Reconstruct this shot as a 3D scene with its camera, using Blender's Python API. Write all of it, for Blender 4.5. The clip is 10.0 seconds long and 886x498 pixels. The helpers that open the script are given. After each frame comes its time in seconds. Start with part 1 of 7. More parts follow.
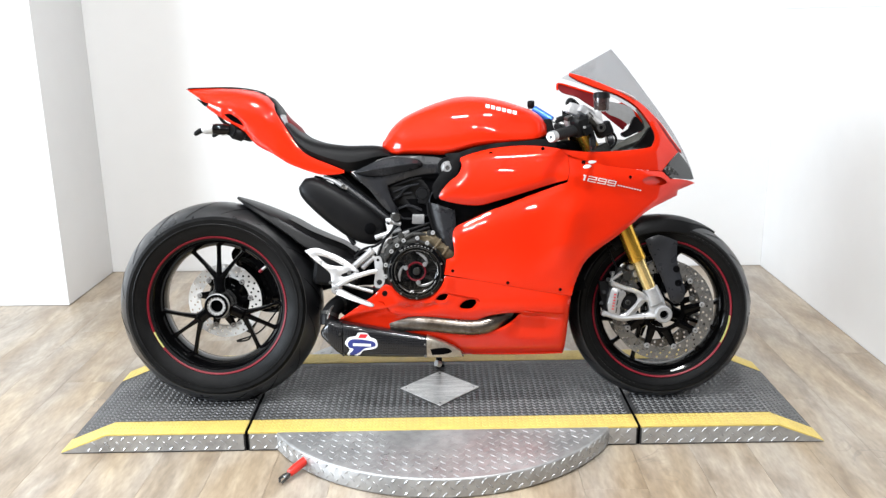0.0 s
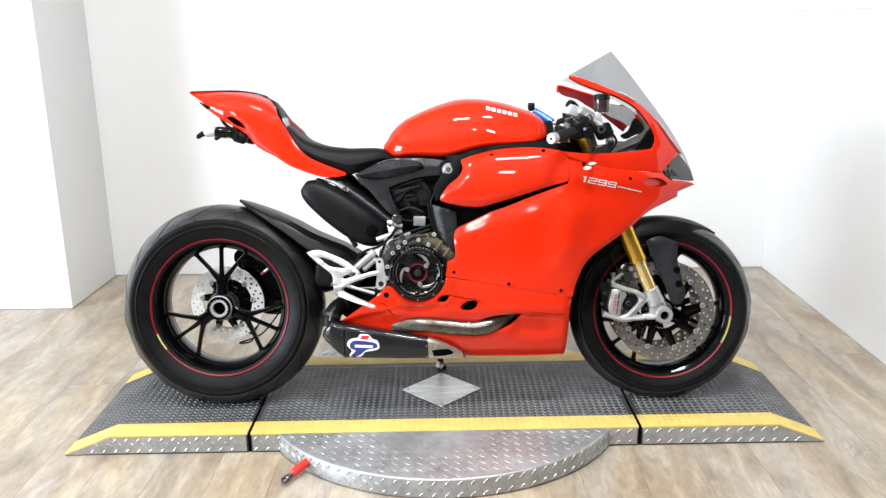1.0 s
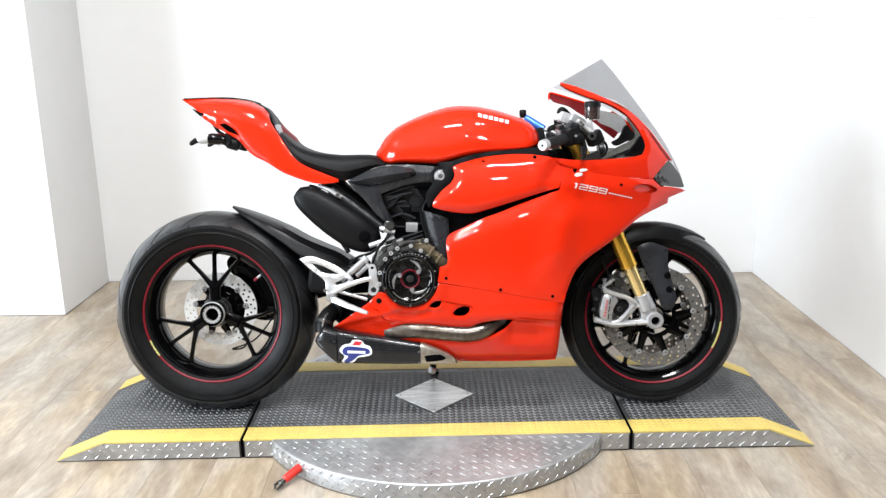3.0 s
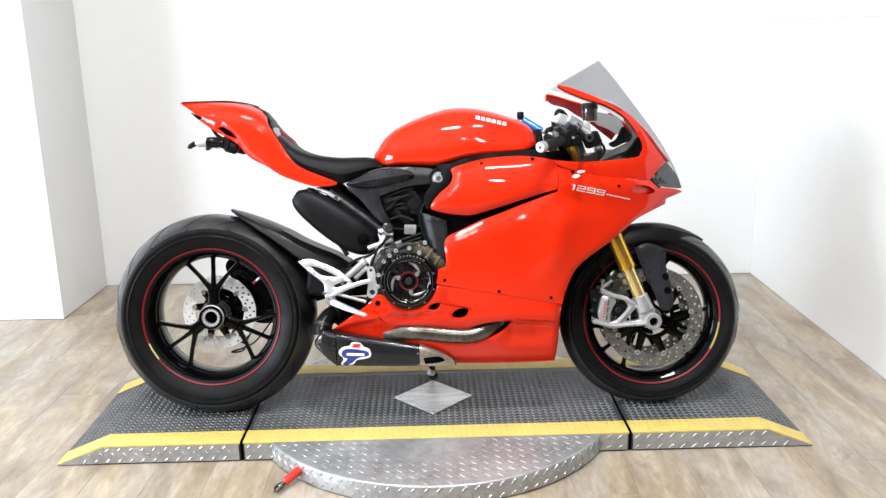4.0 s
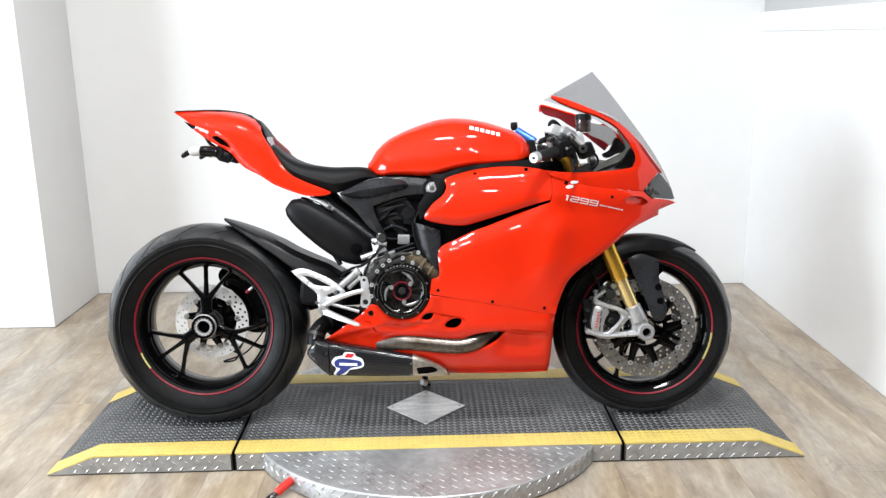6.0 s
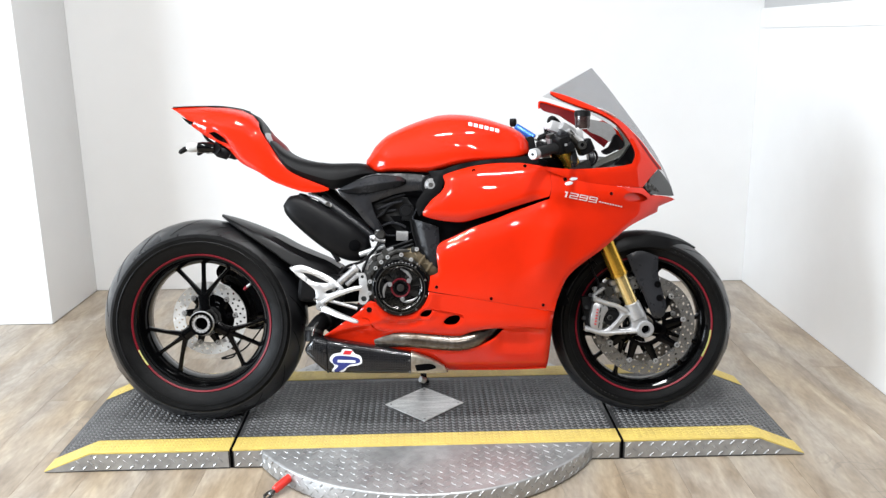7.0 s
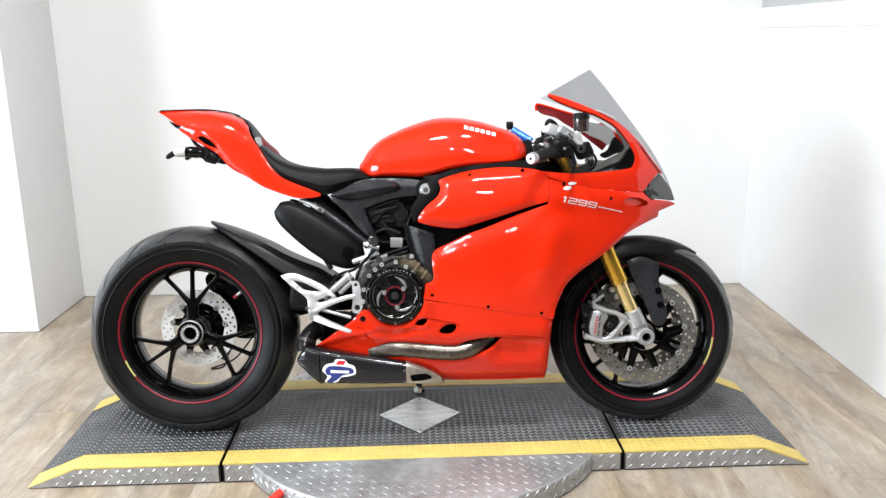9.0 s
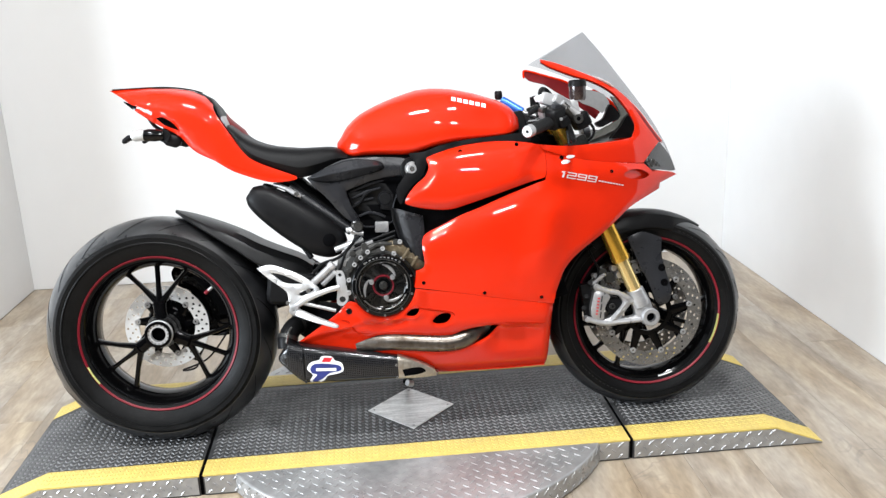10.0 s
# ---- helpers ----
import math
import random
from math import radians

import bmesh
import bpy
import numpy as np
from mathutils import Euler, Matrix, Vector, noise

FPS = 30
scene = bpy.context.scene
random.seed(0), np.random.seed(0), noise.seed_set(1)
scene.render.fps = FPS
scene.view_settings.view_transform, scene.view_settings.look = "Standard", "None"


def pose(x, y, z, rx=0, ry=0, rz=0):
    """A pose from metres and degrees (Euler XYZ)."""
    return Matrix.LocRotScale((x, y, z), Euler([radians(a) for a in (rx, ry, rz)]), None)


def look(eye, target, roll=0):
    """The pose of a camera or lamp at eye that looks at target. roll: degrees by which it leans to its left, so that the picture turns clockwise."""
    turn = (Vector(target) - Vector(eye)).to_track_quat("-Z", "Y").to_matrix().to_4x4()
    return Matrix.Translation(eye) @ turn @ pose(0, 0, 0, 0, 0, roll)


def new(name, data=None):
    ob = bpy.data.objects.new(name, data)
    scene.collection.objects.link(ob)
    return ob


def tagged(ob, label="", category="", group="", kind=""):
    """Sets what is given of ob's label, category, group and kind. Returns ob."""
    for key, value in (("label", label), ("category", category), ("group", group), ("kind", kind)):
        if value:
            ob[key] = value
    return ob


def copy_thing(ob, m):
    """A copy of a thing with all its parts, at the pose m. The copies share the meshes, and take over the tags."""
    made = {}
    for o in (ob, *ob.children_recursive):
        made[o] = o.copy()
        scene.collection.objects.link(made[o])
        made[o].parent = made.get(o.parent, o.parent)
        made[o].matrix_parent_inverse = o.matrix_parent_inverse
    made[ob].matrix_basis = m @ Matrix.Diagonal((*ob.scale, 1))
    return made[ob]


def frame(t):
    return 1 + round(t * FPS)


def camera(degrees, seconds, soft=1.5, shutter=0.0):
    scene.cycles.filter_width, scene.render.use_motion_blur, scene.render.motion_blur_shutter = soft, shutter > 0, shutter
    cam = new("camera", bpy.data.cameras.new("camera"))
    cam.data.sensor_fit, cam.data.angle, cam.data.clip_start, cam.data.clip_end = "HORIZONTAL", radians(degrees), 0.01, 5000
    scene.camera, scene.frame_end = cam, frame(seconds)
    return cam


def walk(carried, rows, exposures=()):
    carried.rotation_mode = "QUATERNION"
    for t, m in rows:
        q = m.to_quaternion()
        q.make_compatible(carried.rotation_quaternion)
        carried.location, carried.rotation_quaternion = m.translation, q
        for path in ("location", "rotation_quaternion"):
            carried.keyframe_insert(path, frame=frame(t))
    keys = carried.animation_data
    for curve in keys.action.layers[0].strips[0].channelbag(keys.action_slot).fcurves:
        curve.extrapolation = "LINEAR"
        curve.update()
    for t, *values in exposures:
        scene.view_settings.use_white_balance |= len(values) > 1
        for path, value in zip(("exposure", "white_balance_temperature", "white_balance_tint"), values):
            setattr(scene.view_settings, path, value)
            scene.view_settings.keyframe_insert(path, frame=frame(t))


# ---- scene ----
cam = camera(54.8, 10.0, 1.4)
PATH = [
    (0, (0.04, -2.631, 1.268), (0.018, -0.701, 0.745), -0.8),
    (0.5, (0.041, -2.637, 1.265), (0.019, -0.708, 0.738), -0.7),
    (1, (0.043, -2.645, 1.264), (0.016, -0.712, 0.75), -1.0),
    (1.5, (0.04, -2.645, 1.269), (0.017, -0.713, 0.751), -0.7),
    (2, (0.039, -2.648, 1.27), (0.027, -0.716, 0.755), -0.3),
    (2.5, (0.045, -2.653, 1.268), (0.038, -0.719, 0.759), -0.6),
    (2.7, (0.048, -2.656, 1.268), (0.041, -0.721, 0.762), -0.8),
    (3.8, (0.046, -2.662, 1.269), (0.027, -0.725, 0.777), -1.1),
    (4, (0.046, -2.664, 1.269), (0.039, -0.726, 0.773), -1.2),
    (4.5, (0.045, -2.659, 1.27), (0.039, -0.719, 0.782), -1.1),
    (5, (0.045, -2.66, 1.275), (0.04, -0.718, 0.794), -0.9),
    (5.5, (0.043, -2.665, 1.277), (0.036, -0.723, 0.801), -0.9),
    (5.7, (0.043, -2.664, 1.276), (0.053, -0.722, 0.799), -0.9),
    (6.8, (0.047, -2.658, 1.274), (0.057, -0.717, 0.793), -0.8),
    (7, (0.046, -2.654, 1.271), (0.058, -0.714, 0.787), -0.8),
    (7.5, (0.044, -2.648, 1.269), (0.063, -0.707, 0.787), -0.8),
    (8, (0.048, -2.637, 1.267), (0.067, -0.697, 0.781), -0.5),
    (8.5, (0.043, -2.621, 1.27), (0.065, -0.681, 0.784), -0.7),
    (9, (0.037, -2.58, 1.275), (0.067, -0.64, 0.79), -0.9),
    (9.2, (0.037, -2.563, 1.277), (0.067, -0.627, 0.779), -1.3),
    (9.4, (0.022, -2.532, 1.280), (0.081, -0.597, 0.781), -1.7),
    (9.5, (0.011, -2.507, 1.278), (0.101, -0.574, 0.774), -1.6),
    (9.6, (-0.006, -2.493, 1.279), (0.103, -0.564, 0.767), -1.9),
    (9.7, (-0.028, -2.474, 1.281), (0.108, -0.543, 0.780), -2.5),
    (9.8, (-0.036, -2.453, 1.281), (0.097, -0.526, 0.766), -2.5),
    (9.9, (-0.046, -2.416, 1.280), (0.094, -0.496, 0.742), -2.2),
    (10, (-0.064, -2.369, 1.277), (0.074, -0.455, 0.711), -2.2),
]
EXPOSURES = [(0, 0.07), (2.5, 0.08), (4, 0.04), (5.5, -0.03), (7, -0.09), (8, -0.07), (9, -0.02), (10, 0.02)]
walk(cam, [(t, look(eye, target, roll)) for t, eye, target, roll in PATH], EXPOSURES)

# ---- world and lights ----
world = bpy.data.worlds.new("room_world")
scene.world = world
world.use_nodes = True
world.node_tree.nodes["Background"].inputs[0].default_value = (0.9, 0.95, 1.0, 1)
world.node_tree.nodes["Background"].inputs[1].default_value = 0.3
ROOM_H = 3.6
LAMPS = [(-1.3, -1.35), (0.42, -1.35), (-1.5, -4.0), (0.55, -4.0), (-4.2, -1.9)]
LAMP_W = 100.0, 108.0, 101.0, 100.0, 56.0


def lamp_at(x, y, z, sx, sy, watts, colour=(0.945, 0.965, 0.98)):
    data = bpy.data.lights.new("tube_light", "AREA")
    data.shape, data.size, data.size_y, data.energy, data.color = "RECTANGLE", sx, sy, watts, colour
    ob = new("tube_light", data)
    ob.location = (x, y, z)
    return ob


for (lx, ly), watts in zip(LAMPS, LAMP_W):
    lamp_at(lx, ly, ROOM_H - 0.085, 0.5, 0.12, watts)
WIN_Y0, WIN_Y1, WIN_Z0, WIN_Z1 = -4.0, -1.2, 0.6, 2.4
day = lamp_at(-5.98, (WIN_Y0 + WIN_Y1) / 2, (WIN_Z0 + WIN_Z1) / 2, WIN_Z1 - WIN_Z0, WIN_Y1 - WIN_Y0, 520.0, (0.81, 0.905, 1.0))
day.rotation_euler = (0, radians(-90), 0)


# ---- materials ----
def mat(name, base, rough=0.5, metal=0.0, coat=0.0, vary=0.0, scale=8.0, bump=0.0, bump_scale=60.0, rough_vary=0.0, stretch=(1, 1, 1), other=None, coat_rough=0.03, ior=1.5, spec=0.5):
    m = bpy.data.materials.new(name)
    m.use_nodes = True
    nt = m.node_tree
    b = nt.nodes["Principled BSDF"]
    b.inputs["Base Color"].default_value = (*base, 1)
    b.inputs["Roughness"].default_value, b.inputs["Metallic"].default_value = rough, metal
    b.inputs["Coat Weight"].default_value, b.inputs["Coat Roughness"].default_value = coat, coat_rough
    b.inputs["IOR"].default_value, b.inputs["Specular IOR Level"].default_value = ior, spec
    tc = nt.nodes.new("ShaderNodeTexCoord")
    mp = nt.nodes.new("ShaderNodeMapping")
    mp.inputs["Scale"].default_value = stretch
    nt.links.new(tc.outputs["Object"], mp.inputs["Vector"])

    def noise_at(s, detail=4.0):
        n = nt.nodes.new("ShaderNodeTexNoise")
        n.inputs["Scale"].default_value, n.inputs["Detail"].default_value = s, detail
        nt.links.new(mp.outputs[0], n.inputs["Vector"])
        return n

    if vary:
        n1, n2 = noise_at(scale), noise_at(scale * 7.3)
        add = nt.nodes.new("ShaderNodeMath")
        add.operation = "ADD"
        nt.links.new(n1.outputs[0], add.inputs[0])
        nt.links.new(n2.outputs[0], add.inputs[1])
        ramp = nt.nodes.new("ShaderNodeMapRange")
        ramp.inputs[1].default_value, ramp.inputs[2].default_value = 0.7, 1.3
        nt.links.new(add.outputs[0], ramp.inputs[0])
        mix = nt.nodes.new("ShaderNodeMix")
        mix.data_type = "RGBA"
        dark = tuple(c * (1 - vary) for c in base) if other is None else other
        mix.inputs[6].default_value, mix.inputs[7].default_value = (*dark, 1), (*base, 1)
        nt.links.new(ramp.outputs[0], mix.inputs[0])
        nt.links.new(mix.outputs[2], b.inputs["Base Color"])
    if rough_vary:
        n3 = noise_at(scale * 2.1)
        mr2 = nt.nodes.new("ShaderNodeMapRange")
        mr2.inputs[1].default_value, mr2.inputs[2].default_value = 0.3, 0.7
        mr2.inputs[3].default_value, mr2.inputs[4].default_value = max(0.0, rough - rough_vary), min(1.0, rough + rough_vary)
        nt.links.new(n3.outputs[0], mr2.inputs[0])
        nt.links.new(mr2.outputs[0], b.inputs["Roughness"])
    if bump:
        n4 = noise_at(bump_scale, 6.0)
        bp = nt.nodes.new("ShaderNodeBump")
        bp.inputs["Strength"].default_value, bp.inputs["Distance"].default_value = bump, 0.002
        nt.links.new(n4.outputs[0], bp.inputs["Height"])
        nt.links.new(bp.outputs[0], b.inputs["Normal"])
    return m


def film(name, tint, gloss=0.06):
    """Thin tinted sheet: straight-through tint with a faint gloss."""
    m = bpy.data.materials.new(name)
    m.use_nodes = True
    nt = m.node_tree
    nt.nodes.remove(nt.nodes["Principled BSDF"])
    tr, gl, mx = nt.nodes.new("ShaderNodeBsdfTransparent"), nt.nodes.new("ShaderNodeBsdfGlossy"), nt.nodes.new("ShaderNodeMixShader")
    tr.inputs[0].default_value = (*tint, 1)
    gl.inputs["Roughness"].default_value = 0.05
    mx.inputs[0].default_value = gloss
    nt.links.new(tr.outputs[0], mx.inputs[1])
    nt.links.new(gl.outputs[0], mx.inputs[2])
    nt.links.new(mx.outputs[0], nt.nodes["Material Output"].inputs[0])
    return m


def glow(name, colour, strength):
    m = bpy.data.materials.new(name)
    m.use_nodes = True
    b = m.node_tree.nodes["Principled BSDF"]
    b.inputs["Base Color"].default_value = (*colour, 1)
    b.inputs["Emission Color"].default_value = (*colour, 1)
    b.inputs["Emission Strength"].default_value = strength
    return m


def plank_mat():
    """Pale oak-look vinyl: long grain, knots and tone that differs from board to board."""
    m = bpy.data.materials.new("oak_vinyl")
    m.use_nodes = True
    nt = m.node_tree
    b = nt.nodes["Principled BSDF"]
    b.inputs["Roughness"].default_value = 0.34
    mp, info = nt.nodes.new("ShaderNodeMapping"), nt.nodes.new("ShaderNodeObjectInfo")
    mp.inputs["Scale"].default_value = (5.5, 1.35, 1.0)
    off = nt.nodes.new("ShaderNodeVectorMath")
    off.operation = "SCALE"
    off.inputs[0].default_value = (0.5, 0.9, 0.3)
    nt.links.new(info.outputs["Random"], off.inputs["Scale"])
    geo = nt.nodes.new("ShaderNodeNewGeometry")
    nt.links.new(geo.outputs["Position"], mp.inputs["Vector"])
    nt.links.new(off.outputs[0], mp.inputs["Location"])
    n1, n2 = nt.nodes.new("ShaderNodeTexNoise"), nt.nodes.new("ShaderNodeTexNoise")
    n1.inputs["Scale"].default_value, n1.inputs["Detail"].default_value, n1.inputs["Distortion"].default_value = 2.2, 5.0, 0.8
    n2.inputs["Scale"].default_value, n2.inputs["Detail"].default_value = 17.0, 6.0
    nt.links.new(mp.outputs[0], n1.inputs["Vector"])
    nt.links.new(mp.outputs[0], n2.inputs["Vector"])
    r1, r2 = nt.nodes.new("ShaderNodeValToRGB"), nt.nodes.new("ShaderNodeMapRange")
    e = r1.color_ramp.elements
    e[0].position, e[0].color = 0.27, (0.215, 0.172, 0.127, 1)
    e[1].position, e[1].color = 0.72, (0.430, 0.380, 0.312, 1)
    mid = e.new(0.5)
    mid.color = (0.320, 0.273, 0.218, 1)
    r2.inputs[1].default_value, r2.inputs[2].default_value, r2.inputs[3].default_value, r2.inputs[4].default_value = 0.3, 0.7, 0.82, 1.1
    nt.links.new(n1.outputs[0], r1.inputs[0])
    nt.links.new(n2.outputs[0], r2.inputs[0])
    # slow drift between greyer and yellower stain across the boards
    n3, stain, blend = nt.nodes.new("ShaderNodeTexNoise"), nt.nodes.new("ShaderNodeMapRange"), nt.nodes.new("ShaderNodeMix")
    n3.inputs["Scale"].default_value, n3.inputs["Detail"].default_value = 0.9, 3.0
    nt.links.new(mp.outputs[0], n3.inputs["Vector"])
    stain.inputs[1].default_value, stain.inputs[2].default_value = 0.38, 0.62
    nt.links.new(n3.outputs[0], stain.inputs[0])
    blend.data_type, blend.blend_type = "RGBA", "MULTIPLY"
    tint = nt.nodes.new("ShaderNodeMix")
    tint.data_type = "RGBA"
    tint.inputs[6].default_value, tint.inputs[7].default_value = (0.95, 0.955, 0.98, 1), (0.98, 0.90, 0.78, 1)
    nt.links.new(stain.outputs[0], tint.inputs[0])
    blend.inputs[0].default_value = 1.0
    nt.links.new(r1.outputs[0], blend.inputs[6])
    nt.links.new(tint.outputs[2], blend.inputs[7])
    hsv, tone, mul = nt.nodes.new("ShaderNodeHueSaturation"), nt.nodes.new("ShaderNodeMapRange"), nt.nodes.new("ShaderNodeMath")
    tone.inputs[3].default_value, tone.inputs[4].default_value = 0.96, 1.04
    mul.operation = "MULTIPLY"
    nt.links.new(info.outputs["Random"], tone.inputs[0])
    nt.links.new(tone.outputs[0], mul.inputs[0])
    nt.links.new(r2.outputs[0], mul.inputs[1])
    nt.links.new(mul.outputs[0], hsv.inputs["Value"])
    nt.links.new(blend.outputs[2], hsv.inputs["Color"])
    # sparse dark rubber scuffs: thin wandering lines inside a few patches
    n4, n5 = nt.nodes.new("ShaderNodeTexNoise"), nt.nodes.new("ShaderNodeTexNoise")
    n4.inputs["Scale"].default_value, n4.inputs["Detail"].default_value, n4.inputs["Distortion"].default_value = 4.5, 3.0, 1.2
    n5.inputs["Scale"].default_value, n5.inputs["Detail"].default_value = 2.1, 2.0
    nt.links.new(geo.outputs["Position"], n4.inputs["Vector"])
    nt.links.new(geo.outputs["Position"], n5.inputs["Vector"])
    off4, mag = nt.nodes.new("ShaderNodeMath"), nt.nodes.new("ShaderNodeMath")
    off4.operation, mag.operation = "SUBTRACT", "ABSOLUTE"
    off4.inputs[1].default_value = 0.5
    nt.links.new(n4.outputs[0], off4.inputs[0])
    nt.links.new(off4.outputs[0], mag.inputs[0])
    line, patch, both, worn = nt.nodes.new("ShaderNodeMapRange"), nt.nodes.new("ShaderNodeMapRange"), nt.nodes.new("ShaderNodeMath"), nt.nodes.new("ShaderNodeMix")
    line.inputs[1].default_value, line.inputs[2].default_value, line.inputs[3].default_value, line.inputs[4].default_value = 0.004, 0.022, 1.0, 0.0
    patch.inputs[1].default_value, patch.inputs[2].default_value, patch.inputs[4].default_value = 0.54, 0.66, 0.40
    nt.links.new(mag.outputs[0], line.inputs[0])
    nt.links.new(n5.outputs[0], patch.inputs[0])
    both.operation = "MULTIPLY"
    nt.links.new(line.outputs[0], both.inputs[0])
    nt.links.new(patch.outputs[0], both.inputs[1])
    worn.data_type = "RGBA"
    worn.inputs[7].default_value = (0.13, 0.115, 0.105, 1)
    nt.links.new(both.outputs[0], worn.inputs[0])
    nt.links.new(hsv.outputs[0], worn.inputs[6])
    nt.links.new(worn.outputs[2], b.inputs["Base Color"])
    bp = nt.nodes.new("ShaderNodeBump")
    bp.inputs["Strength"].default_value, bp.inputs["Distance"].default_value = 0.12, 0.001
    nt.links.new(n2.outputs[0], bp.inputs["Height"])
    nt.links.new(bp.outputs[0], b.inputs["Normal"])
    return m


def carbon_mat():
    m = bpy.data.materials.new("carbon_weave")
    m.use_nodes = True
    nt = m.node_tree
    b = nt.nodes["Principled BSDF"]
    b.inputs["Roughness"].default_value, b.inputs["Coat Weight"].default_value, b.inputs["Specular IOR Level"].default_value = 0.24, 0.35, 0.28
    tc, mp, ck = nt.nodes.new("ShaderNodeTexCoord"), nt.nodes.new("ShaderNodeMapping"), nt.nodes.new("ShaderNodeTexChecker")
    mp.inputs["Rotation"].default_value = (0, radians(45), 0)
    ck.inputs["Scale"].default_value = 270.0
    ck.inputs["Color1"].default_value, ck.inputs["Color2"].default_value = (0.003, 0.003, 0.0035, 1), (0.018, 0.018, 0.0195, 1)
    nt.links.new(tc.outputs["Object"], mp.inputs["Vector"])
    nt.links.new(mp.outputs[0], ck.inputs["Vector"])
    nt.links.new(ck.outputs[0], b.inputs["Base Color"])
    return m


M_RED = mat("red_paint", (0.575, 0.0165, 0.0016), 0.5, 0.0, 0.66, vary=0.07, scale=2.6, spec=0.05, coat_rough=0.02)
# Darker copy of the red, with the shade of inner faces in its colour
M_RED_SHADE = mat("red_inside_shade", (0.15, 0.006, 0.008), 0.5, vary=0.2, scale=12, spec=0.2)
M_BLACK = mat("black_plastic", (0.006, 0.006, 0.0066), 0.42, vary=0.3, scale=14, bump=0.12, bump_scale=900, rough_vary=0.08, spec=0.13)
M_GREY = mat("grey_plastic", (0.017, 0.0175, 0.020), 0.30, vary=0.2, scale=12, bump=0.10, bump_scale=900, rough_vary=0.06, spec=0.36)
M_SATIN = mat("satin_black_plastic", (0.006, 0.006, 0.0065), 0.36, vary=0.25, scale=14, bump=0.05, bump_scale=900, spec=0.17)
M_LENS = mat("smoked_headlamp", (0.016, 0.0145, 0.014), 0.10, 0, 0.5, vary=0.6, scale=26, spec=0.5)
M_STAY = mat("pale_grey_panel", (0.27, 0.27, 0.265), 0.5, vary=0.15, scale=14, spec=0.3)
M_STAYD = mat("grey_green_plastic", (0.15, 0.152, 0.135), 0.5, vary=0.3, scale=20, spec=0.3)
# Near-black whose colour carries the dark inside holes, grooves and gaps
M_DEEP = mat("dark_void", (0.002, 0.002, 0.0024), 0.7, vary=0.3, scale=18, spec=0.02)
M_GLOSSBLACK = mat("gloss_black", (0.002, 0.002, 0.0023), 0.06, 0.0, 0.3, vary=0.3, scale=9, spec=0.15)
M_SEAT = mat("seat_vinyl", (0.0050, 0.0050, 0.0054), 0.46, vary=0.25, scale=20, bump=0.3, bump_scale=700, spec=0.14)
M_TYRE = mat("tyre_rubber", (0.0060, 0.0060, 0.0063), 0.42, vary=0.5, scale=12, bump=0.3, bump_scale=240, rough_vary=0.1, spec=0.12)
M_TREAD = mat("worn_tread_rubber", (0.007, 0.0072, 0.0084), 0.38, 0.0, 0.45, coat_rough=0.28, vary=0.55, scale=9, bump=0.2, bump_scale=260, rough_vary=0.12, spec=0.75)
M_WHEEL = mat("black_wheel", (0.0016, 0.0016, 0.0018), 0.14, 0.0, 0.15, vary=0.3, scale=10, spec=0.1)
M_STRIPE = mat("red_rim_stripe", (0.15, 0.0075, 0.015), 0.4, vary=0.1, scale=20, spec=0.2)
M_YSTICK = mat("yellow_sticker", (0.40, 0.40, 0.13), 0.5, vary=0.3, scale=60)
M_WSTICK = mat("white_sticker", (0.75, 0.75, 0.75), 0.45, vary=0.05, scale=60)
M_DECAL = mat("silver_decal", (0.60, 0.52, 0.50), 0.42, vary=0.12, scale=50)
M_STEEL = mat("brake_steel", (0.30, 0.295, 0.285), 0.29, 0.8, vary=0.3, scale=18, rough_vary=0.08)
M_DISC = mat("bright_rear_disc", (0.74, 0.74, 0.735), 0.45, 0.15, vary=0.08, scale=18, rough_vary=0.08)
M_ALU = mat("cast_aluminium", (0.45, 0.45, 0.455), 0.36, 0.65, vary=0.2, scale=22, bump=0.12, bump_scale=500, rough_vary=0.1)
M_ALU_D = mat("dull_engine_metal", (0.055, 0.054, 0.051), 0.40, 0.6, vary=0.55, scale=30, bump=0.25, bump_scale=300)
M_WHITEALU = mat("satin_silver", (0.58, 0.58, 0.585), 0.36, 0.58, vary=0.1, scale=20, rough_vary=0.08)
M_BRONZE = mat("bronze_case", (0.17, 0.135, 0.085), 0.5, 0.5, vary=0.25, scale=24, bump=0.12, bump_scale=400)
M_GOLD = mat("gold_anodised", (0.70, 0.40, 0.055), 0.24, 0.85, vary=0.08, scale=12)
M_GOLDLT = mat("gold_slider", (0.82, 0.62, 0.27), 0.2, 0.8, vary=0.06, scale=12)
M_TITAN = mat("heat_tinted_titanium", (0.20, 0.182, 0.163), 0.30, 0.9, vary=0.3, scale=9, other=(0.075, 0.056, 0.042), rough_vary=0.08)
M_CONE = mat("bare_titanium", (0.62, 0.58, 0.51), 0.32, 0.8, vary=0.25, scale=12, other=(0.36, 0.31, 0.25), rough_vary=0.08)
M_CARBON = carbon_mat()
M_BLUE = mat("blue_anodised", (0.03, 0.16, 0.62), 0.3, 0.3, vary=0.15, scale=30)
M_NAVY = mat("navy_sticker", (0.02, 0.03, 0.16), 0.4, vary=0.1, scale=40)
M_REDTAG = mat("red_sticker", (0.60, 0.02, 0.03), 0.4, vary=0.1, scale=40)
M_SCREEN = film("smoked_screen", (0.69, 0.69, 0.70), 0.06)
M_RESERV = mat("smoky_reservoir", (0.030, 0.018, 0.017), 0.22, 0, 0.3, vary=0.3, scale=30)
M_CLEAR = film("clear_cover", (0.88, 0.88, 0.88), 0.03)
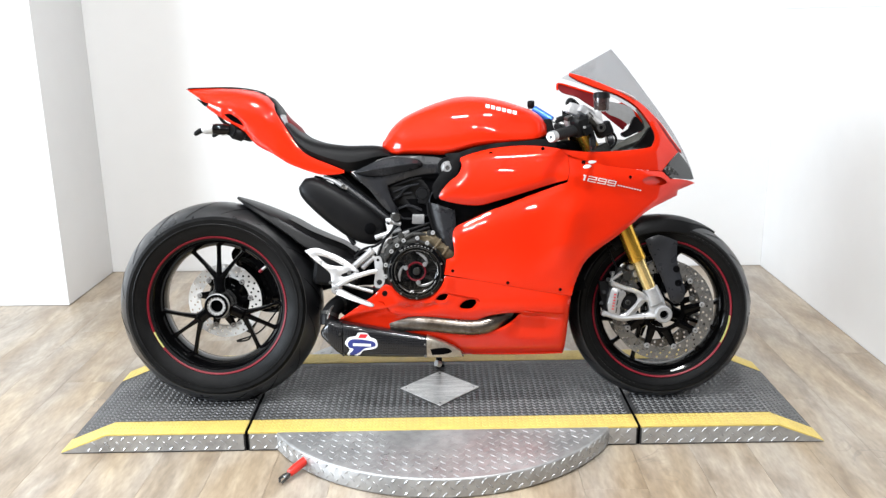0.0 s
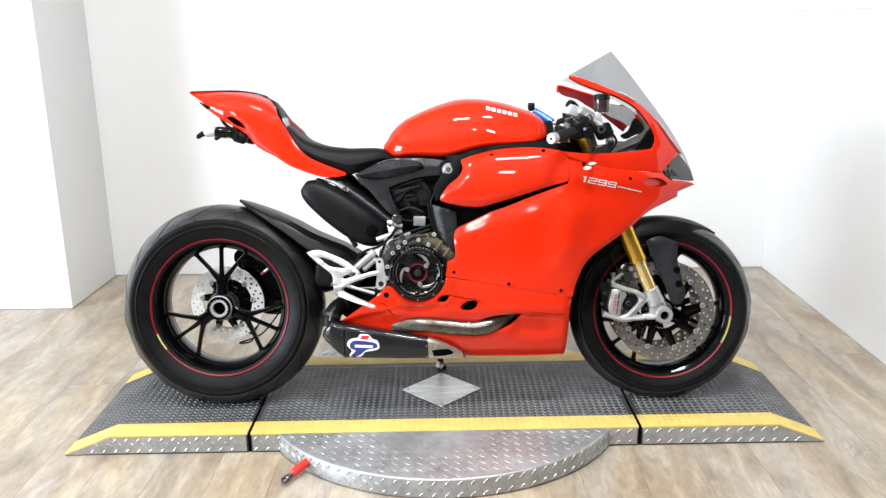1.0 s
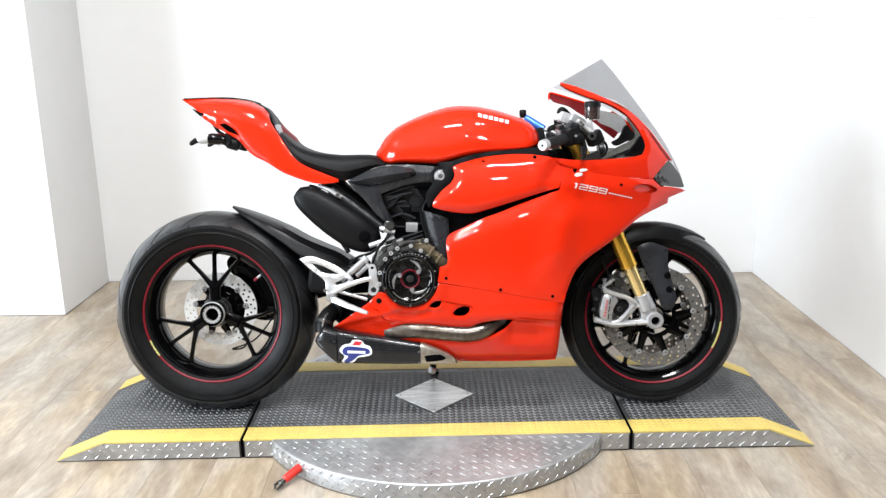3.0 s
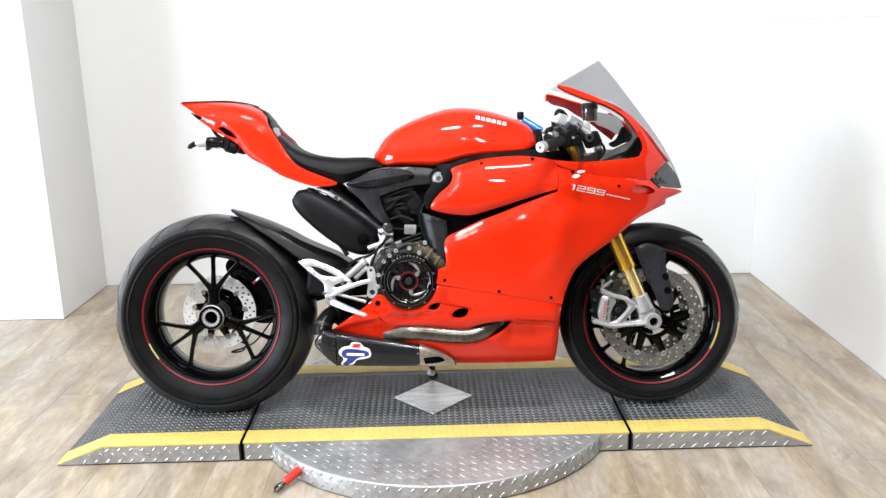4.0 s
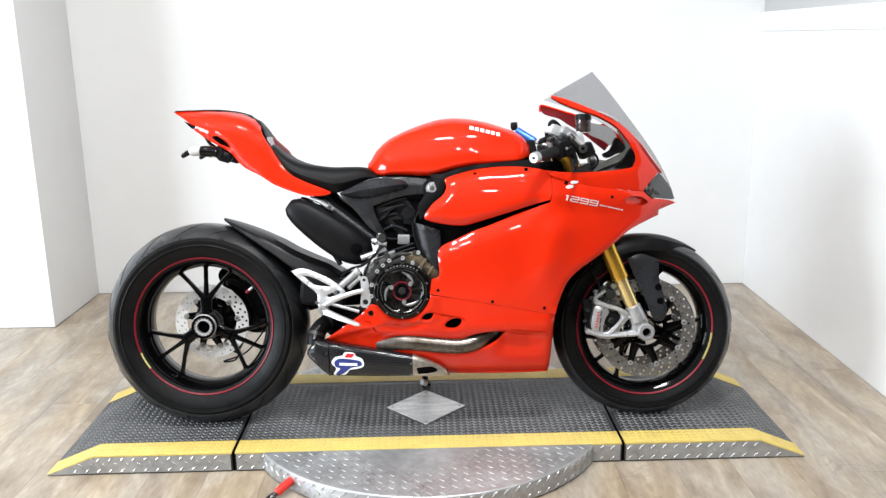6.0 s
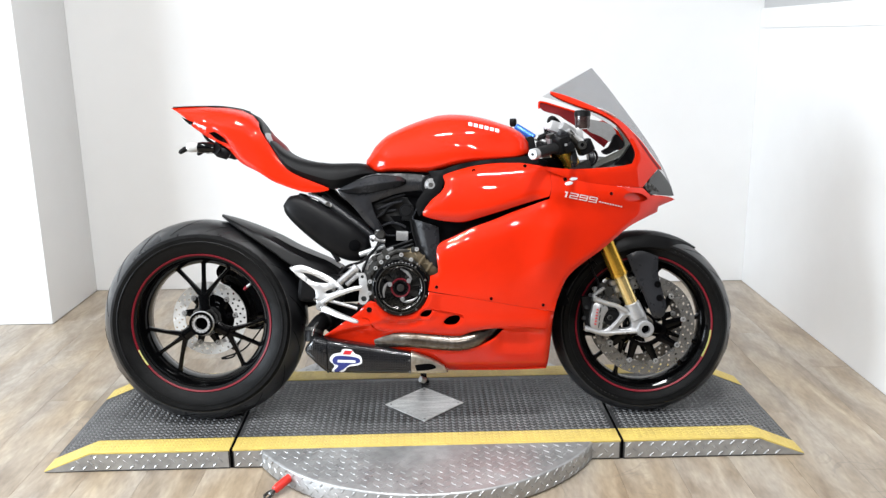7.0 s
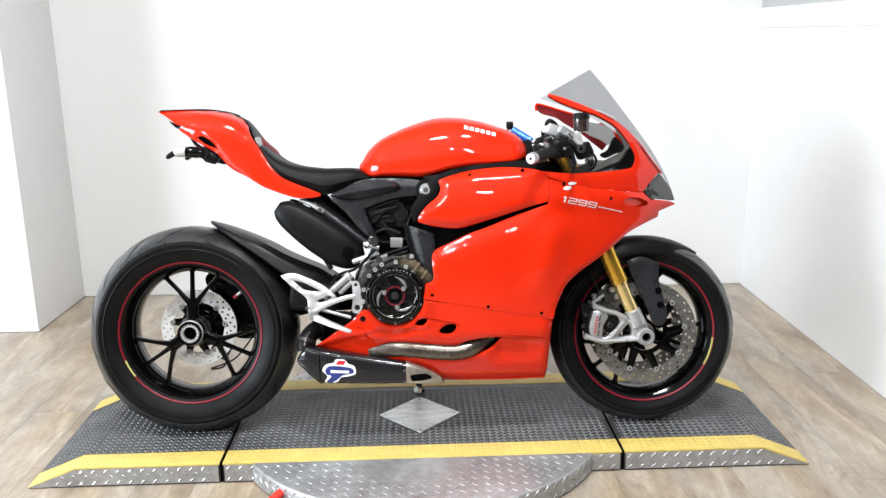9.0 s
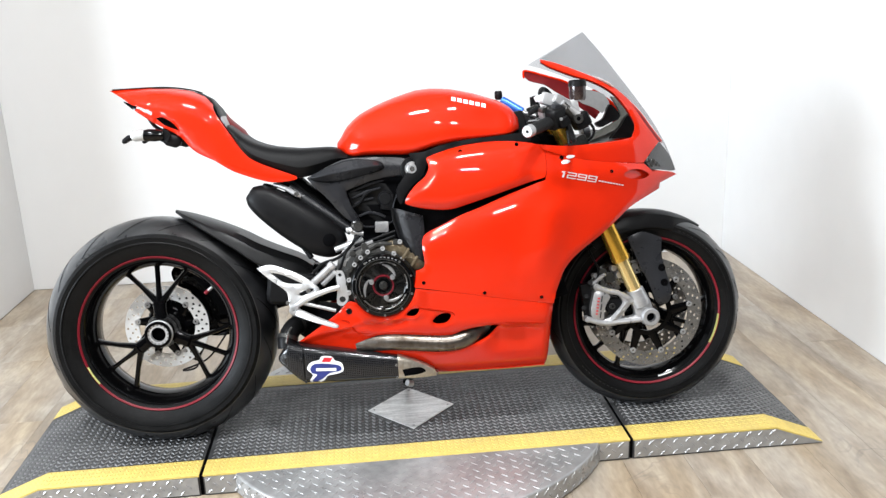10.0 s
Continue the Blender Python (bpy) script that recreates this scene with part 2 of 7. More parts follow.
M_LAMPW = mat("white_lens", (0.50, 0.50, 0.49), 0.2, 0, 0.5, vary=0.3, scale=60)
M_RUBBER = mat("grip_rubber", (0.0055, 0.0055, 0.006), 0.55, vary=0.25, scale=40, bump=0.4, bump_scale=600, spec=0.22)
M_WALL = mat("white_wall_paint", (0.73, 0.73, 0.728), 0.6, vary=0.03, scale=1.1, bump=0.06, bump_scale=220)
M_FAR = mat("dark_showroom_paint", (0.10, 0.10, 0.105), 0.7, vary=0.1, scale=1.2, bump=0.06, bump_scale=200)
M_WALLG = mat("upper_wall_grey", (0.46, 0.46, 0.455), 0.6, vary=0.04, scale=1.6, bump=0.06, bump_scale=220)
M_CEIL = mat("ceiling_paint", (0.32, 0.32, 0.32), 0.8, vary=0.05, scale=2.0, bump=0.1, bump_scale=160)
M_PLANK = plank_mat()
# Raised tread lighter than the deck, its highlights put into the colour
M_TOPS = mat("pale_tread_tops", (0.190, 0.190, 0.191), 0.52, 0.3, vary=0.5, scale=5, rough_vary=0.1)
M_DECK = mat("dark_tread_plate", (0.052, 0.052, 0.054), 0.45, 0.3, vary=0.5, scale=4, bump=0.1, bump_scale=300, rough_vary=0.12)
M_PLATE = mat("aluminium_tread_plate", (0.43, 0.43, 0.43), 0.40, 0.6, vary=0.34, scale=5, bump=0.1, bump_scale=220, rough_vary=0.14)
M_DIAMOND = mat("brushed_plate", (0.78, 0.78, 0.765), 0.42, 0.35, vary=0.55, scale=14, stretch=(1, 7, 1), rough_vary=0.12)
M_YELLOW = mat("yellow_safety_paint", (0.60, 0.455, 0.118), 0.5, vary=0.25, scale=16, bump=0.2, bump_scale=260, other=(0.47, 0.35, 0.10))
M_LEVER = mat("red_rubber_grip", (0.62, 0.03, 0.02), 0.4, vary=0.1, scale=40)
M_TUBE = glow("lit_tube", (0.96, 0.98, 1.0), 6.0)
M_DAY = glow("daylight_pane", (0.80, 0.90, 1.0), 5.0)


# ---- building helpers ----
def part(name, bm, material, parent=None, label="", smooth=35.0):
    me = bpy.data.meshes.new(name)
    bmesh.ops.recalc_face_normals(bm, faces=bm.faces[:])
    bm.to_mesh(me)
    bm.free()
    me.materials.append(material)
    for p in me.polygons:
        p.use_smooth = True
    me.set_sharp_from_angle(angle=radians(smooth))
    ob = new(name, me)
    if parent:
        ob.parent = parent
    if label:
        ob["label"] = label
    return ob


def spline(pts, n=5, closed=True, corners=()):
    """Smooth line through the points; those numbered in corners stay sharp."""
    out, k = [], len(pts)
    dim = len(pts[0])
    for i in range(k if closed else k - 1):
        p1, p2 = pts[i], pts[(i + 1) % k]
        p0 = pts[i - 1] if (closed or i > 0) else p1
        p3 = pts[(i + 2) % k] if (closed or i + 2 < k) else p2
        if i in corners:
            p0 = p1
        if (i + 1) % k in corners:
            p3 = p2
        for j in range(n):
            t = j / n
            out.append(tuple(0.5 * (2 * p1[d] + (p2[d] - p0[d]) * t + (2 * p0[d] - 5 * p1[d] + 4 * p2[d] - p3[d]) * t * t + (3 * p1[d] - p0[d] - 3 * p2[d] + p3[d]) * t ** 3) for d in range(dim)))
    if not closed:
        out.append(tuple(pts[-1]))
    return out


def table(x, rows):
    """Smooth interpolation in rows of (x, value)."""
    if x <= rows[0][0]:
        return rows[0][1]
    for (a, u), (b, v) in zip(rows, rows[1:]):
        if x <= b:
            t = (x - a) / (b - a)
            return u + (v - u) * t
    return rows[-1][1]


def soft(x, rows, r=0.025):
    return sum(table(x + r * k, rows) * w for k, w in ((-1, 0.2), (-0.5, 0.2), (0, 0.2), (0.5, 0.2), (1, 0.2)))


def inside(p, poly):
    x, z = p
    hit = False
    for (x0, z0), (x1, z1) in zip(poly, poly[1:] + poly[:1]):
        if (z0 > z) != (z1 > z) and x < (x1 - x0) * (z - z0) / (z1 - z0) + x0:
            hit = not hit
    return hit


def edge_dist(P, poly):
    """Distance of each of the points P to the closed line poly."""
    A = np.array(poly)
    B = np.roll(A, -1, axis=0)
    D = B - A
    L = (D ** 2).sum(1) + 1e-12
    best = np.full(len(P), 9.0)
    for a, d, l in zip(A, D, L):
        t = np.clip(((P - a) @ d) / l, 0, 1)
        best = np.minimum(best, np.hypot(*(P - a - t[:, None] * d).T))
    return best


def skin(outline, yfun, thick=0.004, holes=(), step=0.016, lip=0.006, lip_r=0.012, side=1, bm=None, lipf=None):
    """A shell: the outline in x and z, filled, laid on y = -yfun(x, z), with rolled edges and thickness. side -1 mirrors it."""
    from mathutils.geometry import delaunay_2d_cdt
    outline = [tuple(p[:2]) for p in outline]
    loops = [outline] + [[tuple(p[:2]) for p in h] for h in holes]
    verts, edges = [], []
    for lp in loops:
        s = len(verts)
        verts += lp
        edges += [(s + i, s + (i + 1) % len(lp)) for i in range(len(lp))]
    xs, zs = [p[0] for p in outline], [p[1] for p in outline]
    gx, gz = np.arange(min(xs), max(xs), step), np.arange(min(zs), max(zs), step * 0.9)
    cand = np.array([(x + (j % 2) * step / 2, z) for j, z in enumerate(gz) for x in gx])
    if len(cand):
        d = np.min([edge_dist(cand, lp) for lp in loops], axis=0)
        for p, dd in zip(cand, d):
            if dd > step * 0.35 and inside(p, outline) and not any(inside(p, h) for h in loops[1:]):
                verts.append((float(p[0]), float(p[1])))
    v2, _, faces, *_ = delaunay_2d_cdt([Vector(v) for v in verts], edges, [], 0, 1e-6)
    P = np.array([(v.x, v.y) for v in v2])
    keep = []
    for f in faces:
        c = P[list(f)].mean(axis=0)
        if inside(c, outline) and not any(inside(c, h) for h in loops[1:]):
            keep.append(list(f))
    dist = np.min([edge_dist(P, lp) for lp in loops], axis=0)
    bm = bm or bmesh.new()
    front, back = [], []
    for (x, z), dd in zip(P, dist):
        k = max(0.0, 1 - dd / lip_r) if lip_r else 0
        y = yfun(x, z) - lip * k * k * (lipf(x, z) if lipf else 1.0)
        front.append(bm.verts.new((x, -y * side, z)))
        back.append(bm.verts.new((x, -(y - thick) * side, z)))
    count = {}
    for f in keep:
        bm.faces.new([front[i] for i in f])
        bm.faces.new([back[i] for i in reversed(f)])
        for a, b in zip(f, f[1:] + f[:1]):
            count[(a, b)] = count.get((a, b), 0) + 1
    for (a, b) in list(count):
        if (b, a) not in count:
            bm.faces.new([front[a], back[a], back[b], front[b]])
    loose = [v for v in bm.verts if not v.link_faces]
    bmesh.ops.delete(bm, geom=loose, context="VERTS")
    return bm


def flat(y):
    return lambda x, z: y


def plate(outline, y, thick, holes=(), step=0.02, round_by=0.0015, bm=None):
    return skin(outline, flat(-y), thick, holes, step, round_by, max(round_by * 1.2, 1e-4), 1, bm)


def circle(cx, cz, r, n=24, r2=None, turn=0.0):
    r2 = r2 or r
    out = []
    for i in range(n):
        a = 2 * math.pi * i / n
        x, z = r * math.cos(a), r2 * math.sin(a)
        out.append((cx + x * math.cos(turn) - z * math.sin(turn), cz + x * math.sin(turn) + z * math.cos(turn)))
    return out


def lathe(profile, c=(0, 0, 0), n=72, closed=True, bm=None, axis="y"):
    """Turn a profile of (radius, along) about an axis through c."""
    bm = bm or bmesh.new()
    rings = []
    for i in range(n):
        a = 2 * math.pi * i / n
        ring = []
        for r, h in profile:
            u, v = r * math.cos(a), r * math.sin(a)
            p = {"y": (u, h, v), "z": (u, v, h), "x": (h, u, v)}[axis]
            ring.append(bm.verts.new((c[0] + p[0], c[1] + p[1], c[2] + p[2])))
        rings.append(ring)
    m = len(profile)
    for i in range(n):
        A, B = rings[i], rings[(i + 1) % n]
        for j in range(m if closed else m - 1):
            bm.faces.new((A[j], A[(j + 1) % m], B[(j + 1) % m], B[j]))
    return bm


def sweep(path, sizes, ref=(0, 1, 0), n=10, bm=None, power=1.0):
    """Sweep an ellipse along a path. sizes: one (half width, half depth along ref) for each point, or one for all."""
    bm = bm or bmesh.new()
    path = [Vector(p) for p in path]
    if not isinstance(sizes, list):
        sizes = [sizes] * len(path)
    ref = Vector(ref).normalized()
    rings = []
    for i, p in enumerate(path):
        t = (path[min(i + 1, len(path) - 1)] - path[max(i - 1, 0)]).normalized()
        u = t.cross(ref)
        if u.length < 1e-4:
            u = t.cross(Vector((1, 0, 0)))
        u.normalize()
        v = u.cross(t).normalized()
        s = sizes[i] if isinstance(sizes[i], tuple) else (sizes[i], sizes[i])
        ring = []
        for k in range(n):
            a = 2 * math.pi * (k + 0.5) / n
            ca, sa = math.cos(a), math.sin(a)
            ca, sa = math.copysign(abs(ca) ** power, ca), math.copysign(abs(sa) ** power, sa)
            ring.append(bm.verts.new(p + u * s[0] * ca + v * s[1] * sa))
        rings.append(ring)
    for A, B in zip(rings, rings[1:]):
        for k in range(n):
            bm.faces.new((A[k], A[(k + 1) % n], B[(k + 1) % n], B[k]))
    bm.faces.new(rings[0][::-1])
    bm.faces.new(rings[-1])
    return bm


def rod(p0, p1, r0, r1=None, n=14, bm=None, edge=0.12):
    """A round bar with softly rounded ends."""
    r1 = r1 or r0
    a, b = Vector(p0), Vector(p1)
    d = b - a
    e0, e1 = min(edge * r0 / d.length, 0.3), min(edge * r1 / d.length, 0.3)
    pts = [a, a + d * e0, b - d * e1, b]
    return sweep(pts, [r0 * (1 - edge), r0, r1, r1 * (1 - edge)], ref=(0.31, 0.83, 0.21), n=n, bm=bm)


def block(c, size, turn=(0, 0, 0), bevel=0.003, bm=None, seg=2):
    b = bmesh.new()
    bmesh.ops.create_cube(b, size=1.0)
    m = Matrix.Translation(c) @ Euler([radians(a) for a in turn]).to_matrix().to_4x4() @ Matrix.Diagonal((*size, 1))
    bmesh.ops.transform(b, matrix=m, verts=b.verts[:])
    if bevel:
        bmesh.ops.bevel(b, geom=b.edges[:], offset=bevel, segments=seg, affect="EDGES", profile=0.7)
    if bm is None:
        return b
    me = bpy.data.meshes.new("tmp")
    b.to_mesh(me)
    b.free()
    bm.from_mesh(me)
    bpy.data.meshes.remove(me)
    return bm


def loft(rings, bm=None, ends=True):
    bm = bm or bmesh.new()
    R = [[bm.verts.new(p) for p in ring] for ring in rings]
    n = len(R[0])
    for A, B in zip(R, R[1:]):
        for k in range(n):
            bm.faces.new((A[k], A[(k + 1) % n], B[(k + 1) % n], B[k]))
    if ends:
        for ring in (R[0][::-1], R[-1]):
            c = bm.verts.new(sum((v.co for v in ring), Vector()) / n)
            for k in range(n):
                bm.faces.new((ring[k], ring[(k + 1) % n], c))
    return bm


def body(stations, n=28, power=0.75):
    """Rounded body along x. stations: (x, bottom z, top z, half width, centre y)."""
    rings = []
    for x, z0, z1, w, cy in stations:
        ring = []
        for k in range(n):
            a = 2 * math.pi * k / n
            ca, sa = math.cos(a), math.sin(a)
            ca, sa = math.copysign(abs(ca) ** power, ca), math.copysign(abs(sa) ** power, sa)
            ring.append((x, cy + w * ca, (z0 + z1) / 2 + (z1 - z0) / 2 * sa))
        rings.append(ring)
    return loft(rings)


def bolt(c, r=0.005, h=0.004, axis=-1, parent=None, material=None, name="bolt"):
    """Socket-head bolt whose head points along y times axis."""
    prof = [(0.0005, 0.4 * h), (r * 0.45, 0.4 * h), (r * 0.5, h), (r * 0.9, h), (r, h * 0.8), (r, -0.002)]
    bm = lathe([(q, axis * a) for q, a in prof], c, 12, False)
    return part(name, bm, material or M_STEEL, parent)


def bumps(points, angles, L, W, h, place):
    """Raised lozenges of tread plate in one mesh. place maps (u, v, height) to a position."""
    verts, faces = [], []
    for (u, v), a in zip(points, angles):
        ca, sa = math.cos(a), math.sin(a)
        s = len(verts)
        for p, q, k in ((-L / 2, 0, 0), (0, -W / 2, 0), (L / 2, 0, 0), (0, W / 2, 0), (-L * 0.28, 0, h), (L * 0.28, 0, h)):
            verts.append(place(u + p * ca - q * sa, v + p * sa + q * ca, k))
        faces += [(s, s + 1, s + 4), (s + 1, s + 5, s + 4), (s + 1, s + 2, s + 5), (s + 2, s + 3, s + 5), (s + 3, s + 4, s + 5), (s + 3, s, s + 4)]
    return verts, faces


def stuff_mesh(name, verts, faces, material, parent, label=""):
    me = bpy.data.meshes.new(name)
    me.from_pydata(verts, [], faces)
    me.materials.append(material)
    ob = new(name, me)
    ob.parent = parent
    return tagged(ob, label, kind="stuff")


# ---- room ----
X_R, Y_B, X_L, Y_P, X_FAR, Y_REAR, X_E, Y_END = 1.664, 1.716, -1.766, 1.171, -6.0, -10.0, 5.5, -0.35
T, GZ = 0.12, -0.017


def slab(name, lo, hi, material, label, category="wall", bevel=0.004):
    c = [(a + b) / 2 for a, b in zip(lo, hi)]
    ob = part(name, block(c, [b - a for a, b in zip(lo, hi)], bevel=bevel), material)
    return tagged(ob, label, category, kind="structure")


slab("wall_north", (X_L - T, Y_B, GZ), (X_R + T, Y_B + T, ROOM_H), M_WALL, "smooth white painted wall behind the motorcycle")
slab("wall_east", (X_R, Y_END, GZ), (X_R + T, Y_B - 0.001, 1.2865), M_WALL, "smooth white painted side wall below a rail", "wall", 0)
slab("wall_rail", (X_R - 0.003, Y_END, 1.287), (X_R + T, Y_B - 0.001, 1.381), M_WALL, "white horizontal rail along the side wall", "trim", 0.0008)
# Upper part of the side wall in a greyer tone than the lower
slab("wall_east_upper", (X_R + 0.012, Y_END, 1.382), (X_R + T, Y_B - 0.001, ROOM_H), M_WALLG, "side wall above the rail, greyer than below it")
slab("pillar", (X_FAR, Y_P, GZ), (X_L, Y_B - 0.001, ROOM_H), M_WALL, "boxed-out white wall pillar with a sharp corner", "pillar", 0.006)
for nm, lo, hi in (("wall_west_sill", (Y_REAR, GZ), (Y_B, WIN_Z0)), ("wall_west_head", (Y_REAR, WIN_Z1), (Y_B, ROOM_H)), ("wall_west", (Y_REAR, WIN_Z0), (WIN_Y0, WIN_Z1)), ("wall_west_end", (WIN_Y1, WIN_Z0), (Y_B, WIN_Z1))):
    slab(nm, (X_FAR - T, lo[0], lo[1]), (X_FAR - 0.001, hi[0], hi[1]), M_FAR, "plain dark grey showroom wall", "wall", 0)
slab("wall_far_east", (X_E, Y_REAR, GZ), (X_E + T, Y_B, ROOM_H), M_FAR, "plain dark grey showroom wall")
slab("wall_far_north", (X_R + T + 0.001, Y_B, GZ), (X_E - 0.001, Y_B + T, ROOM_H), M_FAR, "plain dark grey showroom wall")
slab("wall_south", (X_FAR - T, Y_REAR - T, GZ), (X_E + T, Y_REAR - 0.001, ROOM_H), M_FAR, "plain dark grey showroom wall")
slab("window_1", (X_FAR - T, WIN_Y0, WIN_Z0), (X_FAR - T + 0.02, WIN_Y1, WIN_Z1), M_DAY, "large bright daylight window", "window", 0)
slab("ceiling", (X_FAR - T, Y_REAR - T, ROOM_H), (X_E + T, Y_B + T, ROOM_H + 0.1), M_CEIL, "plain grey painted ceiling", "ceiling", 0)
FLOOR = slab("floor", (X_FAR - T, Y_REAR - T, GZ - 0.1), (X_E + T, Y_B + T, GZ - 0.003), M_PLANK, "pale oak-look plank floor with long grain", "floor", 0)


def ceiling_lamp(x, y):
    root = tagged(new("ceiling_lamp"), "white fluorescent ceiling fitting, lit", "lamp", "ceiling lamps")
    root.location = (x, y, ROOM_H)
    part("housing", block((0, 0, -0.03), (0.62, 0.18, 0.06), bevel=0.008), M_WALL, root)
    for s in (-0.035, 0.035):
        part("tube", rod((-0.26, s, -0.072), (0.26, s, -0.072), 0.011), M_TUBE, root, "lit white glass tube")
    return root


FIRST = ceiling_lamp(*LAMPS[0])
for lx, ly in LAMPS[1:]:
    copy_thing(FIRST, pose(lx, ly, ROOM_H))


# ---- turntable lift ----
DECK, HF, HD, XJ, XB, XE = 0.046, 0.3035, 0.318, 0.604, 1.034, 1.178
LIFT = tagged(new("turntable_lift"), "low tread-plate motorcycle turntable with yellow edges and ramp ends", "turntable")
LIFT.matrix_world = pose(0, 0.063, 0, 0, 0, 0.9)

QX, QY = 0.134, 0.1395


def deck_z(x):
    a = abs(x)
    return DECK if a <= XB else DECK + (GZ + 0.005 - DECK) * (a - XB) / (XE - XB)


def deck_body(x0, x1):
    xs = sorted({x0, x1, *[s * XB for s in (-1, 1) if x0 < s * XB < x1]})
    bm = bmesh.new()
    rings = []
    for x in xs:
        z, b = deck_z(x), GZ + 0.001
        rings.append([(x, -HF, b), (x, HD, b), (x, HD, z - 0.003), (x, HD - 0.003, z), (x, -HF + 0.003, z), (x, -HF, z - 0.003)])
    return loft(rings, bm)


def stripe(x0, x1, side):
    xs = sorted({x0, x1, *[s * XB for s in (-1, 1) if x0 < s * XB < x1]})
    ya, yb = (-HF - 0.0015, -HF + 0.0815) if side < 0 else (HD - 0.086, HD + 0.0015)
    rings = []
    for x in xs:
        z = deck_z(x)
        rings.append([(x, ya, z - 0.004), (x, ya, z + 0.0012), (x, ya + 0.002, z + 0.002), (x, yb - 0.002, z + 0.002), (x, yb, z + 0.001), (x, yb, z - 0.004)])
    return loft(rings)


def skirt(x0, x1, side):
    xs = sorted({x0, x1, *[s * XB for s in (-1, 1) if x0 < s * XB < x1]})
    rings = []
    for x in xs:
        z, w = max(deck_z(x) - 0.005, GZ + 0.004), HF if side < 0 else HD
        b = min(GZ + 0.006, z - 0.001)
        rings.append([(x, side * w, b), (x, side * (w + 0.003), b), (x, side * (w + 0.003), z), (x, side * w, z)])
    return loft(rings)


def deck_treads(x0, x1, y0, y1, du, dv):
    """Rows of lozenges that lean to either side in turn, like a chevron weave."""
    out = []
    for j in range(int((y1 - y0) / dv)):
        for i in range(int((x1 - x0) / du)):
            x = x0 + (i + 0.5) * du
            if x0 + 0.012 < x < x1 - 0.012:
                out.append(((x, y0 + (j + 0.5) * dv), radians(54 if i % 2 else -54)))
    return out


def weave(u0, u1, v0, v1, pitch):
    """Basket weave of bars: columns that lean one way and the other in turn, shifted by half a step."""
    du, out = pitch * 0.7071, []
    for i in range(int((u1 - u0) / du) + 1):
        for j in range(int((v1 - v0) / (2 * du)) + 2):
            v = v0 + (2 * j - i % 2) * du
            if v0 <= v <= v1:
                out.append(((u0 + i * du, v), radians(137 if i % 2 else 43)))
    return out


for x0, x1, nm in ((-XE, -XJ - 0.005, "ramp_section"), (-XJ + 0.005, XJ - 0.005, "centre_section"), (XJ + 0.005, XE, "ramp_section")):
    sec = part(nm, deck_body(x0, x1), M_DECK, LIFT, "dark worn tread-plate deck")
    for s in (-1, 1):
        part("edge_stripe", stripe(x0, x1, s), M_YELLOW, sec, "worn yellow safety stripe")
        part("skirt", skirt(x0 + (0.004 if x0 > -1 else 0), x1 - (0.004 if x1 < 1 else 0), s), M_PLATE, sec, "bright aluminium tread-plate skirt")
    pa = deck_treads(x0, x1, -HF + 0.085, HD - 0.09, 0.0106, 0.0204)
    if nm == "centre_section":
        pa = [(p, a) for p, a in pa if abs(p[0] + 0.008) / QX + abs(p[1]) / QY > 1.06]
    v, f = bumps([p for p, _ in pa], [a for _, a in pa], 0.0198, 0.0076, 0.0024, lambda u, w, k: (u, w, deck_z(u) + k * (0.45 + 0.55 * max(0.0, min(1.0, (w + 0.215 + 0.25 * abs(u + 0.1)) / 0.05)))))
    stuff_mesh("raised_tread", v, f, M_TOPS, sec)
    for ya in (-HF + 0.006, HD - 0.082):
        pa = deck_treads(x0, x1, ya, ya + 0.0745, 0.0106, 0.0186)
        v, f = bumps([p for p, _ in pa], [a for _, a in pa], 0.0190, 0.0074, 0.0010, lambda u, w, k: (u, w, deck_z(u) + 0.002 + k))
        stuff_mesh("stripe_tread", v, f, M_YELLOW, sec)
    sk = [(p, a) for p, a in weave(x0 + 0.016, x1 - 0.014, GZ + 0.0145, GZ + 0.0515, 0.0255) if p[1] + 0.011 < min(deck_z(p[0] + 0.008), deck_z(p[0] - 0.008))]
    for s in (-1, 1):
        v, f = bumps([p for p, _ in sk], [a for _, a in sk], 0.0225, 0.0062, 0.0023, lambda u, w, k, s=s: (u, s * ((HF if s < 0 else HD) + 0.003 + k), w))
        stuff_mesh("skirt_tread", v, f, M_PLATE, sec)
for s in (-1, 1):
    part("joint_filler", block((s * XJ, (HD - HF) / 2, (DECK + GZ) / 2 - 0.001), (0.0098, HD + HF - 0.006, DECK - GZ - 0.004), bevel=0), M_DEEP, LIFT, "dark joint between the sections")

RD = 0.596


def footworn(u, w):
    """Treads rubbed almost flat where feet step on the middle of the disc."""
    d = ((u + 0.03) / 0.17) ** 2 + ((w + 0.33) / 0.13) ** 2
    return 0.16 + 0.84 * max(0.0, min(1.0, (d - 0.5) / 0.9))


disc = part("turntable_disc", lathe([(0.001, GZ + 0.002), (RD - 0.004, GZ + 0.002), (RD - 0.004, GZ + 0.006), (RD, GZ + 0.006), (RD, DECK - 0.0075), (RD - 0.0012, DECK - 0.0045), (RD - 0.0035, DECK - 0.0020), (RD - 0.0070, DECK - 0.0008), (0.001, DECK - 0.0008)], (0, 0, 0), 160, False, axis="z"), M_PLATE, LIFT, "round aluminium tread-plate turntable disc")
seg = [(p, a) for p, a in weave(-RD, RD, -RD, RD, 0.0255) if math.hypot(*p) < RD - 0.014 and (p[1] < -HF - 0.012 or p[1] > HD + 0.012)]
v, f = bumps([p for p, _ in seg], [a for _, a in seg], 0.0240, 0.0060, 0.0020, lambda u, w, k: (u, w, DECK - 0.0008 + k * footworn(u, w)))
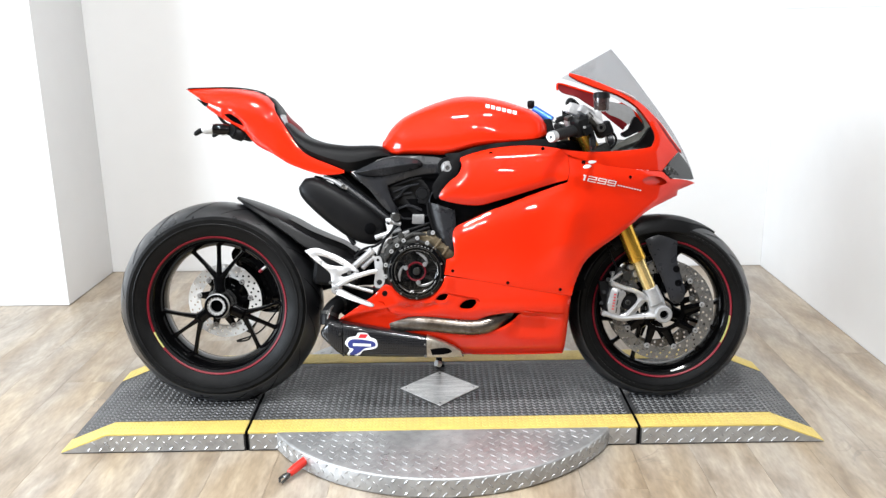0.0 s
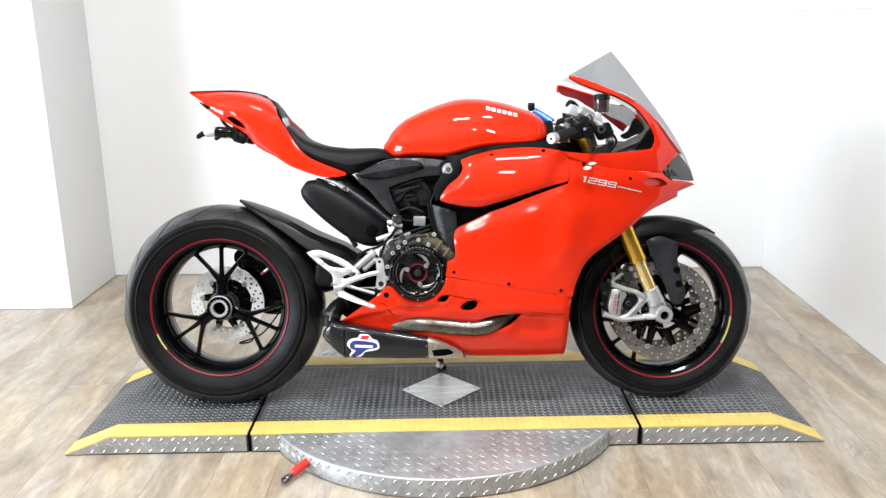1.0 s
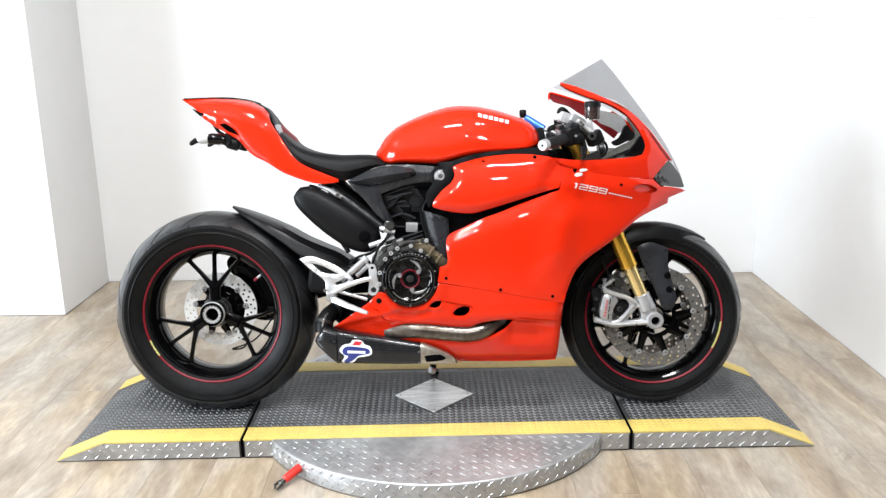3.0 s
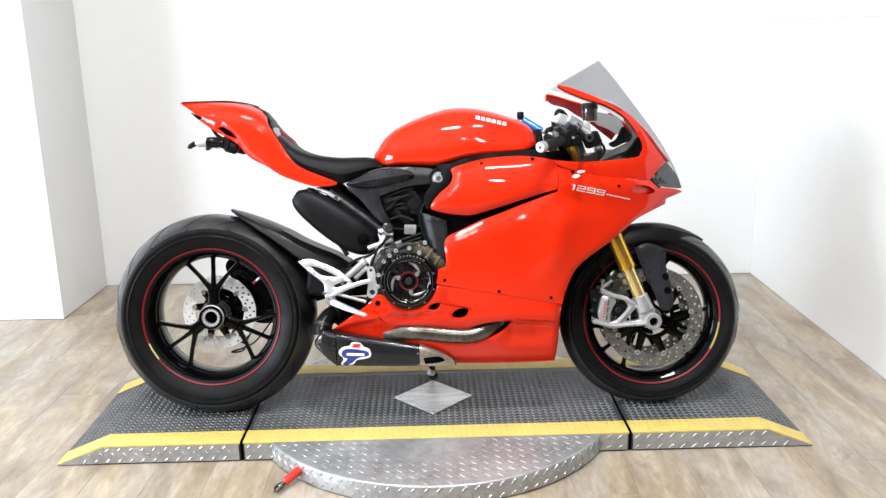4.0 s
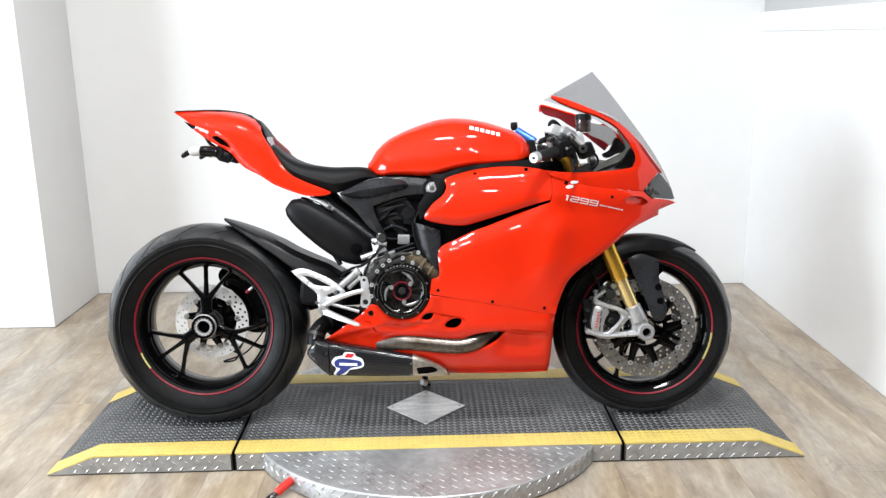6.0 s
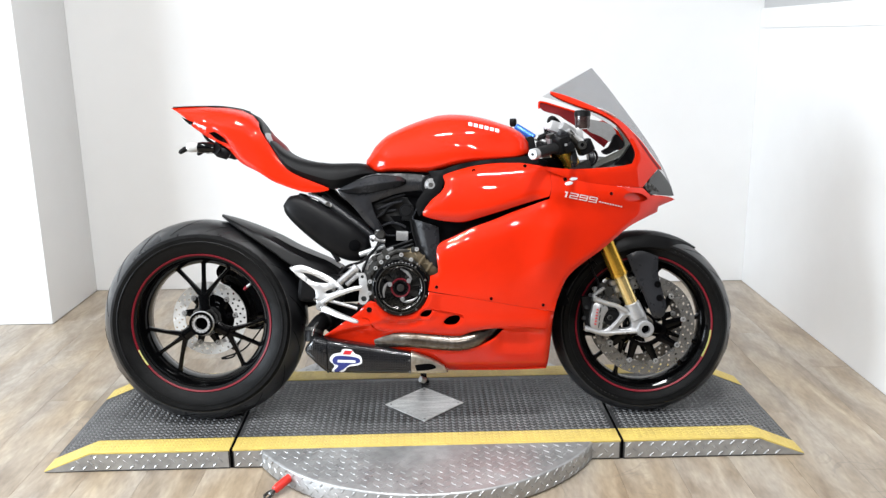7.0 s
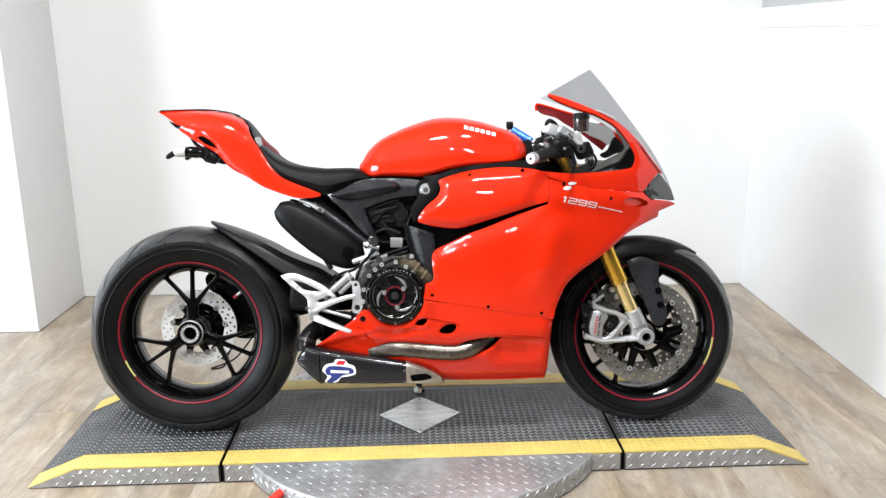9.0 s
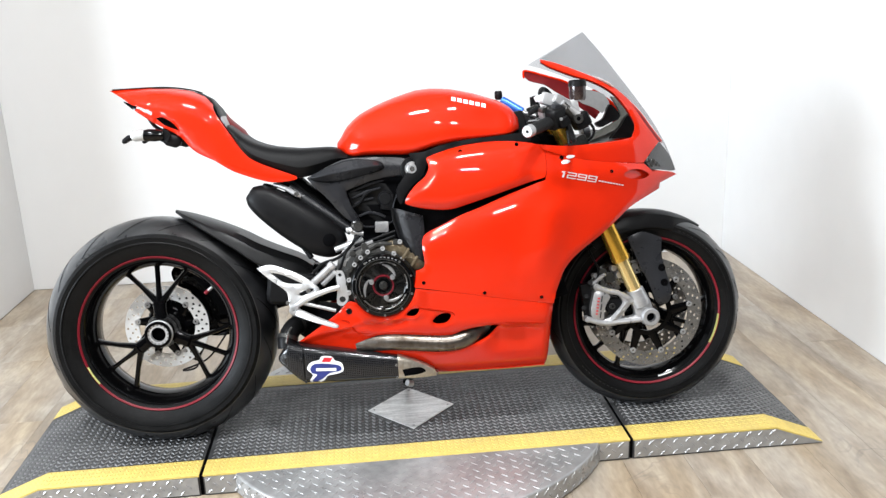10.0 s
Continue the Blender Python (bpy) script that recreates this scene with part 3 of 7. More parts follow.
stuff_mesh("raised_tread", v, f, M_PLATE, disc)
rim = weave(0.0, 2 * math.pi * RD - 0.012, GZ + 0.0145, GZ + 0.0515, 0.0255)
v, f = bumps([p for p, _ in rim], [a for _, a in rim], 0.0225, 0.0062, 0.0023, lambda u, w, k: ((RD + k) * math.cos(u / RD), (RD + k) * math.sin(u / RD), w))
stuff_mesh("rim_tread", v, f, M_PLATE, disc)
bm = loft([[(-0.008 - QX, 0, z), (-0.008, -QY, z), (-0.008 + QX, 0, z), (-0.008, QY, z)] for z in (DECK + 0.0002, DECK + 0.0026)])
part("diamond_plate", bm, M_DIAMOND, LIFT, "smooth brushed metal diamond plate")
for dx, dy in ((-QX + 0.019, 0), (QX - 0.019, 0), (0, -QY + 0.02), (0, QY - 0.02)):
    part("rivet", lathe([(0.0005, 0.0014), (0.003, 0.0010), (0.0042, 0.0)], (-0.008 + dx, dy, DECK + 0.0026), 10, False, axis="z"), M_STEEL, LIFT)
L0, L1 = Vector((-0.462, -0.506, 0.000)), Vector((-0.396, -0.416, 0.021))
lever = part("lever", rod(L0.lerp(L1, 0.12), L1, 0.0048), M_STEEL, LIFT, "steel turntable locking lever")
part("lever_grip", sweep([L0.lerp(L1, k) for k in (0.26, 0.29, 0.45, 0.75, 0.90, 0.94)], [0.007, 0.0115, 0.0130, 0.0130, 0.0115, 0.006], (0, 0, 1), 14), M_LEVER, lever, "red rubber grip")
for d in (-0.008, 0.008):
    side_step = Vector((0.8, -0.6, 0)) * d
    part("jaw", sweep([L0.lerp(L1, 0.24) + side_step * 0.4, L0.lerp(L1, 0.14) + side_step, L0 + side_step * 1.2, L0.lerp(L1, -0.05) + side_step * 0.5 + Vector((0, 0, -0.006))], [0.004, 0.005, 0.0042, 0.003], (0, 0, 1), 8), M_ALU_D, lever, "grey steel jaw")
part("jaw_pin", rod(L0.lerp(L1, 0.12) + Vector((0.010, -0.0075, 0)), L0.lerp(L1, 0.12) - Vector((0.010, -0.0075, 0)), 0.004), M_STEEL, lever)

# ---- motorcycle ----
BIKE = tagged(new("motorcycle"), "glossy red sport motorcycle leaning on its side stand, mirrors removed", "motorcycle")
BIKE.matrix_world = pose(0, 0, 0.05, -9, 0, 0)
RX, RZ, FX, FZ = -0.7205, 0.322, 0.7165, 0.292
R_TYRE_R, R_TYRE_F = 0.331, 0.2972


def tyre_profile(r_out, r_bead, w, n=13):
    """Closed section (radius, y): rounded tread, sidewall, bead."""
    out = []
    drop = w * 0.52
    for i in range(n):
        s = -1 + 2 * i / (n - 1)
        out.append((r_out - drop * abs(s) ** 2.3, w * s))
    side = [(r_out - drop - 0.010, w * 0.985), (r_bead + 0.020, w * 0.91), (r_bead + 0.006, w * 0.80), (r_bead - 0.006, w * 0.76)]
    return out + side + [(r, -y) for r, y in reversed(side)]


def wheel(name, c, r_out, w, r_rim, arms, spread, label):
    root = part(name, lathe([(0.03, -w * 0.9), (0.038, -w * 0.9), (0.040, -w * 0.5), (0.040, w * 0.6), (0.03, w * 0.6)], c, 40), M_WHEEL, BIKE, label)
    prof = tyre_profile(r_out, r_rim - 0.004, w)
    tyre = part("tyre", lathe(prof, c, 128), M_TYRE, root, "black sport tyre with worn grey tread")
    tread = [(r + 0.0012, y) for r, y in tyre_profile(r_out, r_rim, w, 25)[1:24]]
    tread = [(tread[0][0] - 0.004, tread[0][1])] + tread + [(tread[-1][0] - 0.004, tread[-1][1])]
    part("tread_band", lathe(tread, c, 128, False), M_TREAD, tyre, "scuffed grey tread surface")
    for s in (-1, 1):
        ring = [(r_out - w * 0.52 - 0.012, s * w * 0.99), (r_out - w * 0.52 - 0.014, s * (w * 0.99 + 0.0012)), (r_out - w * 0.52 - 0.017, s * (w * 0.985 + 0.0010)), (r_out - w * 0.52 - 0.018, s * w * 0.975)]
        part("sidewall_ridge", lathe(ring, c, 96, False), M_TYRE, tyre)
    rm = r_rim + 0.84 * (r_out - w * 0.52 - r_rim)
    for k in range(11):
        for a0 in (0.62, 3.8):
            a = a0 + 0.055 * k
            part("sidewall_mark", block((c[0] + rm * math.cos(a), -w * 0.972, c[2] + rm * math.sin(a)), (0.008, 0.0020, 0.0045), (0, -math.degrees(a) - 90, 0), 0), M_TREAD, tyre)
    pitch = 2 * math.pi / 16
    for k in range(16):
        for s in (-1, 1):
            pts = []
            for i in range(9):
                u = 0.18 + 0.66 * i / 8
                ang = k * pitch + (0.5 * pitch if s > 0 else 0) + 0.30 * (i / 8) ** 1.4
                rr = r_out - w * 0.52 * u ** 2.3 + 0.0011
                pts.append((c[0] + rr * math.cos(ang), s * w * u, c[2] + rr * math.sin(ang)))
            # Groove drawn as a thin near-black strip, its shade in the colour
            part("tread_groove", sweep(pts, [(0.0005, 0.0012 + 0.0012 * math.sin(math.pi * i / 8)) for i in range(9)], (0, 1, 0.01), 6), M_DEEP, tyre)
    rw = w * 0.80
    rim = [(r_rim, -rw), (r_rim + 0.004, -rw - 0.003), (r_rim + 0.006, -rw + 0.002), (r_rim - 0.004, -rw + 0.006), (r_rim - 0.016, -rw * 0.6), (r_rim - 0.022, 0), (r_rim - 0.016, rw * 0.6), (r_rim - 0.004, rw - 0.006), (r_rim + 0.006, rw - 0.002), (r_rim + 0.004, rw + 0.003), (r_rim, rw),
           (r_rim - 0.012, rw * 0.86), (r_rim - 0.030, rw * 0.5), (r_rim - 0.034, 0), (r_rim - 0.030, -rw * 0.5), (r_rim - 0.012, -rw * 0.86)]
    rimo = part("rim", lathe(rim, c, 112), M_WHEEL, root, "gloss black alloy rim")
    for s in (-1, 1):
        st = [(r_rim - 0.0030, s * (rw + 0.0006)), (r_rim - 0.0010, s * (rw + 0.0029)), (r_rim + 0.0020, s * (rw + 0.0042)), (r_rim + 0.0032, s * (rw + 0.0030))]
        part("rim_stripe", lathe(st, c, 112, False), M_STRIPE, rimo, "thin dark red pinstripe")
    yo = -rw * 0.35
    for a in arms:
        a = radians(a)
        hub = Vector((c[0] + 0.034 * math.cos(a), yo, c[2] + 0.034 * math.sin(a)))
        knot = Vector((c[0] + 0.083 * math.cos(a), yo - 0.004, c[2] + 0.083 * math.sin(a)))
        bm = sweep([hub, hub.lerp(knot, 0.5), knot, knot.lerp(hub, -0.12)], [(0.024, 0.022), (0.0185, 0.019), (0.0200, 0.016), (0.012, 0.010)], n=12, power=0.7)
        for d in (-spread, 0, spread):
            b = a + radians(d)
            tip = Vector((c[0] + (r_rim - 0.024) * math.cos(b), yo * 0.5, c[2] + (r_rim - 0.024) * math.sin(b)))
            mid = knot.lerp(tip, 0.5)
            sweep([knot.lerp(hub, 0.12), mid, tip.lerp(mid, 0.25), tip], [(0.0100, 0.012), (0.0064, 0.0115), (0.0064, 0.012), (0.012, 0.014)], n=10, power=0.7, bm=bm)
        part("spoke", bm, M_WHEEL, root, "black forged spoke that branches in three")
    return root, rimo


rear, rear_rim = wheel("rear_wheel", (RX, 0, RZ), R_TYRE_R, 0.098, 0.2225, (91, 214, 334), 27, "wide black rear wheel with exposed hub")
front, front_rim = wheel("front_wheel", (FX, 0, FZ), R_TYRE_F, 0.062, 0.2225, (98, 217, 339), 27, "black front wheel with red pinstripe")


def arc_tag(c, r0, r1, a0, a1, y, material, parent, name):
    pts = [(c[0] + r1 * math.cos(radians(a0 + (a1 - a0) * i / 10)), c[2] + r1 * math.sin(radians(a0 + (a1 - a0) * i / 10))) for i in range(11)]
    pts += [(c[0] + r0 * math.cos(radians(a1 + (a0 - a1) * i / 10)), c[2] + r0 * math.sin(radians(a1 + (a0 - a1) * i / 10))) for i in range(11)]
    return part(name, plate(pts, y, 0.003, step=0.01, round_by=0.0003), material, parent)


arc_tag((FX, 0, FZ), 0.2180, 0.2245, -30, -6, -0.0535, M_YSTICK, front_rim, "rim_sticker")
arc_tag((FX, 0, FZ), 0.2065, 0.2098, -81, -69, -0.0480, M_WSTICK, front_rim, "rim_sticker")
arc_tag((RX, 0, RZ), 0.2185, 0.2230, 202, 217, -0.0840, M_YSTICK, rear_rim, "rim_sticker")


def brake_disc(c, r_out, r_in, y, parent, carrier_r, n_rows, label, carrier=M_WHEEL, metal=None):
    holes = []
    for k, (rr, n, o) in enumerate(n_rows):
        holes += [circle(c[0] + rr * math.cos(2 * math.pi * (i + o) / n), c[2] + rr * math.sin(2 * math.pi * (i + o) / n), 0.0041, 8) for i in range(n)]
    d = part("brake_disc", plate(circle(c[0], c[2], r_out, 96), y, 0.005, [circle(c[0], c[2], r_in, 72)] + holes, step=0.011, round_by=0.0005), metal or M_STEEL, parent, label)
    n = 9
    for i in range(n):
        a = 2 * math.pi * i / n
        bm = sweep([(c[0] + carrier_r * math.cos(a), y + 0.002, c[2] + carrier_r * math.sin(a)), (c[0] + (r_in + 0.004) * math.cos(a + 0.12), y + 0.002, c[2] + (r_in + 0.004) * math.sin(a + 0.12))], [(0.015, 0.004), (0.0095, 0.003)], n=8, power=0.6)
        part("carrier_arm", bm, carrier, d)
        part("disc_button", lathe([(0.0030, -0.002), (0.0034, -0.004), (0.0078, -0.004), (0.0090, -0.002), (0.0090, 0.008)], (c[0] + (r_in + 0.004) * math.cos(a + 0.12), y, c[2] + (r_in + 0.004) * math.sin(a + 0.12)), 12, False), M_ALU, d)
    part("carrier_ring", lathe([(carrier_r - 0.01, y - 0.001), (carrier_r + 0.004, y - 0.001), (carrier_r + 0.004, y + 0.006), (carrier_r - 0.01, y + 0.006)], (c[0], 0, c[2]), 48), carrier, d)
    return d


for y in (-0.062, 0.057):
    brake_disc((FX, 0, FZ), 0.1635, 0.122, y, front, 0.068, ((0.1555, 30, 0), (0.1435, 30, 0.33), (0.1315, 30, 0.66)), "large drilled steel front brake disc")
brake_disc((RX, 0, RZ), 0.1225, 0.082, 0.022, rear, 0.055, ((0.115, 24, 0), (0.103, 24, 0.5), (0.092, 24, 0.15)), "drilled steel rear brake disc", M_WHEEL, M_DISC)

# rear hub, nut and axle
hub = part("hub_nut", lathe([(0.020, -0.084), (0.0375, -0.084), (0.0395, -0.082), (0.0405, -0.076), (0.020, -0.074)], (RX, 0, RZ), 48), M_WHITEALU, rear, "bright machined ring nut")
for k in range(16):
    a = 2 * math.pi * k / 16
    part("nut_notch", block((RX + 0.0300 * math.cos(a), -0.0842, RZ + 0.0300 * math.sin(a)), (0.0085, 0.0012, 0.0038), (0, -math.degrees(a), 0), 0), M_STEEL, hub)
part("hub_collar", lathe([(0.02, -0.075), (0.0405, -0.0755), (0.0425, -0.071), (0.046, -0.04), (0.02, -0.04)], (RX, 0, RZ), 40), M_WHEEL, rear)
part("axle_bore", lathe([(0.0005, -0.056), (0.0205, -0.056), (0.0205, -0.085), (0.0190, -0.085)], (RX, 0, RZ), 32, False), M_DEEP, hub)
for i in range(20):
    a = 2 * math.pi * i / 20
    part("nut_notch", block((RX + 0.0320 * math.cos(a), -0.0835, RZ + 0.0320 * math.sin(a)), (0.0030, 0.0016, 0.0032), (0, -math.degrees(a), 0), 0), M_STEEL, hub)
part("cush_hub", lathe([(0.02, -0.045), (0.044, -0.043), (0.050, -0.03), (0.050, 0.06), (0.02, 0.06)], (RX, 0, RZ), 40), M_WHEEL, rear)
part("valve_stem", rod((RX + 0.142, -0.045, RZ + 0.112), (RX + 0.156, -0.048, RZ + 0.123), 0.0045), M_ALU, rear, "red and bright angled valve stem")
part("valve_cap", rod((RX + 0.133, -0.044, RZ + 0.104), (RX + 0.143, -0.0455, RZ + 0.1125), 0.0055), M_STRIPE, rear)

# swingarm on the far side, rear caliper and chain guard
arm = part("swingarm", sweep(spline([(RX, 0.115, RZ), (RX + 0.10, 0.125, RZ + 0.03), (RX + 0.22, 0.12, RZ + 0.06), (-0.36, 0.07, 0.42), (-0.22, 0.0, 0.43)], 5, False), [(0.055 + 0.012 * math.sin(i / 20 * 3.1), 0.03) for i in range(21)], n=14, power=0.7), M_BLACK, BIKE, "black single-sided swingarm")
part("swingarm_hub", lathe([(0.02, 0.082), (0.068, 0.082), (0.074, 0.09), (0.074, 0.14), (0.066, 0.15), (0.02, 0.15)], (RX, 0, RZ), 44), M_BLACK, arm)
part("swingarm_shell", plate(spline([(-0.715, 0.470), (-0.693, 0.498), (-0.630, 0.525), (-0.56, 0.500), (-0.50, 0.45), (-0.46, 0.40), (-0.48, 0.31), (-0.548, 0.270), (-0.619, 0.272), (-0.632, 0.310), (-0.630, 0.350), (-0.663, 0.409), (-0.700, 0.432)], 4), 0.095, 0.05, step=0.03, round_by=0.01), M_GLOSSBLACK, arm)
part("swingarm_beam", block((-0.33, 0.0, 0.43), (0.15, 0.19, 0.10), (0, 8, 0), 0.03, seg=3), M_BLACK, arm)
rc = part("rear_caliper", block((RX + 0.062, 0.045, RZ - 0.082), (0.060, 0.03, 0.042), (0, 30, 0), 0.008), M_BLACK, BIKE, "small black rear brake caliper")
part("caliper_pin", rod((RX + 0.045, 0.020, RZ - 0.075), (RX + 0.045, 0.05, RZ - 0.075), 0.006), M_ALU, rc)
part("brake_hose", sweep(spline([(RX + 0.085, 0.045, RZ - 0.10), (RX + 0.07, 0.04, RZ - 0.135), (RX + 0.03, 0.04, RZ - 0.140), (RX + 0.10, 0.05, RZ - 0.115), (RX + 0.15, 0.07, RZ - 0.06), (RX + 0.2, 0.10, RZ + 0.02)], 6, False), 0.003, n=6), M_BLACK, rc)

# hugger over the rear tyre
rings = []
PATH_H = spline([(-0.658, 0.670, 0.010, 0.003), (-0.615, 0.656, 0.056, 0.012), (-0.55, 0.631, 0.086, 0.025), (-0.475, 0.597, 0.097, 0.040), (-0.42, 0.566, 0.098, 0.050), (-0.365, 0.541, 0.092, 0.052), (-0.31, 0.517, 0.082, 0.045), (-0.272, 0.49, 0.07, 0.035)], 5, False)
for x, z, w, d in PATH_H:
    up = [(-1.0, -1.0), (-0.95, -0.58), (-0.88, -0.34), (-0.60, -0.03), (0, 0.0), (0.60, -0.03), (0.88, -0.34), (0.95, -0.58), (1.0, -1.0)]
    nx = -0.45
    outer = [(x + 0.2 * d * v, w * u, z + d * v) for u, v in up]
    rings.append(outer + [(px + 0.003 * nx, py * 0.96, pz - 0.004) for px, py, pz in reversed(outer)])
part("hugger", loft(rings), M_SATIN, BIKE, "black plastic rear tyre hugger with a pointed tip", 22)
part("hugger_skirt", skin(spline([(-0.50, 0.575), (-0.44, 0.535), (-0.37, 0.505), (-0.33, 0.46), (-0.315, 0.40), (-0.335, 0.385), (-0.365, 0.43), (-0.41, 0.49), (-0.46, 0.54)], 4), flat(0.085), 0.004, step=0.03), M_BLACK, BIKE)

# ---- fork and front brakes ----
def on_fork(s, y):
    """A point on the fork line: s metres up from the axle."""
    ax, az = -0.395, 0.9187
    return (FX - 0.018 + ax * s * 1.0, y, FZ + az * s)


for side in (-1, 1):
    fy = side * 0.098
    leg = part("fork_leg", rod(on_fork(0.19, fy), on_fork(0.645, fy), 0.0265, n=28), M_GOLD, BIKE, "gold anodised upside-down fork leg")
    part("fork_slider", rod(on_fork(0.05, fy), on_fork(0.20, fy), 0.0205, n=24), M_GOLDLT, leg, "pale gold polished slider")
    part("dust_seal", lathe([(0.020, -0.006), (0.0268, -0.006), (0.0275, 0), (0.0268, 0.006), (0.020, 0.006)], (0, 0, 0), 28, axis="z"), M_GOLD, leg).matrix_local = Matrix.Translation(on_fork(0.188, fy)) @ Euler((0, -math.atan2(0.395, 0.9187), 0)).to_matrix().to_4x4()
    foot = part("axle_clamp", rod(on_fork(0.030, fy), on_fork(0.086, fy), 0.0275, 0.0250, n=22), M_ALU, leg, "cast silver axle clamp and caliper bracket")
    part("axle_ring", lathe([(0.0135, -0.03), (0.024, -0.03), (0.027, -0.026), (0.027, 0.024), (0.0135, 0.024)], (FX - 0.012, fy - side * 0.0, FZ - 0.004), 36), M_ALU, foot)
    part("axle_end", lathe([(0.0005, side * 0.012), (0.0138, side * 0.012), (0.0138, side * 0.027), (0.0120, side * 0.0275)], (FX - 0.012, fy, FZ - 0.004), 24, False), M_DEEP, foot)
    bx = fy + side * 0.004
    BR_O = spline([(0.544, 0.389), (0.553, 0.391), (0.585, 0.377), (0.618, 0.368), (0.647, 0.349), (0.667, 0.350), (0.690, 0.352), (0.706, 0.335), (0.717, 0.309), (0.726, 0.297), (0.728, 0.280), (0.716, 0.262), (0.699, 0.259), (0.685, 0.268), (0.674, 0.275), (0.627, 0.273), (0.594, 0.266), (0.562, 0.268), (0.520, 0.284), (0.515, 0.293), (0.522, 0.297), (0.562, 0.287), (0.582, 0.288), (0.598, 0.301), (0.618, 0.322), (0.625, 0.337), (0.616, 0.353), (0.585, 0.366), (0.548, 0.380)], 3)
    BR_H = spline([(0.620, 0.289), (0.636, 0.313), (0.652, 0.329), (0.659, 0.318), (0.663, 0.296), (0.652, 0.289)], 3)
    part("caliper_bracket", plate(BR_O, bx - 0.013, 0.026, [BR_H, circle(FX - 0.012, FZ - 0.004, 0.0140, 20)], step=0.012, round_by=0.005), M_ALU, foot, "cast silver radial caliper bracket")
    for pth, r in (([(0.546, 0.385), (0.585, 0.371), (0.618, 0.361), (0.645, 0.345)], 0.0075), ([(0.518, 0.291), (0.562, 0.278), (0.600, 0.277), (0.680, 0.281)], 0.0075), ([(0.590, 0.282), (0.615, 0.310), (0.634, 0.335)], 0.006)):
        part("bracket_rib", sweep(spline([(x, bx + side * 0.011, z) for x, z in pth], 4, False), r, n=10), M_ALU, foot)
    cal = part("brake_caliper", plate(spline([(0.5436, 0.372), (0.560, 0.374), (0.5797, 0.3654), (0.5869, 0.3526), (0.577, 0.3345), (0.569, 0.311), (0.5654, 0.2872), (0.5365, 0.2931), (0.5292, 0.317), (0.5364, 0.3533)], 4), bx - 0.017 if side < 0 else bx - 0.013, 0.030, step=0.015, round_by=0.006), M_ALU, BIKE, "silver radial monobloc brake caliper")
    ys = bx + side * 0.0185
    for k in range(6):
        part("caliper_mark", block((0.5445 + 0.0014 * k, ys, 0.307 + 0.0092 * k), (0.0065, 0.0012, 0.0036), (0, 12, 0), 0), M_REDTAG, cal)
    for k in range(3):
        part("caliper_groove", block((0.556 + 0.0024 * k, ys - side * 0.0004, 0.303 + 0.024 * k), (0.003, 0.0014, 0.018), (0, 10, 0), 0), M_ALU_D, cal)
    part("piston_hood", rod((0.602, bx - side * 0.022, 0.324), (0.602, bx + side * 0.004, 0.324), 0.027, n=24), M_BLACK, cal)
    part("pad_pin", rod((0.594, bx, 0.325), (0.594, bx + side * 0.012, 0.325), 0.0085), M_ALU_D, cal)
    part("pad_pin_head", rod((0.594, bx + side * 0.011, 0.325), (0.594, bx + side * 0.0135, 0.325), 0.0042), M_BLACK, cal)
    part("caliper_bridge", block((0.527, bx + side * -0.026, 0.340), (0.030, 0.03, 0.105), (0, -8, 0), 0.006), M_BLACK, cal)
    for x, z in ((0.514, 0.318), (0.522, 0.352), (0.534, 0.392)):
        part("bleed_nipple", rod((x, bx - side * 0.02, z), (x - 0.002, bx, z + 0.006), 0.0075), M_BLACK, cal)
    for x, z, r in ((0.572, 0.420, 0.013), (0.592, 0.405, 0.016), (0.620, 0.412, 0.011), (0.560, 0.405, 0.008), (0.548, 0.414, 0.007), (0.604, 0.432, 0.009)):
        part("far_caliper_detail", rod((x, bx - side * 0.030, z), (x + 0.004, bx - side * 0.012, z + 0.002), r), M_ALU_D if r > 0.012 else M_ALU, cal)
    part("caliper_bolt", rod((0.547, bx - 0.014, 0.386), (0.547, bx + 0.014, 0.386), 0.0088), M_ALU, cal)
    part("caliper_bolt", rod((0.520, bx - 0.014, 0.290), (0.520, bx + 0.014, 0.290), 0.0088), M_ALU, cal)
    part("brake_line", sweep(spline([(0.545, bx, 0.385), (0.56, bx - 0.008 * side, 0.43), (0.545, bx - 0.02 * side, 0.47), (0.53, bx - 0.03 * side, 0.52), (0.53, bx - 0.05 * side, 0.60)], 5, False), 0.0035, n=7), M_BLACK, cal)
    part("banjo", rod((0.540, bx - 0.006 * side, 0.392), (0.575, bx + 0.006 * side, 0.422), 0.0055), M_ALU, cal)
part("front_axle", rod((FX - 0.012, -0.10, FZ - 0.004), (FX - 0.012, 0.10, FZ - 0.004), 0.012), M_STEEL, front)
part("steering_yoke", block((0.50, 0, 0.80), (0.07, 0.25, 0.04), (0, -24, 0), 0.012, seg=3), M_ALU_D, BIKE, "forged lower fork yoke")
part("top_yoke", block((0.435, 0, 0.882), (0.075, 0.25, 0.024), (0, -24, 0), 0.008, seg=3), M_GLOSSBLACK, BIKE, "black top fork yoke")

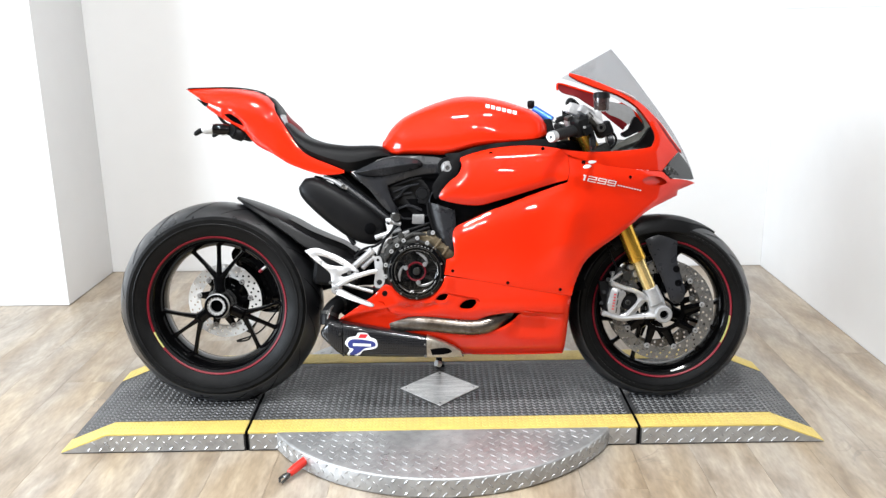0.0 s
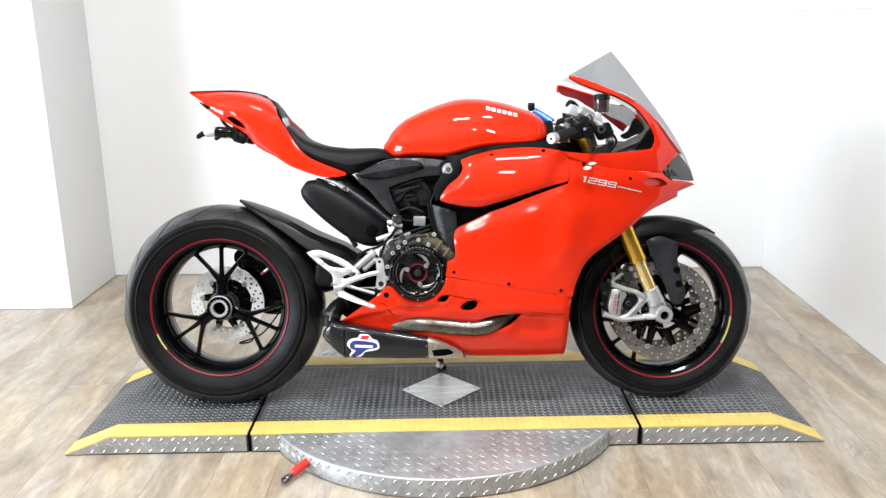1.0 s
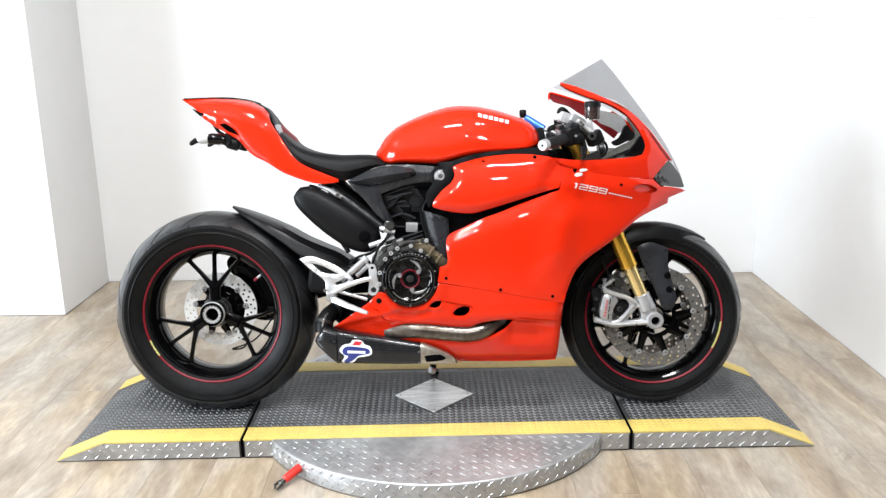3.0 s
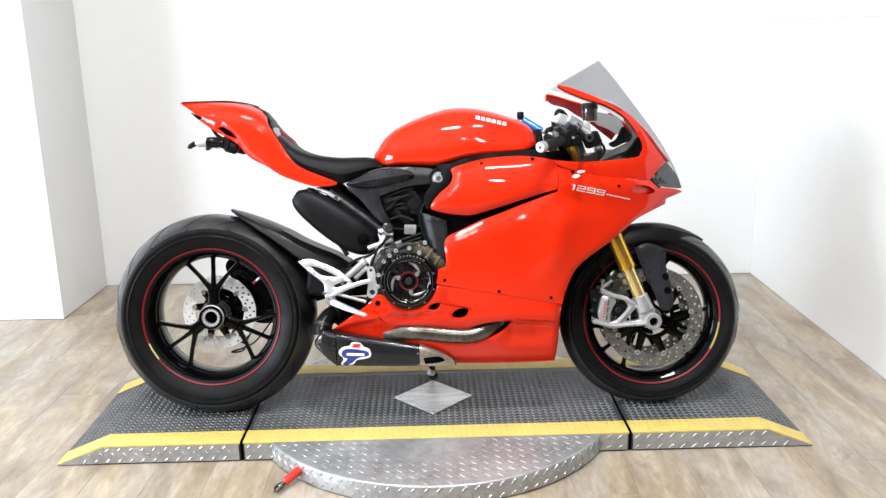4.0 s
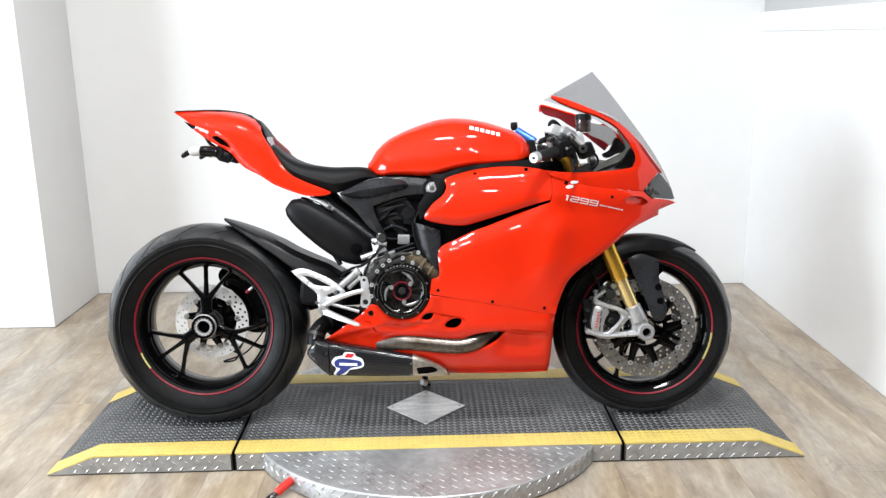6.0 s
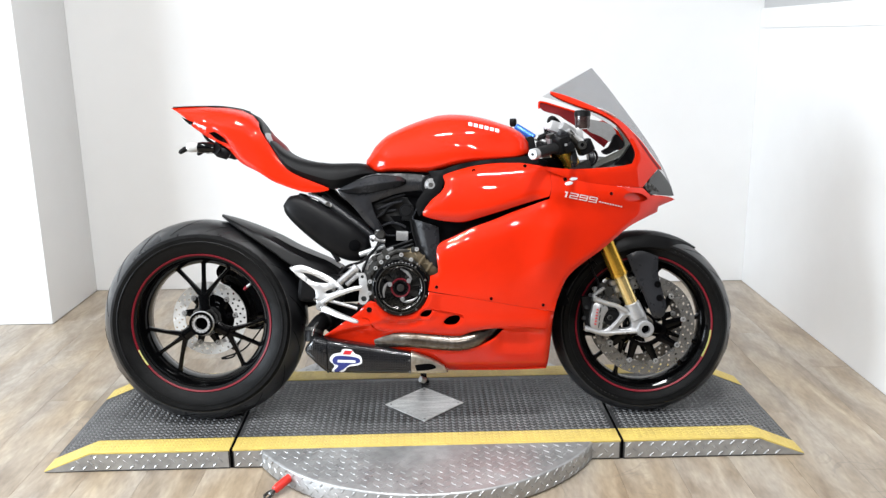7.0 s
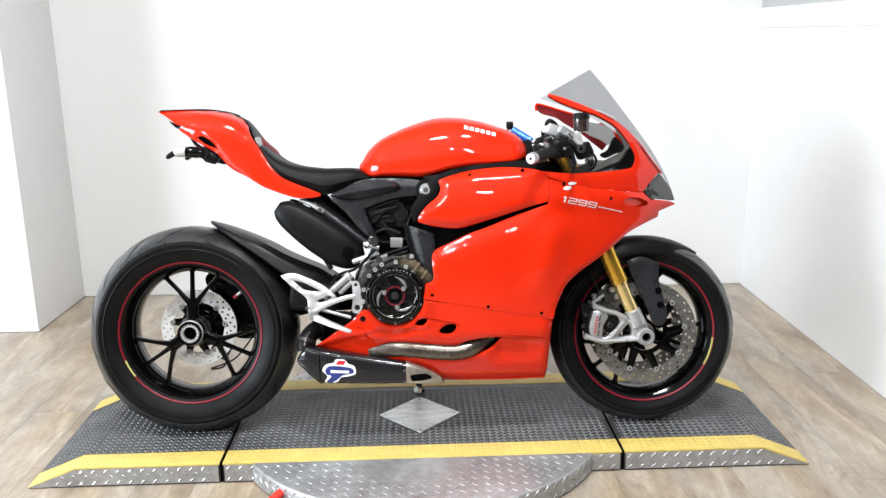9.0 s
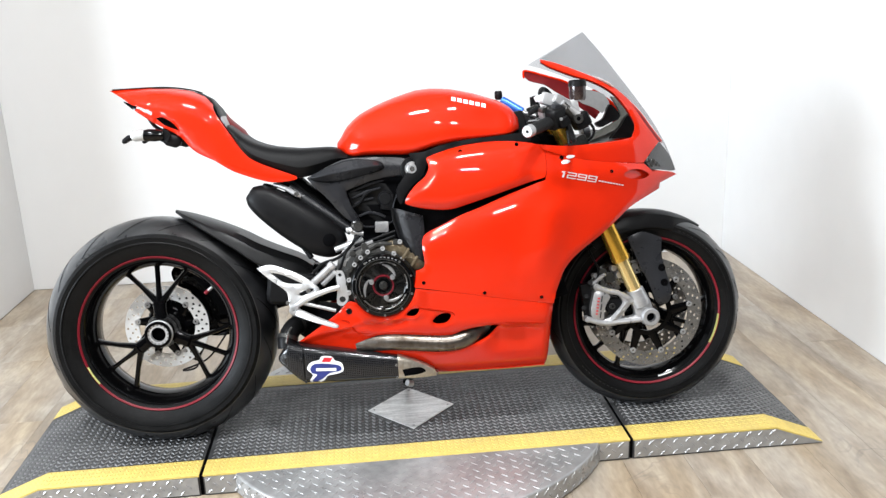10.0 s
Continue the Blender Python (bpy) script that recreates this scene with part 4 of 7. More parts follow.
# front mudguard: arch over the tyre and two legs
rings = []
for i in range(17):
    a = radians(128 - 74 * i / 16)
    rr = 0.305 + 0.001 * math.sin(math.pi * i / 16)
    w = 0.074 * (0.80 + 0.2 * math.sin(math.pi * min(1, (i + 3) / 17))) * (1 if i < 13 else 1 - 0.20 * (i - 12))
    deep = 0.051 * (1 if i < 12 else max(0.08, 1 - 0.23 * (i - 12)))
    o = []
    for u, v in ((-1, -1), (-0.97, -0.6), (-0.86, -0.25), (-0.6, -0.06), (0, 0), (0.6, -0.06), (0.86, -0.25), (0.97, -0.6), (1, -1)):
        q = rr + deep * v
        o.append((FX + q * math.cos(a), w * u, FZ + q * math.sin(a)))
    rings.append(o + [(FX + (px - FX) * 0.988, py * 0.96, FZ + (pz - FZ) * 0.988) for px, py, pz in reversed(o)])
guard = part("front_mudguard", loft(rings), M_SATIN, BIKE, "matt black front mudguard with long side legs")
for side in (1, -1):
    leg_o = spline([(0.655, 0.520), (0.70, 0.535), (0.758, 0.515), (0.756, 0.459), (0.769, 0.400), (0.779, 0.360), (0.772, 0.328), (0.752, 0.317), (0.733, 0.326), (0.712, 0.382), (0.690, 0.432), (0.666, 0.490)], 4, True, (0, 2))
    part("guard_leg", skin(leg_o, lambda x, z: 0.076 + 0.020 * max(0.0, min(1.0, (0.5 - z) / 0.15)), 0.004, (), 0.015, 0.004, 0.008, side), M_GREY, guard)
    for bx2, bz2 in ((0.752, 0.427), (0.757, 0.383)):
        yy = 0.076 + 0.020 * min(1.0, (0.5 - bz2) / 0.15)
        # Recess drawn as a near-black disc on the leg
        part("leg_dimple", lathe([(0.0006, -side * 0.0008), (0.005, -side * 0.001), (0.0085, -side * 0.0022), (0.0105, -side * 0.0018), (0.0112, side * 0.001)], (bx2, -side * yy, bz2), 20, False), M_DEEP, guard)

# ---- bodywork ----
WX = [(-0.34, 0.150), (-0.15, 0.190), (0.0, 0.212), (0.2, 0.222), (0.38, 0.212), (0.5, 0.190), (0.6, 0.160), (0.68, 0.122), (0.74, 0.086), (0.79, 0.046), (0.83, 0.006)]
WZ = [(0.15, 0.58), (0.22, 0.74), (0.30, 0.88), (0.40, 0.97), (0.50, 1.0), (0.62, 1.03), (0.72, 1.0), (0.80, 0.93), (0.86, 0.86)]


def half_width(x):
    return sum(soft(x + 0.02 * k, WX, 0.03) for k in (-2, -1, 0, 1, 2)) / 5


def fairing_w(x, z):
    """Half width of the fairing, with the crease that runs from the air slot to the nose."""
    w = half_width(x) * soft(z, WZ)
    crest = 0.73 - 0.06 * (x - 0.4)
    w += 0.010 * math.exp(-((z - crest) / 0.035) ** 2) * max(0.0, min(1.0, (x - 0.30) / 0.1))
    fold = 0.40 + 0.62 * (x - 0.40)
    w -= 0.016 * max(0.0, min(1.0, (x - 0.42) / 0.12)) * max(0.0, min(1.0, (fold + 0.06 - z) / 0.08))
    w += 0.013 * math.exp(-((x - 0.415 + 0.25 * (0.66 - z)) / 0.05) ** 2) * max(0.0, min(1.0, (0.70 - z) / 0.08)) * max(0.0, min(1.0, (z - 0.42) / 0.1))
    return w


def side_w(x, z):
    """The side panel rolls inwards towards the air slot above it."""
    k = max(0.0, min(1.0, (z - 0.512 - 0.39 * (x - 0.057)) / 0.07)) * max(0.0, min(1.0, (0.40 - x) / 0.10))
    return fairing_w(x, z) - 0.015 * k * k


def seam_z(x):
    return 0.4345 - 0.185 * (x - 0.0145)


def ramp(v, width):
    return max(0.0, min(1.0, v / width))


def belly_w(x, z):
    """Belly pan: a swelling above the exhaust cut-out, a wedge-shaped recess in front of it, edges rolled in below and in front."""
    w = fairing_w(x, z) - 0.0005 + 0.006 * math.exp(-((z - 0.33) / 0.03) ** 2)
    brow = 0.312 - 0.10 * (x - 0.25)
    w -= 0.016 * ramp(x - 0.205, 0.04) * ramp(brow - z, 0.009) * ramp(z - 0.225, 0.07) * ramp(0.385 - x, 0.06)
    w -= 0.026 * ramp(0.196 - z, 0.035) ** 2 + 0.012 * ramp(x - 0.375, 0.025) ** 2
    back = ramp(-0.08 - x, 0.05)
    w += 0.010 * back * ramp(z - 0.312 - 0.3 * (x + 0.2), 0.010)
    d = math.hypot(x + 0.071, z - 0.443)
    w -= 0.005 * math.exp(-((d - 0.116) / 0.008) ** 2) * ramp(0.02 - x, 0.03) * ramp(x + 0.15, 0.03)
    w += 0.008 * math.exp(-((x + 0.148) / 0.034) ** 2 - ((z - 0.318) / 0.018) ** 2)
    return w + 0.007 * ramp(0.05 - x, 0.03) * ramp(z - 0.330 - 0.10 * (x + 0.1), 0.008) * ramp(x + 0.14, 0.03)


def upper_w(x, z):
    k = max(0.0, min(1.0, (0.385 - x) / 0.14))
    k = k * k * (3 - 2 * k)
    return fairing_w(x, z) + k * (0.004 - 0.030 * max(0.0, (z - 0.74) / 0.08) ** 2 * 0.6 - 0.012 * max(0.0, (0.70 - z) / 0.06) ** 2)


def nose_w(x, z):
    return half_width(x) * (0.985 - 1.05 * max(0.0, z - 0.79)) - 0.002


SIDE_O = spline([(0.3932, 0.7895), (0.3942, 0.745), (0.388, 0.711), (0.342, 0.695), (0.273, 0.671), (0.204, 0.644), (0.152, 0.626), (0.100, 0.602), (0.057, 0.582), (0.044, 0.566), (0.042, 0.540), (0.045, 0.492), (0.021, 0.480), (0.0145, 0.434),
                 (0.110, 0.417), (0.207, 0.399), (0.305, 0.380), (0.404, 0.362), (0.411, 0.391), (0.433, 0.447), (0.455, 0.478), (0.490, 0.507), (0.543, 0.541), (0.586, 0.572), (0.647, 0.617), (0.71, 0.644), (0.755, 0.660), (0.757, 0.677), (0.823, 0.697),
                 (0.800, 0.706), (0.751, 0.713), (0.724, 0.713), (0.695, 0.738), (0.640, 0.742), (0.586, 0.748), (0.517, 0.758), (0.448, 0.773)], 4, True, (0, 2, 12, 13, 17, 26, 27, 28, 31, 32))
UPPER_O = spline([(0.071, 0.763), (0.066, 0.784), (0.078, 0.792), (0.121, 0.805), (0.173, 0.816), (0.242, 0.822), (0.311, 0.820), (0.3725, 0.809), (0.3922, 0.7905), (0.3932, 0.745), (0.387, 0.719), (0.327, 0.702), (0.240, 0.676), (0.171, 0.656), (0.127, 0.645), (0.084, 0.646), (0.041, 0.653), (0.006, 0.664), (0.003, 0.675), (0.012, 0.692), (0.033, 0.716), (0.060, 0.738)], 4, True, (8, 10))
NOSE_O = spline([(0.374, 0.809), (0.448, 0.801), (0.535, 0.802), (0.621, 0.808), (0.660, 0.815), (0.671, 0.838), (0.667, 0.862), (0.652, 0.888), (0.668, 0.892), (0.712, 0.846), (0.755, 0.797), (0.725, 0.770), (0.697, 0.7395), (0.640, 0.7425), (0.586, 0.7485), (0.517, 0.7585), (0.448, 0.7735), (0.393, 0.7915)], 4, True, (0, 4, 7, 10, 12))
CL_X, CL_Z = -0.071, 0.443
WING = spline([(0.406, 0.100, 1.0450, 0.405, 0.112, 1.0385), (0.447, 0.102, 1.0338, 0.4447, 0.116, 1.0190), (0.500, 0.104, 1.0137, 0.4977, 0.118, 0.9975), (0.5625, 0.102, 0.9863, 0.549, 0.118, 0.9800), (0.6248, 0.092, 0.9540, 0.6039, 0.113, 0.9490), (0.6936, 0.074, 0.8935, 0.6395, 0.107, 0.9120), (0.7329, 0.062, 0.8448, 0.6663, 0.103, 0.8730), (0.7700, 0.050, 0.8000, 0.690, 0.100, 0.8250)], 4, False)


def wing(side):
    """Slim ear along the lower edge of the screen, widening into the nose."""
    rings, under = [], []
    for i, (xa, ya, za, xb, yb, zb) in enumerate(WING if side > 0 else WING[15:]):
        k = min(1.0, 0.35 + 0.25 * i)
        xm, ym, zm = (xa + xb) / 2, (ya + yb) / 2, (za + zb) / 2 + 0.004 * k
        h = 0.005 * k
        rings.append([(x, -side * y, z) for x, y, z in ((xa, ya, za), (xm, ym, zm), (xb, yb, zb), (xb + 0.001, yb + 0.001, zb - h * 0.6), (xb, yb - 0.004, zb - h), (xm, ym, zm - h), (xa, ya, za - h))])
        under.append([(x, -side * y, z) for x, y, z in ((xa, ya + 0.004, za - h - 0.001), (xm, ym, zm - h - 0.001), (xb, yb - 0.006, zb - h - 0.001), (xb, yb - 0.008, zb - h - 0.003), (xm, ym, zm - h - 0.003), (xa, ya + 0.006, za - h - 0.003))])
    ear = part("fairing_ear", loft(rings), M_RED, BIKE, "glossy red fairing ear under the screen edge")
    # Underside sheet carries the shadow below the ear in its colour
    part("ear_underside", loft(under), M_RED_SHADE, ear, "ear underside with its shade in a darker red")
    if side < 0:
        return
    # White strip stands in for the lamp glint along the ear
    mark = [(0.552, 0.112, 0.986), (0.572, 0.112, 0.977), (0.598, 0.108, 0.963), (0.614, 0.104, 0.954)]
    part("ear_sticker", sweep([(x, -side * y, z + 0.005) for x, y, z in mark], [(0.003, 0.001), (0.0062, 0.0012), (0.0062, 0.0012), (0.003, 0.001)], (0, 0.3, 1), 8), M_WSTICK, ear, "white glint laid on the ear")

ARC = [(CL_X + 0.0885 * math.cos(radians(a)), CL_Z + 0.0885 * math.sin(radians(a))) for a in range(-8, -140, -12)]
BELLY_O = ARC + spline([(-0.150, 0.398), (-0.166, 0.402), (-0.182, 0.392), (-0.206, 0.367), (-0.243, 0.340), (-0.298, 0.301), (-0.319, 0.287), (-0.298, 0.274), (-0.209, 0.258), (-0.12, 0.238), (-0.039, 0.226), (0.005, 0.212), (0.041, 0.192), (0.068, 0.163), (0.094, 0.161), (0.274, 0.159), (0.390, 0.161), (0.397, 0.262), (0.400, 0.321), (0.4040, 0.3612), (0.305, 0.3792), (0.207, 0.3982), (0.110, 0.4162)], 4, False, (6, 13, 16, 19))
SLOT = spline([(-0.135, 0.276), (-0.095, 0.298), (-0.010, 0.297), (0.096, 0.286), (0.149, 0.302), (0.203, 0.311), (0.250, 0.309), (0.214, 0.276), (0.150, 0.247), (0.060, 0.239), (-0.047, 0.259)], 4, True, (0, 6))
HOLE_A = spline([(-0.012, 0.357), (0.002, 0.372), (0.024, 0.374), (0.018, 0.358), (0.004, 0.352)], 3)
HOLE_B = spline([(0.060, 0.335), (0.078, 0.352), (0.104, 0.356), (0.112, 0.345), (0.098, 0.328), (0.072, 0.326)], 3)
def shrink(poly, k, dx=0.0, dz=0.0):
    cx, cz = sum(p[0] for p in poly) / len(poly), sum(p[1] for p in poly) / len(poly)
    return [(cx + (x - cx) * k + dx, cz + (z - cz) * k + dz) for x, z in poly]


INTAKE = spline([(0.624, 0.710), (0.640, 0.721), (0.662, 0.724), (0.690, 0.719), (0.712, 0.704), (0.690, 0.695), (0.650, 0.697)], 3)
for side in (1, -1):
    part("side_fairing", skin(SIDE_O, side_w, 0.004, (INTAKE,), 0.013, 0.006, 0.012, side, None, lambda x, z: 0.1 if abs(z - seam_z(x)) < 0.02 else 1.0 if z < 0.55 + 0.2 * x or x < 0.38 else 0.15), M_RED, BIKE, "glossy red side fairing")
    part("upper_fairing", skin(UPPER_O, upper_w, 0.004, (), 0.016, 0.012, 0.022, side, None, lambda x, z: max(0.06, min(1.0, (0.375 - x) / 0.03))), M_RED, BIKE, "glossy red upper fairing beside the tank")
    part("nose_fairing", skin(NOSE_O, nose_w, 0.004, (), 0.013, 0.003, 0.008, side, None, lambda x, z: 1.0 if z > 0.798 else 0.25), M_RED, BIKE, "glossy red nose fairing")
    wing(side)
    part("belly_pan", skin(BELLY_O, belly_w, 0.004, (SLOT, HOLE_A, HOLE_B), 0.008, 0.0035, 0.007, side, None, lambda x, z: 0.1 if abs(z - seam_z(x)) < 0.02 and x > 0.02 else 1.0), M_RED, BIKE, "glossy red belly pan with exhaust cut-out")
    # smoked headlamp
    lamp_o = spline([(0.699, 0.741), (0.727, 0.770), (0.757, 0.797), (0.786, 0.768), (0.806, 0.740), (0.819, 0.710), (0.798, 0.709), (0.751, 0.716), (0.725, 0.716)], 4, True, (0, 2, 5))
    hl = part("headlamp", skin(lamp_o, lambda x, z: half_width(x) * 0.93 + 0.002, 0.003, (), 0.012, 0.002, 0.006, side), M_LENS, BIKE, "dark smoked headlamp")
    refl = spline([(0.704, 0.742), (0.712, 0.756), (0.722, 0.748), (0.735, 0.750), (0.750, 0.736), (0.758, 0.724), (0.735, 0.728), (0.722, 0.724)], 3)
    part("reflector", skin(refl, lambda x, z: half_width(x) * 0.93 + 0.004 + 0.003 * math.sin(420 * x) * math.sin(300 * z), 0.003, (), 0.005, 0.002, 0.004, side), M_ALU_D, hl, "dull faceted reflector edge", 10)
    part("nose_intake", skin(shrink(INTAKE, 1.10), lambda x, z: fairing_w(x, z) - 0.006 - 0.16 * max(0.0, x - 0.625), 0.003, (), 0.010, 0, 0, side), M_RED, BIKE, "recessed red nose intake")
    for x, z, f in ((0.040, 0.446, fairing_w), (0.207, 0.408, fairing_w), (0.368, 0.384, fairing_w), (0.584, 0.723, fairing_w)):
        bolt((x, -side * (f(x, z) - 0.001), z), 0.0048, 0.003, -side, BIKE, M_GLOSSBLACK, "fairing_bolt")
    bolt((-0.1700, -side * (belly_w(-0.170, 0.375) - 0.0005), 0.375), 0.0085, 0.003, -side, BIKE, M_SATIN, "flange_plug")
    for pth in ([(0.022, 0.3765), (0.045, 0.3705), (0.080, 0.3635), (0.114, 0.3560), (0.121, 0.347)], [(-0.192, 0.349), (-0.175, 0.345), (-0.166, 0.328), (-0.152, 0.313), (-0.118, 0.305)], [(0.262, 0.318), (0.300, 0.314), (0.345, 0.309), (0.380, 0.306)]):
        rail = spline([(x, -side * (belly_w(x, z) - 0.0012), z) for x, z in pth], 4, False)
        part("moulded_crease", sweep(rail, [(0.0030 * math.sin(math.pi * (i + 0.4) / (len(rail) - 0.2)) + 0.0006, 0.0030) for i in range(len(rail))], n=8), M_RED, BIKE, "moulded ridge in the red belly pan")
    for x, z in ((0.159, 0.800), (0.316, 0.812)):
        bolt((x, -side * (upper_w(x, z) - 0.004), z), 0.0055, 0.003, -side, BIKE, M_GLOSSBLACK, "fairing_bolt")
    bolt((-0.1700, -side * (belly_w(-0.170, 0.375) - 0.0005), 0.375), 0.0085, 0.003, -side, BIKE, M_SATIN, "flange_plug")
    for pth in ([(0.022, 0.3765), (0.045, 0.3705), (0.080, 0.3635), (0.114, 0.3560), (0.121, 0.347)], [(-0.192, 0.349), (-0.175, 0.345), (-0.166, 0.328), (-0.152, 0.313), (-0.118, 0.305)], [(0.262, 0.318), (0.300, 0.314), (0.345, 0.309), (0.380, 0.306)]):
        rail = spline([(x, -side * (belly_w(x, z) - 0.0012), z) for x, z in pth], 4, False)
        part("moulded_crease", sweep(rail, [(0.0030 * math.sin(math.pi * (i + 0.4) / (len(rail) - 0.2)) + 0.0006, 0.0030) for i in range(len(rail))], n=8), M_RED, BIKE, "moulded ridge in the red belly pan")
    for x, z in ((0.449, 0.757), (0.465, 0.771)):
        o = [(x + 0.013 * math.cos(a), z + 0.0055 * math.sin(a) + 0.0015 * math.cos(a)) for a in (2 * math.pi * k / 16 for k in range(16))]
        part("mirror_blank", skin(o, lambda u, w: fairing_w(u, w) + 0.004, 0.005, (), 0.006, 0.002, 0.004, side), M_WSTICK, BIKE, "white oval mirror mount blank")
    bolt((0.438, -side * (fairing_w(0.438, 0.769) - 0.001), 0.769), 0.006, 0.004, -side, BIKE, M_GLOSSBLACK, "fairing_bolt")
    bolt((-0.1700, -side * (belly_w(-0.170, 0.375) - 0.0005), 0.375), 0.0085, 0.003, -side, BIKE, M_SATIN, "flange_plug")
    for pth in ([(0.022, 0.3765), (0.045, 0.3705), (0.080, 0.3635), (0.114, 0.3560), (0.121, 0.347)], [(-0.192, 0.349), (-0.175, 0.345), (-0.166, 0.328), (-0.152, 0.313), (-0.118, 0.305)], [(0.262, 0.318), (0.300, 0.314), (0.345, 0.309), (0.380, 0.306)]):
        rail = spline([(x, -side * (belly_w(x, z) - 0.0012), z) for x, z in pth], 4, False)
        part("moulded_crease", sweep(rail, [(0.0030 * math.sin(math.pi * (i + 0.4) / (len(rail) - 0.2)) + 0.0006, 0.0030) for i in range(len(rail))], n=8), M_RED, BIKE, "moulded ridge in the red belly pan")
    # near-black inner sheets that put shade behind the openings
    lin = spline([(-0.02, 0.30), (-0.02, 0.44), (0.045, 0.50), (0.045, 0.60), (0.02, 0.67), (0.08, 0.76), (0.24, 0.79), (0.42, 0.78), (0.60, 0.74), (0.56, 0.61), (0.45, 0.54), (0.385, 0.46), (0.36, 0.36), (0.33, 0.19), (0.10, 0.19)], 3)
    part("fairing_liner", skin(lin, lambda x, z: max(0.03, soft(x, WX) * soft(z, WZ) - 0.05), 0.003, (), 0.03, 0, 0, side), M_DEEP, BIKE, "near-black sheet that darkens the fairing openings")

# belly floor and nose bridge close the two halves
rings = []
for x, w, z in ((-0.25, 0.10, 0.262), (-0.04, 0.118, 0.224), (0.10, 0.118, 0.166), (0.26, 0.122, 0.164), (0.385, 0.120, 0.166)):
    rings.append([(x, -w, z), (x, 0, z - 0.012), (x, w, z), (x, w, z + 0.004), (x, 0, z - 0.008), (x, -w, z + 0.004)])
part("belly_floor", loft(rings), M_RED, BIKE)

# screen
CEN = spline([(0.554, 1.127), (0.604, 1.068), (0.652, 1.004), (0.708, 0.928), (0.757, 0.856), (0.796, 0.785), (0.820, 0.728)], 4, False)
EDG = spline([(0.406, 0.102, 1.046), (0.462, 0.104, 1.029), (0.530, 0.105, 1.0015), (0.597, 0.098, 0.970), (0.690, 0.076, 0.899), (0.768, 0.048, 0.803), (0.804, 0.026, 0.742)], 4, False)
bm = bmesh.new()
grid = []
for (cx, cz), (ex, ey, ez) in zip(CEN, EDG):
    row = []
    for k in range(17):
        s = -1 + k / 8
        row.append(bm.verts.new((cx + (ex - cx) * abs(s) ** 1.8, ey * s, cz + (ez - cz) * abs(s) ** 1.8)))
    grid.append(row)
for A, B in zip(grid, grid[1:]):
    for k in range(16):
        bm.faces.new((A[k], A[k + 1], B[k + 1], B[k]))
part("windscreen", bm, M_SCREEN, BIKE, "smoked clear windscreen", 80)

# tank
TOP = [(-0.180, 0.836), (-0.168, 0.858), (-0.149, 0.889), (-0.111, 0.920), (-0.055, 0.946), (-0.009, 0.963), (0.047, 0.979), (0.093, 0.983), (0.148, 0.979), (0.204, 0.967), (0.259, 0.949), (0.295, 0.936), (0.323, 0.918), (0.336, 0.898)]
BOT = [(-0.180, 0.828), (-0.160, 0.802), (-0.141, 0.793), (-0.106, 0.798), (-0.018, 0.794), (0.026, 0.791), (0.061, 0.799), (0.105, 0.811), (0.158, 0.820), (0.211, 0.825), (0.302, 0.830), (0.336, 0.850)]
WID = [(-0.180, 0.030), (-0.165, 0.072), (-0.12, 0.105), (-0.05, 0.125), (0.03, 0.150), (0.12, 0.172), (0.22, 0.176), (0.29, 0.165), (0.325, 0.145), (0.338, 0.10)]
rings = []
XS = [-0.180, -0.176, -0.170, -0.16] + [-0.15 + 0.02 * i for i in range(24)] + [0.322, 0.330, 0.336]
for x in XS:
    z0, z1, w = soft(x, BOT, 0.012), soft(x, TOP, 0.010), soft(x, WID, 0.012)
    hip = 0.14
    ring = []
    for k in range(40):
        a = 2 * math.pi * k / 40
        ca, sa = math.cos(a), math.sin(a)
        zm = z0 + (z1 - z0) * hip
        if sa >= 0:
            y, z = w * math.copysign(abs(ca) ** 0.62, ca), zm + (z1 - zm) * abs(sa) ** 0.86
            y *= 1 - 0.10 * math.exp(-((x - 0.25) / 0.07) ** 2) * math.exp(-((sa - 0.35) / 0.25) ** 2)
        else:
            y, z = w * math.copysign(abs(ca) ** 0.55, ca) * (1 - 0.10 * abs(sa)), zm - (zm - z0) * abs(sa) ** 0.7
        ring.append((x, y, z))
    rings.append(ring)
tank = part("fuel_tank", loft(rings), M_RED, BIKE, "glossy red sculpted fuel tank", 50)


def tank_y(x, z):
    z0, z1, w = soft(x, BOT, 0.012), soft(x, TOP, 0.010), soft(x, WID, 0.012)
    zm = z0 + (z1 - z0) * 0.14
    sa = max(0.0, min(1.0, (z - zm) / (z1 - zm))) ** (1 / 0.86)
    y = w * max(0.0, 1 - sa * sa) ** 0.31
    return y * (1 - 0.10 * math.exp(-((x - 0.25) / 0.07) ** 2) * math.exp(-((sa - 0.35) / 0.25) ** 2))


# white lettering on the tank, drawn as plain shapes
for side in (1, -1):
    for k in range(6):
        x, z = 0.146 + 0.0165 * k, 0.945 - 0.0042 * k
        o = [(x, z - 0.005), (x + 0.0120, z - 0.008), (x + 0.0135, z + 0.003), (x + 0.0015, z + 0.006)]
        part("tank_mark", skin(o, lambda a, b: tank_y(a, b) + 0.0012, 0.0012, (), 0.006, 0, 0, side), M_WSTICK, tank)
part("tank_pad", loft([[(x, -w, z), (x + 0.004, 0, z + 0.006), (x, w, z), (x + 0.004, 0, z + 0.002)] for x, z, w in ((-0.170, 0.850, 0.02), (-0.150, 0.882, 0.03), (-0.116, 0.9105, 0.035), (-0.07, 0.9345, 0.04), (-0.03, 0.949, 0.02))]), M_BLACK, tank, "black tank pad")
